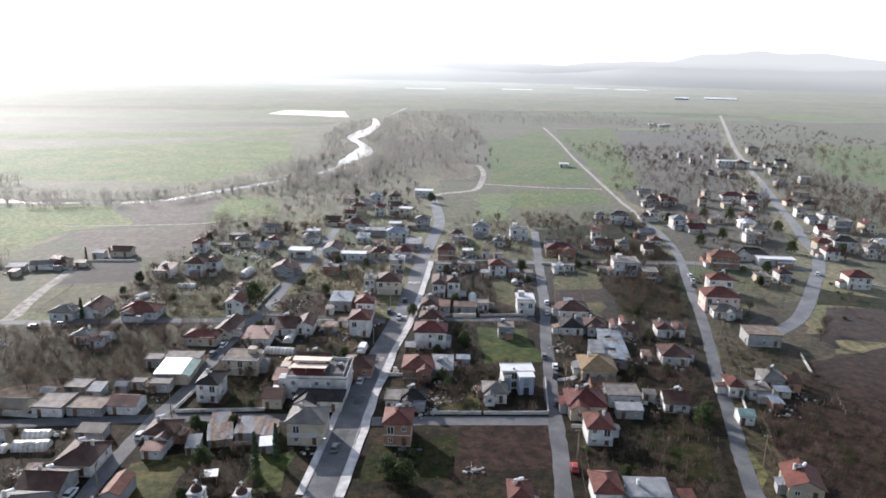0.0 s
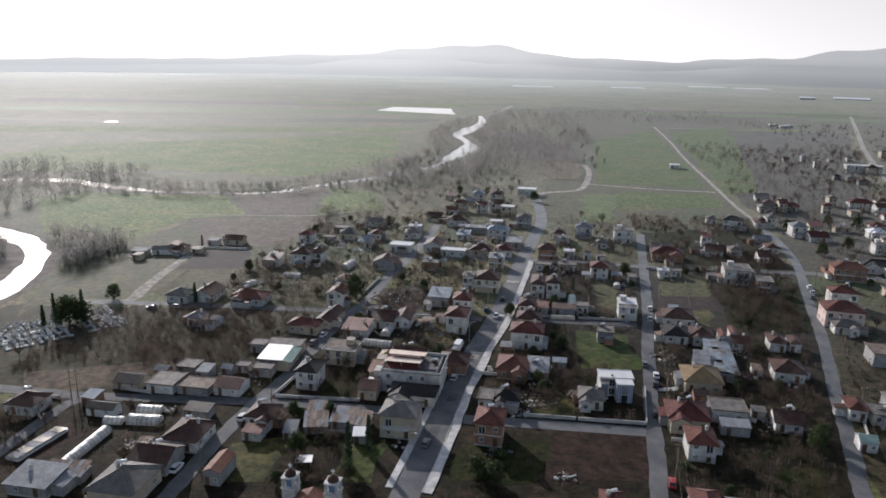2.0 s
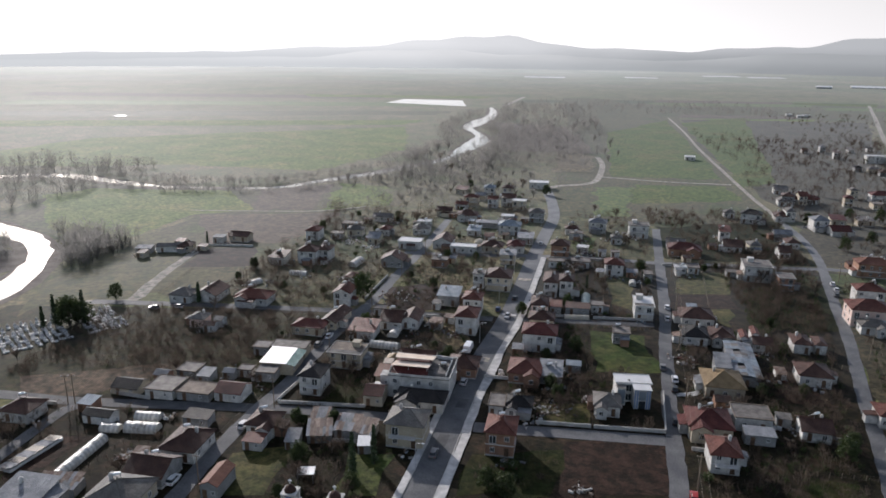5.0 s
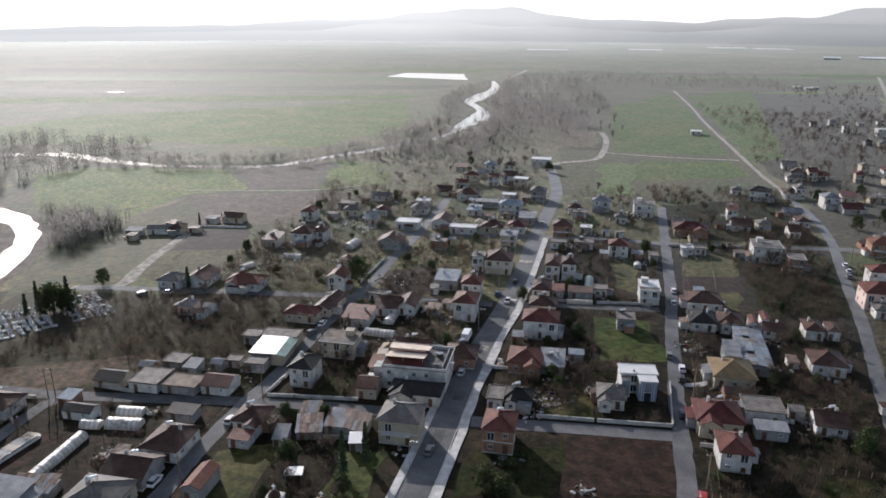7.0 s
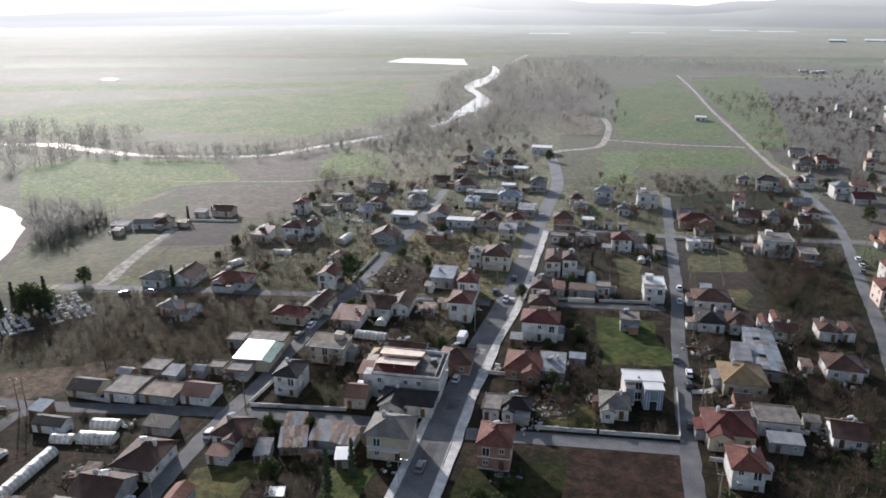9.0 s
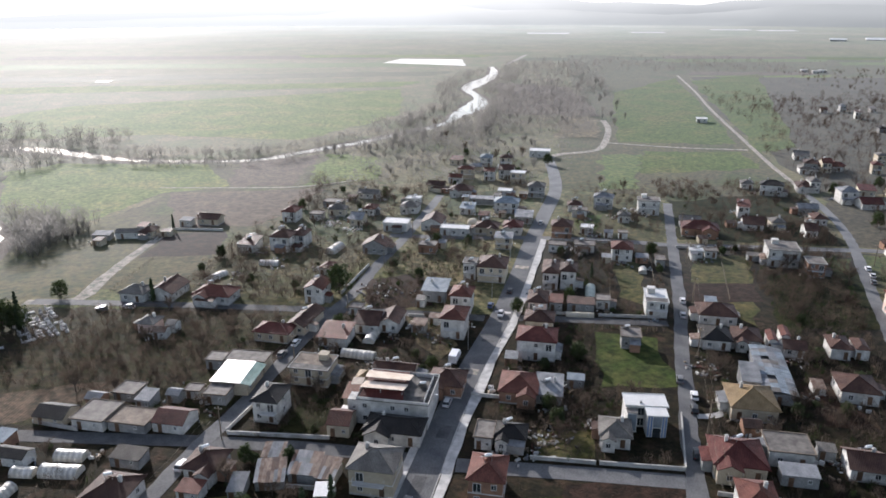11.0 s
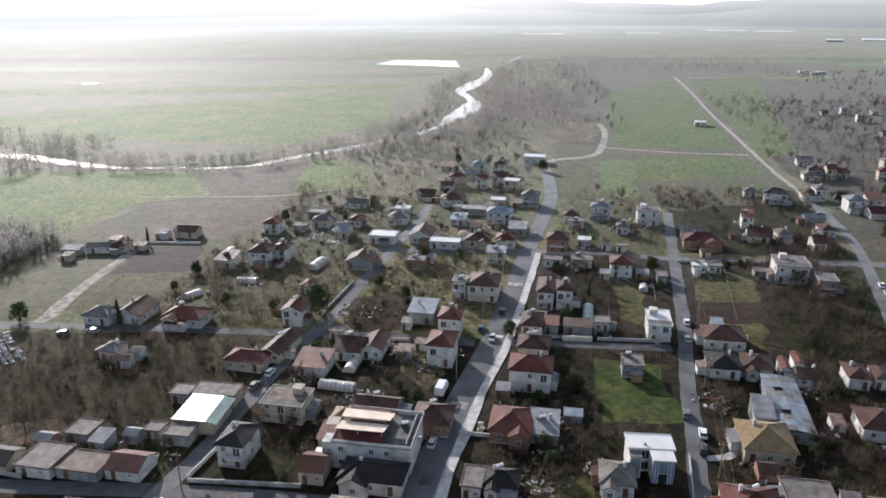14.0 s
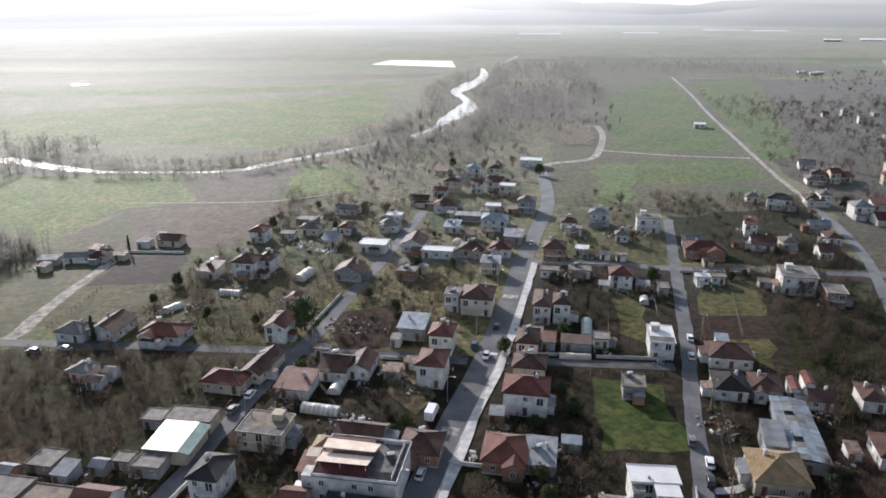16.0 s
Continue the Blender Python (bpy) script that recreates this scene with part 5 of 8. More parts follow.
house(-4.3, 376.4, 7.6, 7.0, 5.4, -2.5, "H", "grey", "grey")
house(181.4, 388.5, 8.7, 7.0, 3.6, -6.0, "H", "white", "white")
house(100.8, 406.8, 5.4, 6.2, 3.0, -6.0, "H", "grey", "white")
house(204.3, 466.3, 13.7, 7.9, 5.0, -6.0, "H", "maroon", "white")
house(-4.7, 471.4, 12.1, 8.8, 4.0, -2.5, "F", "white", "white")
house(275.1, 634.8, 28.0, 8.8, 6.0, -6.0, "F", "white", "white")

# ---- special buildings ----
def solid(name, parent, material, x0, x1, y0, y1, z0, z1, label=""):
    bm = bmesh.new()
    box(bm, x0, x1, y0, y1, z0, z1)
    return part(name, bm, material, parent, label)


def sheet(name, parent, material, corners, th=0.08, label=""):
    """A sloping slab from four corners."""
    bm = bmesh.new()
    lo = [bm.verts.new(p) for p in corners]
    hi = [bm.verts.new((p[0], p[1], p[2] + th)) for p in corners]
    bm.faces.new(hi)
    bm.faces.new(list(reversed(lo)))
    for i in range(4):
        j = (i + 1) % 4
        bm.faces.new((lo[i], lo[j], hi[j], hi[i]))
    slope_uv(bm)
    return part(name, bm, material, parent, label)


# block with a roof terrace under awnings
ob = tagged(new("apartment_house"), "white two-storey block with a roof terrace under peach awnings", "house", group="village houses")
ob.matrix_world = pose(-30.6, 176.8, 0, 0, 0, -2)
HOUSES.append((-30.6, 176.8, 8))
solid("wall", ob, M["white"], -8, 8, -6.3, 6.3, -0.2, 6.2)
solid("roof_terrace", ob, M["terrace"], -8.3, 8.3, -6.6, 6.6, 6.202, 6.4, "dark stained terrace floor")
for x0, x1, y0, y1 in ((-8.3, 8.3, -6.6, -6.42), (-8.3, 8.3, 6.42, 6.6), (-8.3, -8.12, -6.41, 6.41), (8.12, 8.3, -6.41, 6.41)):
    solid("parapet", ob, M["white"], x0, x1, y0, y1, 6.402, 7.0)
solid("attic_wall", ob, M["roof_maroon"], -7.4, 1.6, -3.9, 4.4, 6.402, 8.0, "dark red boarded attic wall")
sheet("tile_roof", ob, M["roof_maroon"], ((-7.8, -5.9, 6.6), (2.4, -5.9, 6.6), (2.0, -3.95, 7.5), (-7.4, -3.95, 7.5)), 0.12, "dark red tiled apron")
for px in (-7.9, -3.2, 1.8):
    solid("post", ob, M["rail"], px, px + 0.12, -4.7, -4.58, 7.35, 8.2)
sheet("awning", ob, M["canvas"], ((-7.9, -4.9, 8.5), (2.2, -4.6, 8.4), (2.6, -1.5, 8.2), (-7.3, -1.7, 8.3)), 0.07, "faded peach awning sheet")
sheet("awning", ob, M["canvas"], ((-7.5, -1.4, 9.2), (2.8, -1.2, 9.1), (3.2, 1.8, 8.9), (-7.6, 2.0, 9.0)), 0.07, "faded peach awning sheet")
sheet("awning", ob, M["canvas"], ((-10.6, -2.6, 7.7), (-8.0, -2.6, 7.8), (-7.9, -0.4, 8.3), (-10.6, -0.4, 8.2)), 0.07, "small peach awning sheet")
part("side_roof", roof_mesh(4.6, 5.0, 6.6, "H", 0.3, 1.5), M["roof_tan"], ob, m=pose(-8.6, 3.2, 0))
part("annex_roof", roof_mesh(4.6, 5.6, 3.4, "S", 0.3, 0.8), M["roof_orange"], ob, "orange tiled lean-to roof", m=pose(-10.8, 1.0, 0))
solid("annex_wall", ob, M["beige"], -13.0, -8.01, -1.6, 3.6, -0.1, 3.38)
solid("stair_tower", ob, M["white"], -10.4, -8.01, -6.2, -3.0, -0.1, 6.0)
solid("porch", ob, M["roof_white"], -12.4, -10.45, -6.6, -3.8, 2.6, 2.75)
for cy in (-6.4, -4.1):
    solid("post", ob, M["rail"], -12.3, -12.18, cy, cy + 0.12, -0.05, 2.6)
for x0, y0, x1, y1 in ((7.0, -5.6, 7.1, 5.4), (2.8, 5.6, 7.0, 5.7)):
    solid("rail", ob, M["rail"], x0, x1, y0, y1, 6.402, 7.3)
for s in range(2):
    for i in (0, 2, 3):
        add_window(ob, pose(-6.4 + 3.2 * i, -6.3, 1.0 + 3.1 * s))
    add_window(ob, pose(-8.9, -6.2, 1.0 + 2.6 * s), (0.8, 0.9))
HEATERS.append(Vector((-25.2, 177.6, 6.38)))

# workshop with bright new sheet roof
ob = tagged(new("workshop"), "long workshop with a gleaming white sheet roof and teal edge", "workshop")
ob.matrix_world = pose(-73, 183, 0, 0, 0, 0)
HOUSES.append((-73, 184, 8))
solid("wall", ob, M["beige"], -4.6, 4.6, -4.8, 5.0, -0.2, 3.3)
sheet("roof", ob, M["roof_white"], ((-4.8, -5.1, 3.5), (3.0, -5.1, 3.5), (3.0, 5.2, 3.9), (-4.8, 5.2, 3.9)), 0.1, "gleaming white sheet roof")
sheet("roof_edge", ob, M["roof_teal"], ((3.05, -5.1, 3.45), (5.6, -5.1, 3.0), (5.6, 5.2, 3.3), (3.05, 5.2, 3.85)), 0.1, "translucent teal sheet strip")
for i in range(3):
    add_window(ob, pose(4.6, -3 + 3 * i, 1.2, 0, 0, 90))
piece("door", DOOR, ob, pose(0.5, -4.8, 0.02))
house(-73.8, 192, 10.5, 5.2, 3.2, 0, "F", "grey", "beige", "p")
house(-82, 191.5, 5.0, 4.2, 2.7, 0, "F", "grey", "grey", "p")
house(-74.5, 175.6, 5.4, 4.6, 2.7, 0, "F", "grey", "grey", "p")
house(-81, 176.5, 3.6, 3.0, 2.2, 0, "F", "grey", "white", "p")

# modern white house: a cross bar with a striped wing in front and a box beside it
ob = tagged(new("modern_house"), "modern white flat-roofed house with blue-grey striped front", "house", group="village houses")
ob.matrix_world = pose(25.2, 179, 0, 0, 0, 3)
HOUSES.append((25, 178.5, 6))
solid("wall", ob, M["white"], -4.7, 4.0, -0.6, 4.2, -0.2, 5.4)
solid("wing", ob, M["white"], -0.6, 3.6, -4.4, -0.602, -0.2, 5.4)
solid("side_box", ob, M["white"], -4.7, -2.5, -2.8, -0.602, -0.2, 4.9)
solid("roof", ob, M["roof_white"], -5.0, 4.5, -1.0, 4.5, 5.402, 5.6)
solid("roof", ob, M["roof_white"], -0.8, 3.8, -4.7, -1.002, 5.402, 5.6)
solid("roof", ob, M["flat_roof"], -4.8, -2.4, -2.9, -1.002, 4.902, 5.05, "grey flat roof of the side box")
for x0 in (-0.5, 0.1, 2.55, 3.15):
    solid("stripe", ob, M["paint_blue"], x0, x0 + 0.34, -4.46, -4.402, 0.1, 5.3, "blue-grey vertical stripe")
solid("panel", ob, M["roof_blue"], 0.6, 2.4, -4.44, -4.402, 2.5, 5.1, "pale blue-grey panel")
solid("door", ob, M["glass"], 0.65, 2.35, -4.47, -4.402, 0.05, 2.3, "dark glazed door")
solid("panel", ob, M["roof_blue"], -4.5, -2.7, -2.85, -2.802, 0.4, 4.5, "pale blue-grey panel")
add_window(ob, pose(-1.4, -0.6, 0.4), (1.6, 2.0))
add_window(ob, pose(-1.4, -0.6, 3.0), (1.6, 2.0))
add_window(ob, pose(4.0, 1.6, 3.0, 0, 0, 90))
solid("chimney", ob, M["grey"], -1.6, -1.1, 0.2, 0.7, 5.602, 6.0)
for x0, y0, x1, y1 in ((-5.0, -1.0, 4.5, -0.9), (-5.0, 4.4, 4.5, 4.5)):
    solid("parapet", ob, M["white"], x0, x1, y0, y1, 5.602, 5.75)

# long tin barn
ob = tagged(new("barn"), "long low barn with patched grey corrugated roof", "barn")
ob.matrix_world = pose(58.6, 204.5, 0, 0, 0, -6)
HOUSES += [(58, 210, 7), (58, 199, 6)]
solid("wall", ob, M["grey"], -3.6, 3.6, -12.0, 12.0, -0.2, 2.8)
rng = random.Random(5)
for i in range(12):
    y0 = -12.4 + 2.07 * i
    for k, (xa, za, xb, zb) in enumerate(((-4.0, 3.3, -1.9, 3.45), (-1.88, 3.45, 0, 3.55), (0.02, 3.5, 2.0, 3.2), (2.02, 3.19, 4.1, 2.85))):
        up = rng.uniform(0, .07)
        if i in (3, 8) and k == 1:
            continue
        sheet("roof_sheet", ob, M[rng.choice(("roof_blue", "roof_blue", "roof_metal", "roof_metal", "flat_roof", "terrace" if k == 1 else "roof_blue"))], ((xa, y0, za + up), (xb, y0, zb + up), (xb, y0 + 2.15, zb + up + .02), (xa, y0 + 2.15, za + up + .02)), 0.05)
piece("door", DOOR, ob, pose(0, -12, 0.02))
house(52.2, 200.3, 4.2, 8.2, 3.6, -6, "S", "metal", "grey", "p")

# patched tin sheds round a yard
def tin_shed(x, y, w, d, h, turn, seed, words="open shed roofed with patched rusty corrugated sheets"):
    """A low shed under narrow overlapping sheets of odd colours."""
    r = random.Random(seed)
    ob = tagged(new("tin_shed"), words, "shed", group="village sheds")
    ob.matrix_world = pose(x, y, 0, 0, 0, turn)
    HOUSES.append((x, y, max(w, d) / 2))
    solid("wall", ob, M["grey"], -w / 2 + .2, w / 2 - .2, -d / 2 + .3, d / 2 - .2, -0.2, h - 0.15)
    piece("door", DOOR, ob, pose(-w / 4, -d / 2 + .3, 0.02))
    n = max(3, round(w / 0.8))
    rows = max(1, round(d / 3.2))
    for i in range(n):
        for k in range(rows):
            x0, x1 = -w / 2 + w * i / n, -w / 2 + w * (i + 1) / n + 0.06
            y0, y1 = -d / 2 + d * k / rows - r.uniform(0, .35), -d / 2 + d * (k + 1) / rows + r.uniform(0, .2)
            z0, z1 = h + 0.9 * (y0 / d + .5) + r.uniform(0, .07), h + 0.9 * (y1 / d + .5) + r.uniform(0, .07)
            sheet("roof_sheet", ob, M["roof_" + r.choice(("rust", "rust", "rust", "metal", "rust", "dark", "metal"))], ((x0, y0, z0), (x1, y0, z0 + r.uniform(-.03, .05)), (x1, y1, z1 + r.uniform(-.03, .05)), (x0, y1, z1)), 0.04)


tin_shed(-50.6, 148.2, 6.0, 6.4, 2.2, 14, 1)
tin_shed(-44.4, 151.2, 6.2, 6.4, 2.4, 2, 2)
tin_shed(-39.4, 150.4, 4.0, 6.0, 2.3, -4, 3)
tin_shed(-52.4, 154.6, 4.6, 4.2, 2.3, 4, 4)
tin_shed(-97.0, 118.6, 9.0, 5.0, 2.2, 6, 5)
tin_shed(53.0, 222.5, 5.0, 4.0, 2.2, -6, 6)
house(-38.4, 144.2, 3.3, 3.4, 2.3, 10, "S", "white", "grey", "p")
house(-55.6, 144.0, 3.0, 5.0, 2.1, 8, "S", "metal", "grey", "p")
house(-41.8, 168.0, 5.0, 6.5, 3.0, 0, "G", "red", "beige", "p")
house(-21.0, 188.5, 8.0, 8.0, 3.2, -3, "H", "dark", "brick")
house(-34.5, 190.5, 10.0, 7.0, 3.4, -3, "G", "dark", "beige")


# ---- church with two bell towers ----
def church(x, y):
    ob = tagged(new("church"), "white church with twin domed bell towers and red roof", "church")
    ob.matrix_world = pose(x, y, 0, 0, 0, -4)
    HOUSES.append((x, y, 12))
    bm = bmesh.new()
    box(bm, -4.4, 4.4, -13, 2.4, -0.2, 6.2)
    part("wall", bm, M["white"], ob)
    bm = roof_mesh(8.8, 15.4, 6.2, "Y", 0.4, 2.0)
    part("roof", bm, M["roof_orange"], ob, m=pose(0, -5.3, 0))
    for s in (-1, 1):
        bm = bmesh.new()
        box(bm, -1.35, 1.35, -1.35, 1.35, -0.2, 8.4)
        tower = part("bell_tower", bm, M["white"], ob, m=pose(s * 4.35, 2.0, 0))
        solid("cornice", tower, M["white"], -1.5, 1.5, -1.5, 1.5, 8.402, 8.65)
        for cx in (-1, 1):
            for cy in (-1, 1):
                solid("pillar", tower, M["white"], cx * 1.05 - 0.28, cx * 1.05 + 0.28, cy * 1.05 - 0.28, cy * 1.05 + 0.28, 8.652, 10.6)
        solid("belfry_core", tower, M["paint_blue"], -0.7, 0.7, -0.7, 0.7, 8.652, 10.5)
        solid("cornice", tower, M["white"], -1.45, 1.45, -1.45, 1.45, 10.602, 10.85)
        bm = bmesh.new()
        lathe(bm, [(1.1, 10.852), (1.1, 11.0), (1.0, 11.4), (0.7, 11.8), (0.32, 12.1), (0.08, 12.28)], 14)
        part("dome", bm, M["roof_dark"], tower)
        bm = bmesh.new()
        box(bm, -0.06, 0.06, -0.06, 0.06, 12.25, 13.3)
        box(bm, -0.4, 0.4, -0.05, 0.05, 12.85, 12.97)
        part("cross", bm, M["tank"], tower)
        for ang in (0, 90, -90):
            q = pose(0, 0, 0, 0, 0, ang)
            add_window(ob, pose(s * 4.35, 2.0, 0) @ q @ pose(0, -1.35, 5.6), (0.8, 0.9))
    for i in range(4):
        for s in (-1, 1):
            add_window(ob, pose(s * 4.4, -11 + 3.2 * i, 2.6, 0, 0, 90 * s), (1.6, 2.0))
    return ob


church(-40.0, 109.6)
ob = tagged(new("canopy"), "small white sheet canopy on four thin posts", "canopy")
ob.matrix_world = pose(-48.0, 130.6, 0, 0, 0, 10)
for cx in (-1.6, 1.6):
    for cy in (-1.1, 1.1):
        solid("post", ob, M["steel"], cx - 0.05, cx + 0.05, cy - 0.05, cy + 0.05, -0.05, 2.4)
sheet("roof", ob, M["roof_white"], ((-1.9, -1.4, 2.402), (1.9, -1.4, 2.402), (1.9, 1.4, 2.55), (-1.9, 1.4, 2.55)), 0.06)


# ---- greenhouses ----
def tunnel(x, y, length, width, turn, film="film", label="milky plastic polytunnel greenhouse", ribs=True):
    """Half-round film house along its local x."""
    ob = tagged(new("polytunnel"), label, "greenhouse", group="polytunnels")
    ob.matrix_world = pose(x, y, 0, 0, 0, turn)
    HOUSES.append((x, y, max(length, width) / 2))
    n, r = 10, width / 2
    k = max(3, int(length / 1.6))
    bm = bmesh.new()
    rows = []
    for i in range(k + 1):
        u = -length / 2 + length * i / k
        sag = 0.94 if i % 2 else 1.0
        rows.append([bm.verts.new((u, -r * math.cos(math.pi * j / n), -0.05 + r * 0.95 * sag * math.sin(math.pi * j / n) + 0.35 * (0 < j < n))) for j in range(n + 1)])
    for a, b in zip(rows, rows[1:]):
        for j in range(n):
            bm.faces.new((a[j], b[j], b[j + 1], a[j + 1]))
    bm.faces.new(rows[0])
    bm.faces.new(list(reversed(rows[-1])))
    part("film_cover", bm, M[film], ob)
    if ribs:
        for i in range(0, k + 1, 2):
            bm = bmesh.new()
            u = -length / 2 + length * i / k
            pts = [(u, -(r + .03) * math.cos(math.pi * j / n), -0.05 + (r * .95 + .03) * math.sin(math.pi * j / n) + 0.35 * (0 < j < n)) for j in range(n + 1)]
            tube(bm, pts, 0.045, 4)
            part("rib", bm, M["steel"], ob)
    return ob


tunnel(-47.2, 202.0, 9.2, 3.2, -6)
tunnel(-46.4, 213.6, 8.0, 3.2, 88)
tunnel(16.3, 254.0, 11, 3.2, 87, "film_green", "greenish film polytunnel greenhouse")
tunnel(35.4, 277.5, 4.6, 2.8, 85)
tunnel(-78.6, 284.5, 9, 4.2, 80)
tunnel(-95.0, 149.4, 6.2, 3.2, 4)
tunnel(-93.6, 144.2, 8.0, 3.6, 4)
tunnel(-101.0, 143.0, 4.8, 2.8, 4)
tunnel(-100.7, 128.5, 20, 3.0, 88)
tunnel(-97.5, 266, 7, 3.0, 2)
tunnel(-110.5, 252, 6, 3.0, 60)
tunnel(-115.5, 292, 5.5, 4.6, 85)
tunnel(12.4, 236.6, 8.4, 2.2, 2, "cream", "long low shelter with a rounded cream cover")
ob = tagged(new("cold_frame"), "long row of glazed cold frames with white bars", "greenhouse")
ob.matrix_world = pose(-112.3, 130.2, 0, 0, 0, -10)
for i in range(6):
    solid("side_frame", ob, M["frame"], -1.8, 1.8, -7.2 + 2.4 * i, -4.9 + 2.4 * i, -0.05, 0.7)
    sheet("glass_lid", ob, M["glass" if i % 2 else "roof_metal"], ((-1.9, -7.25 + 2.4 * i, 0.705), (1.9, -7.25 + 2.4 * i, 1.1), (1.9, -4.95 + 2.4 * i, 1.1), (-1.9, -4.95 + 2.4 * i, 0.705)), 0.05)
bm = bmesh.new()
lathe(bm, [(2.3, -0.05), (2.3, 1.2), (2.1, 2.0), (1.5, 2.7), (0.8, 3.05), (0.1, 3.15)], 20)
ob = tagged(part("dome_tent", bm, M["cream"]), "round cream dome tent standing on grass", "tent")
ob.location = (-29.8, 324, 0)
HOUSES.append((-29.8, 324, 3))
bm = bmesh.new()
lathe(bm, [(1.5, -0.05), (1.6, 1.0), (1.45, 1.9), (0.9, 2.7), (0.1, 3.0)], 18)
ob = tagged(part("dome_tent", bm, M["tank"]), "small white dome tent behind the last houses", "tent")
ob.location = (-26.5, 433, 0)
HOUSES.append((-26.5, 433, 2))

# far village along the road
house(229.0, 685.2, 4.6, 6.6, 3.0, -3.0, "G", "dark", "white")
house(245.8, 691.1, 4.6, 6.2, 5.4, -6.1, "H", "metal", "white")
house(244.6, 654.0, 4.6, 6.6, 5.8, -9.5, "S", "dark", "white")
house(271.4, 694.8, 4.7, 6.7, 3.0, -1.1, "S", "grey", "white")
house(292.6, 707.6, 4.6, 6.5, 3.4, -10.8, "S", "black", "white")
house(279.4, 628.0, 9.3, 7.5, 5.4, -6.9, "H", "dark", "cream")
house(341.8, 745.8, 11.8, 6.7, 5.8, -0.9, "H", "grey", "beige")
house(307.2, 653.5, 5.1, 7.8, 3.4, -0.7, "F", "dark", "cream")
house(308.0, 636.2, 6.1, 7.1, 3.4, -8.2, "H", "dark", "white")
house(333.3, 664.7, 9.2, 6.6, 3.0, -14.5, "G", "black", "white")
house(294.8, 598.8, 4.6, 7.3, 5.4, -3.4, "H", "black", "white")
house(328.0, 638.2, 4.6, 6.2, 3.2, -4.6, "G", "grey", "white")
house(297.5, 549.7, 7.8, 6.9, 5.8, -10.2, "F", "dark", "white")
house(272.4, 536.8, 9.3, 6.3, 3.0, -3.3, "H", "metal", "beige")
house(245.5, 581.8, 7.6, 7.5, 3.2, -13.8, "H", "grey", "cream")
house(236.6, 588.8, 4.6, 6.1, 3.4, -3.4, "H", "black", "grey")
house(248.9, 570.2, 7.5, 8.4, 3.0, -10.2, "H", "dark", "grey")
house(190.7, 475.6, 4.6, 7.0, 5.8, -3.8, "H", "grey", "beige")
house(178.6, 450.2, 4.6, 6.5, 5.4, -10.7, "H", "maroon", "beige")
house(224.8, 483.0, 7.8, 8.4, 3.4, -5.7, "H", "dark", "cream")
house(233.2, 483.0, 7.8, 8.4, 3.2, -9.4, "S", "grey", "white")
house(211.0, 453.2, 7.3, 7.4, 5.4, 1.7, "G", "dark", "white")
house(218.9, 453.2, 7.3, 7.4, 3.0, -14.9, "Y", "dark", "beige")
house(193.5, 446.8, 5.5, 7.7, 3.2, -5.1, "F", "grey", "beige")
house(266.0, 493.8, 10.8, 6.6, 3.0, -13.8, "F", "grey", "cream")
house(240.4, 458.5, 5.7, 7.6, 3.2, -7.4, "H", "maroon", "cream")
house(249.3, 450.0, 9.9, 7.2, 3.2, -8.4, "H", "black", "cream")
house(229.0, 422.0, 5.2, 8.1, 5.4, -12.6, "H", "grey", "white")
house(226.9, 403.3, 5.4, 6.6, 3.2, -2.1, "G", "metal", "white")
house(189.9, 407.6, 7.8, 6.4, 3.0, 0.0, "H", "red", "white")
house(208.3, 438.3, 4.6, 7.0, 3.0, -7.1, "H", "maroon", "white")
house(235.6, 404.8, 6.5, 8.3, 5.8, 0.2, "H", "grey", "white")
house(233.7, 385.0, 9.5, 7.6, 6.2, -1.3, "F", "dark", "grey")
house(218.1, 376.7, 4.6, 8.0, 3.4, -9.9, "G", "maroon", "white")
house(217.4, 362.7, 6.4, 8.1, 3.4, 1.3, "Y", "dark", "white")
house(208.8, 337.9, 10.2, 7.0, 6.2, -13.7, "H", "black", "white")
house(247.8, 383.1, 6.1, 8.2, 5.4, -5.8, "Y", "maroon", "cream")
house(225.9, 342.0, 4.6, 6.5, 3.0, -12.2, "H", "dark", "beige")
house(234.7, 347.0, 4.9, 8.2, 3.0, -8.9, "S", "metal", "cream")
house(144.0, 448.1, 6.9, 8.2, 5.8, -15.0, "H", "dark", "grey")
house(152.8, 451.2, 4.6, 7.5, 5.8, -2.1, "G", "red", "cream")
house(161.8, 457.6, 5.5, 6.1, 3.0, -3.5, "H", "maroon", "beige")
house(131.5, 404.4, 4.6, 8.2, 5.8, -2.1, "H", "grey", "white")
house(140.5, 385.4, 7.7, 7.9, 5.8, 0.3, "H", "metal", "white")
house(147.1, 376.2, 8.8, 8.1, 3.0, 1.3, "G", "maroon", "white")
house(154.7, 400.2, 6.9, 8.0, 3.4, -9.0, "S", "maroon", "cream")
house(168.9, 401.7, 8.1, 6.2, 3.0, 0.5, "S", "grey", "beige")
house(109.5, 394.9, 10.1, 7.0, 5.4, -14.8, "H", "black", "white")
house(86.7, 354.6, 4.6, 8.3, 5.4, -8.4, "S", "red", "white")
house(176.4, 362.3, 7.9, 6.9, 6.2, -12.8, "H", "grey", "cream")
house(154.4, 322.0, 14.7, 8.1, 3.4, -11.3, "H", "black", "white")
house(140.5, 322.7, 6.2, 6.0, 3.4, -10.4, "F", "dark", "cream")
house(142.7, 283.6, 4.6, 8.0, 3.4, -5.2, "F", "dark", "beige")
house(154.2, 289.2, 5.1, 6.6, 3.4, -0.7, "H", "dark", "white")

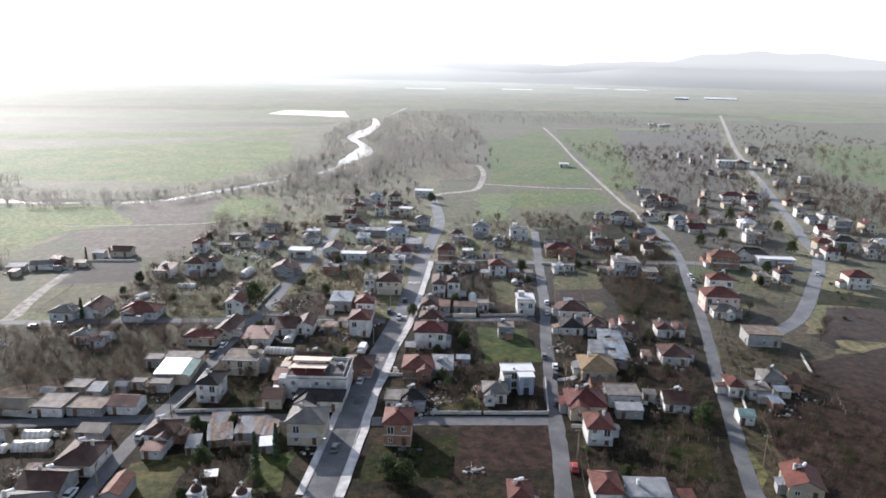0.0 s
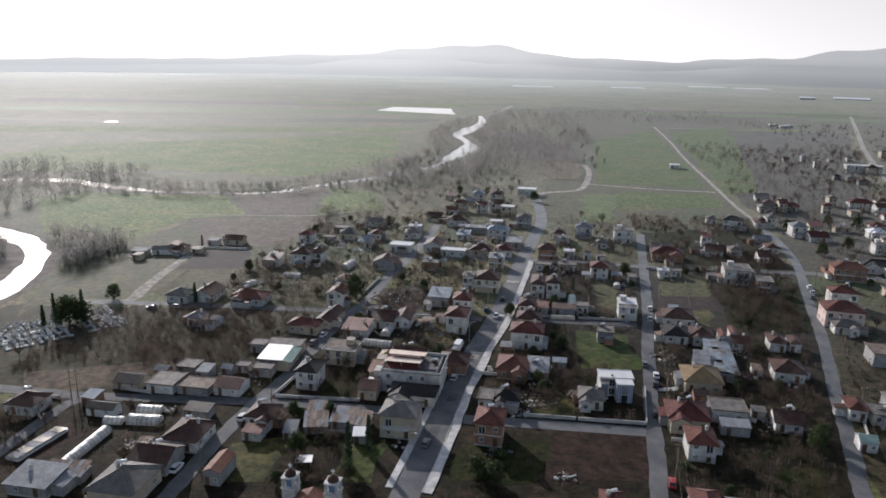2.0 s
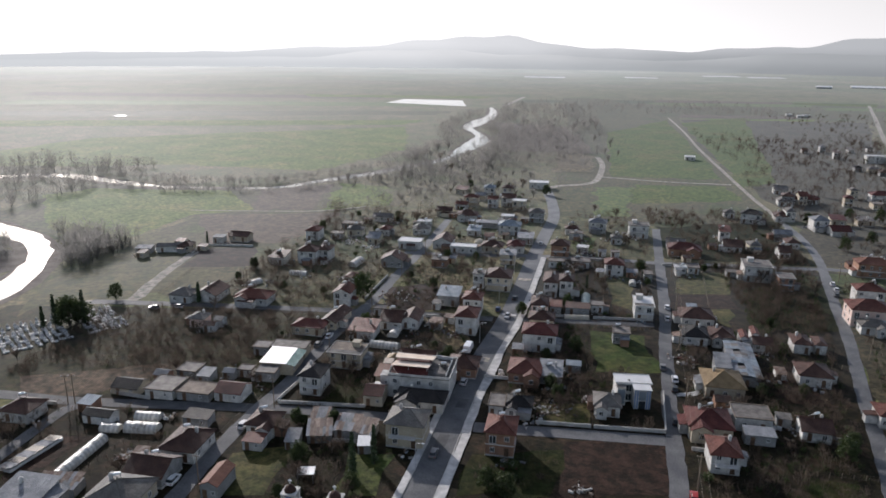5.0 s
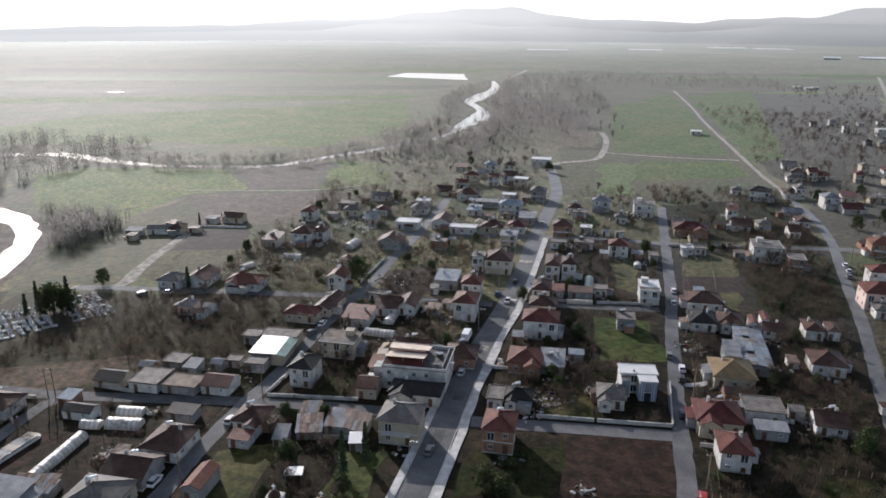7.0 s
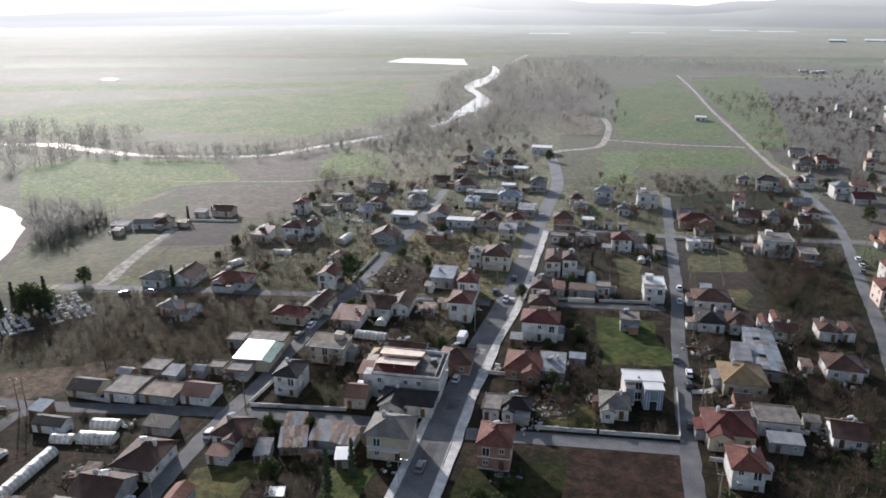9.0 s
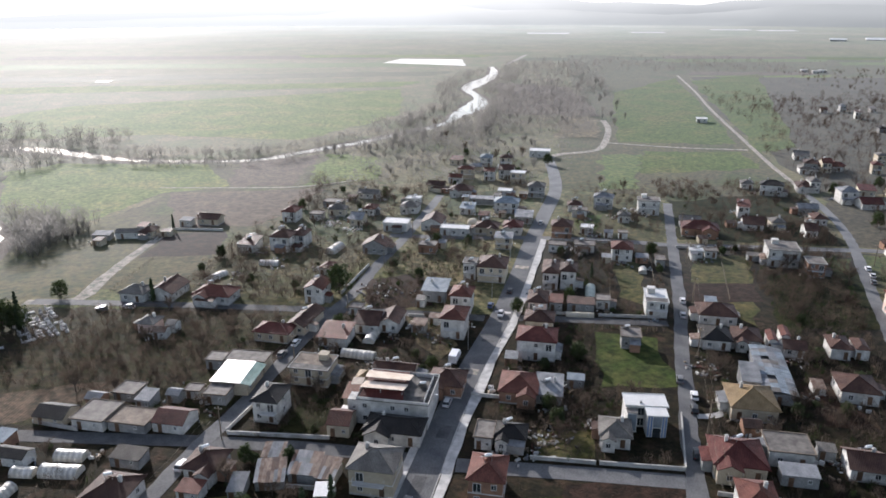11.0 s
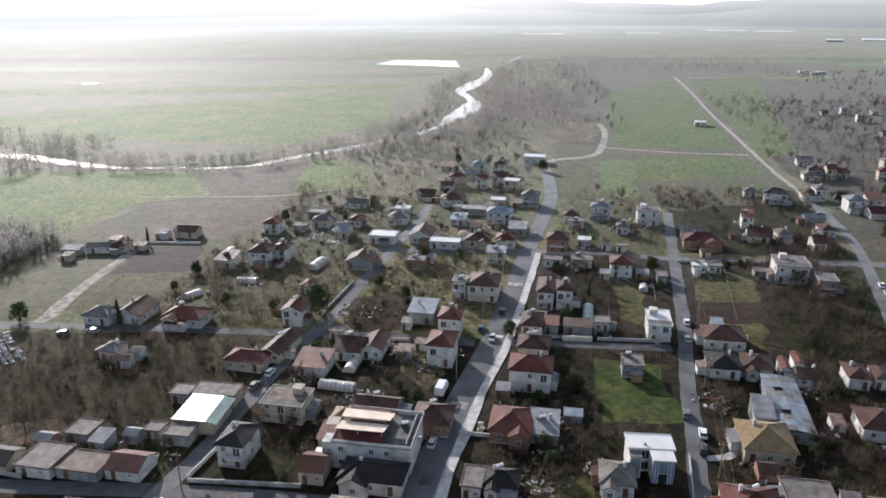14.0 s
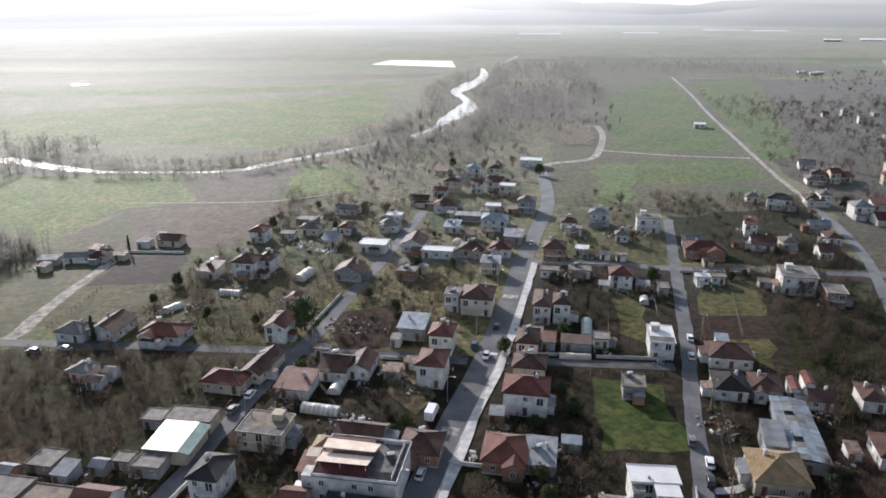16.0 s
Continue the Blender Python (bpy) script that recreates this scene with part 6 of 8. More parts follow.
# close-set old houses and barns at the far end of the village
rng = random.Random(61)
for x0, y0, x1, y1, n in ((-118, 306, -64, 352, 5), (-58, 314, -8, 450, 13), (4, 318, 52, 360, 4), (60, 318, 118, 366, 4), (-116, 240, -74, 290, 2)):
    k = tries = 0
    while k < n and tries < 160:
        tries += 1
        hx, hy, w = rng.uniform(x0, x1), rng.uniform(y0, y1), rng.uniform(4.0, 8.5)
        if any(math.hypot(hx - a, hy - b) < w / 2 + r + 2.2 for a, b, r in HOUSES) or abs(hy - 309) < 8 or abs(hy - 231) < 9:
            continue
        if any(abs(hx - xa - (xb - xa) * (hy - ya) / (yb - ya)) < w / 2 + 5.5 for line in (MAIN, LEFT, MID, THIRD, FARRIGHT) for (xa, ya), (xb, yb) in zip(line, line[1:]) if ya <= hy < yb):
            continue
        house(round(hx, 1), round(hy, 1), w, rng.uniform(4.5, 8), rng.choice((2.6, 3.0, 3.2, 3.4, 5.4)), rng.uniform(-9, 3), rng.choice("HHGGSF"), rng.choice(("dark", "red", "maroon", "grey", "metal", "dark", "blue")), rng.choice(("white", "white", "cream", "grey", "beige")))
        k += 1

# sheds behind the houses
rng = random.Random(88)
made = 0
while made < 56:
    hx, hy, r = rng.choice([q for q in HOUSES[:130] if 115 < q[1] < 380])
    a = rng.uniform(0, 6.28)
    sx, sy = hx + (r + 4) * math.cos(a), hy + (r + 4) * math.sin(a)
    made += 0.2
    if (-12 < sx < 15 and 176 < sy < 197) or (14 < sx < 36 and 192 < sy < 230):
        continue
    if any(math.hypot(sx - q[0], sy - q[1]) < q[2] + 2.6 for q in HOUSES) or any(abs(sy - k) < 5 for k in (158, 232, 309)):
        continue
    if any(abs(sx - xa - (xb - xa) * (sy - ya) / (yb - ya)) < 7.5 for line in (MAIN, LEFT, MID, THIRD) for (xa, ya), (xb, yb) in zip(line, line[1:]) if ya <= sy < yb):
        continue
    house(round(sx, 1), round(sy, 1), rng.uniform(2.6, 4.4), rng.uniform(2.4, 4.2), rng.uniform(2.0, 2.6), rng.uniform(-8, 4), rng.choice("SSSG"), rng.choice(("metal", "rust", "dark", "grey", "blue", "red")), rng.choice(("grey", "white", "brick", "beige")), "p")
    made += 0.8


# ---- long white sheds and glasshouses far up the valley ----
def warehouse(x, y, w, d, h, turn, words):
    ob = tagged(new("warehouse"), words, "warehouse", group="far sheds")
    ob.matrix_world = pose(x, y, 0, 0, 0, turn)
    HOUSES.append((x, y, w / 2))
    solid("wall", ob, M["white"], -w / 2, w / 2, -d / 2, d / 2, -0.3, h)
    part("roof", roof_mesh(w, d, h, "G", 0.6, d * 0.07), M["roof_white"], ob)
    for i in range(5):
        solid("door", ob, M["roof_blue"], -w * .4 + w * .2 * i - 2, -w * .4 + w * .2 * i + 2, -d / 2 - 0.1, -d / 2 - 0.01, 0, h * .7)


warehouse(655, 1880, 34, 30, 4, -18, "tall white mill building far off")
warehouse(775, 1925, 80, 44, 2.2, -18, "long pale factory shed far off")
for x, y, w, d in ((-533, 838, 8, 5), (563, 2560, 60, 40), (690, 2500, 55, 40), (-19, 2250, 60, 40), (276, 2330, 50, 35)):
    sheeting = field([(x - w, y - d), (x + w, y - d), (x + w, y + d), (x - w, y + d)], M["roof_white"], "pale plastic sheeting over far crops", 4.0)
    sheeting.location.z = 0.5
for k, (x, y) in enumerate(((340, 1050), (352, 1062), (331, 1068), (118, 620), (142, 447), (152, 455), (159, 456), (150, 484), (128, 405))):
    house(x, y, 8, 9, 3.0, -8, "FFFFHHHGH"[k], "white" if k < 4 else ("red", "grey", "dark")[k % 3], "white")


# ---- solar water heaters on the roofs ----
def solar_heater():
    ob = tagged(new("solar_heater"), "white solar water tank with dark collector panel on roof", "water heater", group="solar heaters")
    bm = bmesh.new()
    lathe(bm, [(0.05, -0.75), (0.26, -0.72), (0.31, -0.6), (0.31, 0.6), (0.26, 0.72), (0.05, 0.75)], 14, "X")
    part("tank", bm, M["tank"], ob, m=pose(0, 0, 1.25))
    sheet("collector", ob, M["collector"], ((-0.95, 0.15, 1.0), (0.95, 0.15, 1.0), (0.95, 1.55, 0.12), (-0.95, 1.55, 0.12)), 0.08)
    sheet("backing", ob, M["tank"], ((-1.0, 0.1, 0.93), (1.0, 0.1, 0.93), (1.0, 1.5, 0.05), (-1.0, 1.5, 0.05)), 0.05, "pale metal backing tray")
    for s in (-0.7, 0.7):
        bm = bmesh.new()
        beam(bm, (s, 0, -0.35), (s, 0, 1.0), 0.035, 0.035, 4)
        beam(bm, (s, 1.4, -0.75), (s, 1.4, 0.15), 0.035, 0.035, 4)
        beam(bm, (s, 0, 0.95), (s, 1.4, 0.1), 0.03, 0.03, 4)
        part("stand", bm, M["steel"], ob)
    return ob


rng = random.Random(9)
first = solar_heater()
for i, p in enumerate(HEATERS):
    m = Matrix.Translation(p) @ pose(0, 0, 0, 0, 0, 35 + rng.uniform(-14, 14))
    if i == 0:
        first.matrix_basis = m
    else:
        copy_thing(first, m)


# ---- cars ----
def wheel_mesh():
    bm = bmesh.new()
    lathe(bm, [(0.2, -0.1), (0.31, -0.1), (0.33, -0.06), (0.33, 0.06), (0.31, 0.1), (0.2, 0.1)], 14, "X")
    return mesh_of("wheel", bm, M["tyre"])


def rim_mesh():
    bm = bmesh.new()
    lathe(bm, [(0.05, -0.112), (0.19, -0.108), (0.19, 0.108), (0.05, 0.112)], 10, "X")
    return mesh_of("rim", bm, M["steel"])


WHEEL, RIM = wheel_mesh(), rim_mesh()


def loft(rows):
    """A closed body from cross rows: each (y, half width low, half width high, z low, z high)."""
    bm = bmesh.new()
    prev = None
    for y, a, b, z0, z1 in rows:
        zm = z0 + (z1 - z0) * 0.55
        ring = [bm.verts.new(p) for p in ((-a * .94, y, z0), (a * .94, y, z0), (a, y, zm), (b, y, z1), (-b, y, z1), (-a, y, zm))]
        if prev:
            for i in range(6):
                j = (i + 1) % 6
                bm.faces.new((prev[i], prev[j], ring[j], ring[i]))
        else:
            bm.faces.new(list(reversed(ring)))
        prev = ring
    bm.faces.new(prev)
    bmesh.ops.recalc_face_normals(bm, faces=bm.faces)
    return bm


def car(colour, words):
    ob = tagged(new("car"), words + " hatchback car parked on the street", "car", group="parked cars")
    part("body", loft([(-2.05, .72, .66, .35, .72), (-1.9, .84, .8, .25, .86), (-1.2, .87, .82, .2, .92), (.9, .87, .82, .2, .92), (1.75, .85, .78, .22, .82), (2.0, .74, .68, .35, .66)]), M["car_" + colour], ob)
    part("window_band", loft([(-1.78, .70, .62, .86, .94), (-1.35, .76, .62, .9, 1.40), (.25, .76, .62, .9, 1.40), (1.0, .74, .70, .86, .93)]), M["glass"], ob)
    part("roof", loft([(-1.42, .60, .56, 1.385, 1.43), (-1.2, .63, .58, 1.395, 1.48), (.1, .63, .58, 1.395, 1.48), (.35, .60, .56, 1.385, 1.42)]), M["car_" + colour], ob)
    for sx in (-1, 1):
        for y in (-1.25, 1.3):
            w = piece("wheel", WHEEL, ob, pose(sx * 0.78, y, 0.32))
            piece("rim", RIM, w, Matrix.Identity(4))
        solid("headlight", ob, M["tank"], sx * .58 - .13, sx * .58 + .13, 1.86, 2.0, .58, .7)
        solid("tail_light", ob, M["car_red"], sx * .6 - .1, sx * .6 + .1, -2.06, -1.95, .62, .76)
    return ob


CARS = {}


def park(colour, x, y, turn, top=0.1):
    words = {"silver": "silver", "white": "white", "grey": "dark grey", "black": "black", "red": "red", "blue": "dark blue"}[colour]
    m = pose(x, y, top, 0, 0, turn)
    if colour not in CARS:
        CARS[colour] = car(colour, words)
        CARS[colour].matrix_basis = m
    else:
        copy_thing(CARS[colour], m)


park("silver", -20.1, 181.4, -5)
park("grey", -22.6, 144.8, -5)
park("black", -9.7, 252.2, -5)
park("blue", -14.9, 239.5, -5)
park("silver", -11.2, 233.4, 175)
park("white", -66.2, 206.2, -4, 0.09)
park("grey", -67.6, 199.2, -4, 0.09)
park("white", -75.6, 125.6, -2, 0.09)
park("silver", -70.4, 149.6, -2, 0.09)
park("white", 38.2, 193.0, -6, 0.09)
park("black", 37.1, 186.8, -6, 0.09)
park("grey", 36.0, 200.5, -6, 0.09)
park("red", 33.2, 137.2, -7, 0.09)
park("silver", 43.2, 240.6, -6, 0.09)
park("white", 44.9, 252, -6, 0.09)
park("black", 34.6, 168.8, -7, 0.09)
park("white", 114.2, 290.5, -12, 0.09)
park("grey", 110.8, 277.0, -13, 0.09)
park("silver", 113.0, 283.4, -13, 0.09)
park("black", 84.4, 180.2, -14, 0.09)
park("white", 174, 296, -33, 0.1)
park("silver", -1.2, 330, -7)
park("red", -60, 318, -4, 0.09)
park("grey", -134, 220, 80, 0.02)
park("silver", -126.5, 222.6, 88, 0.02)

# box van at the kerb
ob = tagged(new("van"), "white box van parked beside the main street kerb", "van")
ob.matrix_world = pose(-21.2, 203.2, 0.1, 0, 0, -6)
bm = bmesh.new()
box(bm, -1.05, 1.05, -3.2, 1.2, 0.75, 2.9)
bmesh.ops.bevel(bm, geom=bm.edges[:], offset=0.08, segments=2, affect="EDGES")
part("cargo_box", bm, M["car_white"], ob)
part("cab", loft([(1.25, .95, .9, .4, 2.1), (2.2, .97, .85, .4, 2.05), (2.9, .97, .9, .4, 1.25), (3.15, .9, .85, .45, 1.1)]), M["car_white"], ob)
part("windscreen", loft([(2.22, .86, .8, 1.3, 1.98), (2.86, .86, .84, 1.27, 1.32)]), M["glass"], ob)
solid("chassis", ob, M["tyre"], -0.8, 0.8, -3.1, 2.8, 0.4, 0.74)
for sx in (-1, 1):
    for y in (-2.1, 2.2):
        w = piece("wheel", WHEEL, ob, pose(sx * 0.86, y, 0.33))
        piece("rim", RIM, w, Matrix.Identity(4))


# ---- poles and overhead lines ----
def utility_pole(h):
    ob = tagged(new("utility_pole"), "tall timber utility pole with a crossarm and insulators", "utility pole", group="utility poles")
    bm = bmesh.new()
    beam(bm, (0, 0, -0.3), (0, 0, h), 0.16, 0.10, 8)
    part("pole", bm, M["wood"], ob)
    bm = bmesh.new()
    box(bm, -0.9, 0.9, -0.06, 0.06, h - 0.7, h - 0.56)
    arm = part("crossarm", bm, M["wood"], ob)
    for x in (-0.75, 0.0, 0.75):
        bm = bmesh.new()
        lathe(bm, [(0.05, h - 0.56), (0.07, h - 0.5), (0.04, h - 0.4)], 8)
        part("insulator", bm, M["tank"], arm, m=pose(x, 0.0, 0.0) if x else pose(0, 0.14, 0))
    return ob


def street_lamp(h):
    ob = tagged(new("street_lamp"), "grey steel street lamp with a curved arm", "street lamp", group="street lamps")
    bm = bmesh.new()
    beam(bm, (0, 0, -0.2), (0, 0, h), 0.09, 0.06, 8)
    part("pole", bm, M["steel"], ob)
    bm = bmesh.new()
    pts = [(0, 0, h - 0.05), (0.35, 0, h + 0.3), (0.9, 0, h + 0.45), (1.5, 0, h + 0.45)]
    tube(bm, pts, 0.045, 6)
    part("arm", bm, M["steel"], ob)
    solid("lamp_head", ob, M["tank"], 1.35, 1.95, -0.14, 0.14, h + 0.36, h + 0.46)
    return ob


def cable(a, b, sag):
    bm = bmesh.new()
    a, b = Vector(a), Vector(b)
    pts = [a.lerp(b, i / 8) - Vector((0, 0, sag * 4 * (i / 8) * (1 - i / 8))) for i in range(9)]
    tube(bm, pts, 0.016, 3)
    tagged(part("overhead_cable", bm, M["cable"]), "thin sagging overhead cable between timber poles", "cable", group="overhead cables")


pole = utility_pole(8.5)
lamp = street_lamp(6.5)
used = [False, False]


def pole_line(road, side, y0, y1, gap, wires=True):
    """Poles along a street, with cables from each to the next."""
    last = None
    y = y0
    while y < y1:
        for (xa, ya), (xb, yb) in zip(road, road[1:]):
            if ya <= y < yb:
                x = xa + (xb - xa) * (y - ya) / (yb - ya) + side
                m = pose(x, y, 0, 0, 0, -5)
                if used[0]:
                    copy_thing(pole, m)
                else:
                    pole.matrix_basis = m
                    used[0] = True
                if last and wires:
                    for dx in (-0.75, 0.75):
                        cable((last[0] + dx, last[1], 8.1), (x + dx, y, 8.1), 0.9)
                last = (x, y)
        y += gap


pole_line(MID, 3.9, 104, 330, 37)
pole_line(THIRD, 4.3, 100, 330, 39)
pole_line(LEFT, 3.4, 124, 330, 36)
for k, (x, y) in enumerate([(-25.6, 138), (-23.0, 174), (-18.5, 210), (-15.0, 246), (-11.4, 282), (-6.5, 326), (-1.5, 366)]):
    m = pose(x, y, 0.1, 0, 0, -5)
    if k:
        copy_thing(lamp, m)
    else:
        lamp.matrix_basis = m
for x in (-119.3, -117.7):
    copy_thing(pole, pose(x, 153.2 + (x + 118) * 0.3, 0, 0, 0, 20))


# ---- walls and fences ----
def garden_wall(x0, y0, x1, y1, h, material="concrete", words="low grey concrete garden wall"):
    ob = tagged(new("garden_wall"), words, "wall", group="garden walls")
    n = math.hypot(x1 - x0, y1 - y0)
    ob.matrix_world = pose((x0 + x1) / 2, (y0 + y1) / 2, 0, 0, 0, math.degrees(math.atan2(y1 - y0, x1 - x0)))
    solid("wall", ob, M[material], -n / 2, n / 2, -0.11, 0.11, -0.1, h)
    solid("coping", ob, M["kerb"], -n / 2 - 0.03, n / 2 + 0.03, -0.16, 0.16, h + 0.002, h + 0.08)


def fence(x0, y0, x1, y1, h=1.4):
    ob = tagged(new("fence"), "thin wire fence on grey timber posts", "fence", group="garden fences")
    n = math.hypot(x1 - x0, y1 - y0)
    ob.matrix_world = pose(x0, y0, 0, 0, 0, math.degrees(math.atan2(y1 - y0, x1 - x0)))
    k = max(1, round(n / 2.6))
    for i in range(k + 1):
        solid("post", ob, M["wood"], n * i / k - 0.05, n * i / k + 0.05, -0.05, 0.05, -0.1, h)
    for z in (0.35, 0.75, h - 0.1):
        bm = bmesh.new()
        beam(bm, (0, 0.06, z), (n, 0.06, z), 0.012, 0.012, 3)
        part("wire", bm, M["cable"], ob)


W = "white rendered garden wall with pale coping"
for a in ((-66.4, 162.2, -43.5, 163.6), (-66.9, 163.0, -64.9, 176.5), (-15.0, 186.2, 6.5, 185.0), (182, 287, 205, 266), (-39.0, 229.2, -31.0, 229.2), (-57.5, 227.6, -45.0, 228.6), (-155.5, 299.6, -132, 301.8), (-101.5, 226, -98.5, 237.5)):
    garden_wall(*a, 0.9, "white", W)
for a in ((14.2, 163.0, 31.2, 163.4), (31.4, 163.6, 33.8, 184.5), (-28, 147, -27.2, 157), (-47, 146.5, -37, 147), (0, 162.8, 13.5, 163.0), (37.2, 172.8, 47.5, 171.6), (36.2, 156.5, 44, 156.0),
          (-3, 236.4, 8, 237.0), (18, 237.2, 36, 238.2), (50.8, 305.6, 80, 307.6), (-33, 309.8, -14, 312.4), (3, 308.2, 30, 308.2), (88, 176, 84, 160), (120, 205, 116, 190), (-64, 243, -61.5, 270), (-60, 209, -60.6, 222),
          (-128, 152, -122, 152), (-112, 160.0, -100, 158.6)):
    garden_wall(*a, 0.9)
for a in ((4, 196, 14, 197), (16, 228, 34, 229), (44, 186.5, 46, 178), (62, 178, 70, 176), (66, 190, 80, 187), (70, 212, 88, 209), (22, 246, 25, 292), (37, 252, 39.5, 288), (-28.5, 206, -25.5, 229),
          (-60, 268, -42, 272), (-57, 233, -38, 236), (-80, 200, -79, 226), (-90, 236, -92, 280), (-120, 238, -119, 270), (-140, 234, -142, 264), (60, 256, 66, 300), (80, 302, 110, 304), (-35, 330, -22, 340), (20, 330, 24, 352),
          (6, 330, 12, 362), (-98, 120, -94, 140), (59, 150, 74, 150), (48, 136, 58, 134), (-48, 165, -46.5, 180), (90, 165, 112, 172), (116, 178, 112, 165)):
    fence(*a)


# ---- graves ----
def grave():
    ob = tagged(new("grave"), "white marble grave with slab and upright headstone", "grave", group="cemetery graves")
    solid("slab", ob, M["marble"], -0.5, 0.5, -1.05, 0.75, -0.05, 0.45)
    solid("headstone", ob, M["marble"], -0.42, 0.42, 0.76, 0.92, -0.05, 1.15)
    bm = bmesh.new()
    box(bm, -0.05, 0.05, 0.79, 0.89, 1.152, 1.75)
    box(bm, -0.25, 0.25, 0.795, 0.885, 1.45, 1.55)
    part("cross", bm, M["marble"], ob)
    return ob


rng = random.Random(3)
g0 = grave()
k = 0
for i in range(17):
    for j in range(9):
        u, v = i * 2.15 + rng.uniform(-.5, .5), j * 2.7 + rng.uniform(-.4, .4)
        if rng.random() < 0.12 or (9 <= i <= 10):
            continue
        a = radians(50)
        x, y = -157.5 + u * math.cos(a) - v * math.sin(a) * 0.95, 178.5 + u * math.sin(a) + v * math.cos(a) * 0.95
        m = pose(x, y, 0, 0, 0, 50 + rng.choice((0, 0, 0, 90)) + rng.uniform(-12, 12))
        if k:
            copy_thing(g0, m)
        else:
            g0.matrix_basis = m
        k += 1


# ---- yard clutter ----
def heap(x, y, r, n, seed, words, mats, flat=0.5):
    """Odd boards, blocks and sheets lying about."""
    rng = random.Random(seed)
    vs, fs, mi = [], [], []
    for _ in range(n):
        px, py = x + rng.gauss(0, r * 0.5), y + rng.gauss(0, r * 0.5)
        a, l, w, h = rng.uniform(0, 6.28), rng.uniform(0.2, 1.3), rng.uniform(0.12, 0.6), rng.uniform(0.1, flat)
        c, s = math.cos(a), math.sin(a)
        b = len(vs)
        for z in (-0.03, h):
            for q, w2 in ((-l, -w), (l, -w), (l, w), (-l, w)):
                vs.append((px + q * c * .5 - w2 * s * .5, py + q * s * .5 + w2 * c * .5, z + (rng.uniform(0, .12) if z > 0 else 0)))
        fs += [(b + 4, b + 5, b + 6, b + 7), (b, b + 1, b + 5, b + 4), (b + 1, b + 2, b + 6, b + 5), (b + 2, b + 3, b + 7, b + 6), (b + 3, b, b + 4, b + 7)]
        mi += [rng.randrange(len(mats))] * 5
    me = bpy.data.meshes.new("rubble_heap")
    me.from_pydata(vs, [], fs)
    for k in mats:
        me.materials.append(M[k])
    me.polygons.foreach_set("material_index", mi)
    tagged(new("rubble_heap", me), words, "rubble", kind="stuff")


def in_street(x, y, w=6.5):
    """Whether a place lies on one of the village streets."""
    if any(abs(y - k) < 4.5 for k in (158.5, 231.5, 309.5)):
        return True
    return any(ya <= y < yb and abs(x - xa - (xb - xa) * (y - ya) / (yb - ya)) < w for line in (MAIN, LEFT, MID, THIRD) for (xa, ya), (xb, yb) in zip(line, line[1:]))


RUB = ["concrete", "white", "wood", "roof_red", "gravel", "roof_metal"]
heap(-37.5, 196.5, 5, 90, 1, "pale rubble and broken blocks in a yard", RUB)
heap(-41, 198, 3, 40, 2, "pale rubble and broken blocks in a yard", RUB)
heap(3.5, 170, 6, 70, 3, "scattered boards and pale blocks in a yard", RUB)
heap(10.5, 136.5, 1.8, 24, 4, "small heap of pale stones on bare earth", ["concrete", "gravel", "white"])
heap(44, 208, 5, 60, 5, "timber and scrap lying in a yard", RUB)
heap(-57, 202, 4, 50, 6, "scrap and boards behind a house", RUB)
heap(-53.5, 247, 7, 60, 7, "scattered pale debris on an earth plot", RUB)
heap(-90, 318, 6, 60, 9, "white boards and frames lying on a green yard", ["white", "roof_white", "canvas"])
heap(-79, 311, 4, 40, 10, "white boards and frames lying on a green yard", ["white", "roof_white", "canvas"])
heap(63, 170, 4, 40, 8, "pale garden clutter beside a house", RUB)
rng = random.Random(77)
for i in range(110):
    hx, hy, r = rng.choice([q for q in HOUSES if q[1] < 400])
    a = rng.uniform(0, 6.28)
    if 14 < hx + (r + 2.5) * math.cos(a) < 36 and 192 < hy < 230 or in_street(hx + (r + 2.5) * math.cos(a), hy + (r + 2.5) * math.sin(a)):
        continue
    heap(hx + (r + 2.5) * math.cos(a), hy + (r + 2.5) * math.sin(a), 3.2, 18, 100 + i, "small clutter of boards and blocks in a yard", RUB, 0.7)

rng = random.Random(78)
for i in range(90):
    hx, hy, r = rng.choice([q for q in HOUSES if q[1] < 420])
    a = rng.uniform(0, 6.28)
    if 14 < hx + (r + 2.5) * math.cos(a) < 36 and 192 < hy < 230 or in_street(hx + (r + 2.5) * math.cos(a), hy + (r + 2.5) * math.sin(a)):
        continue
    heap(hx + (r + 1.8) * math.cos(a), hy + (r + 1.8) * math.sin(a), 2.2, 7, 300 + i, "pale tarps, tins and boards lying by a house", ["white", "roof_white", "roof_blue", "canvas", "wood", "concrete"], 1.0)

# repair patches and a crossing painted on the main street
for x, y, w, d in ((-19.2, 170, 2.6, 5.0), (-16.4, 198, 4.0, 3.0), (-13.6, 216, 3.4, 1.6), (-10.8, 236, 5.0, 1.4), (-6.8, 276, 5.0, 3.0), (-21.8, 150, 2.6, 8.0)):
    bm = bmesh.new()
    box(bm, -w / 2, w / 2, -d / 2, d / 2, 0.02, 0.108)
    tagged(part("road_patch", bm, M["asphalt_dark" if w < 4 else "pavement" if d < 1.5 else "track"], m=pose(x, y, 0, 0, 0, -6)), "rectangular repair patch in the asphalt", "road patch", kind="structure")


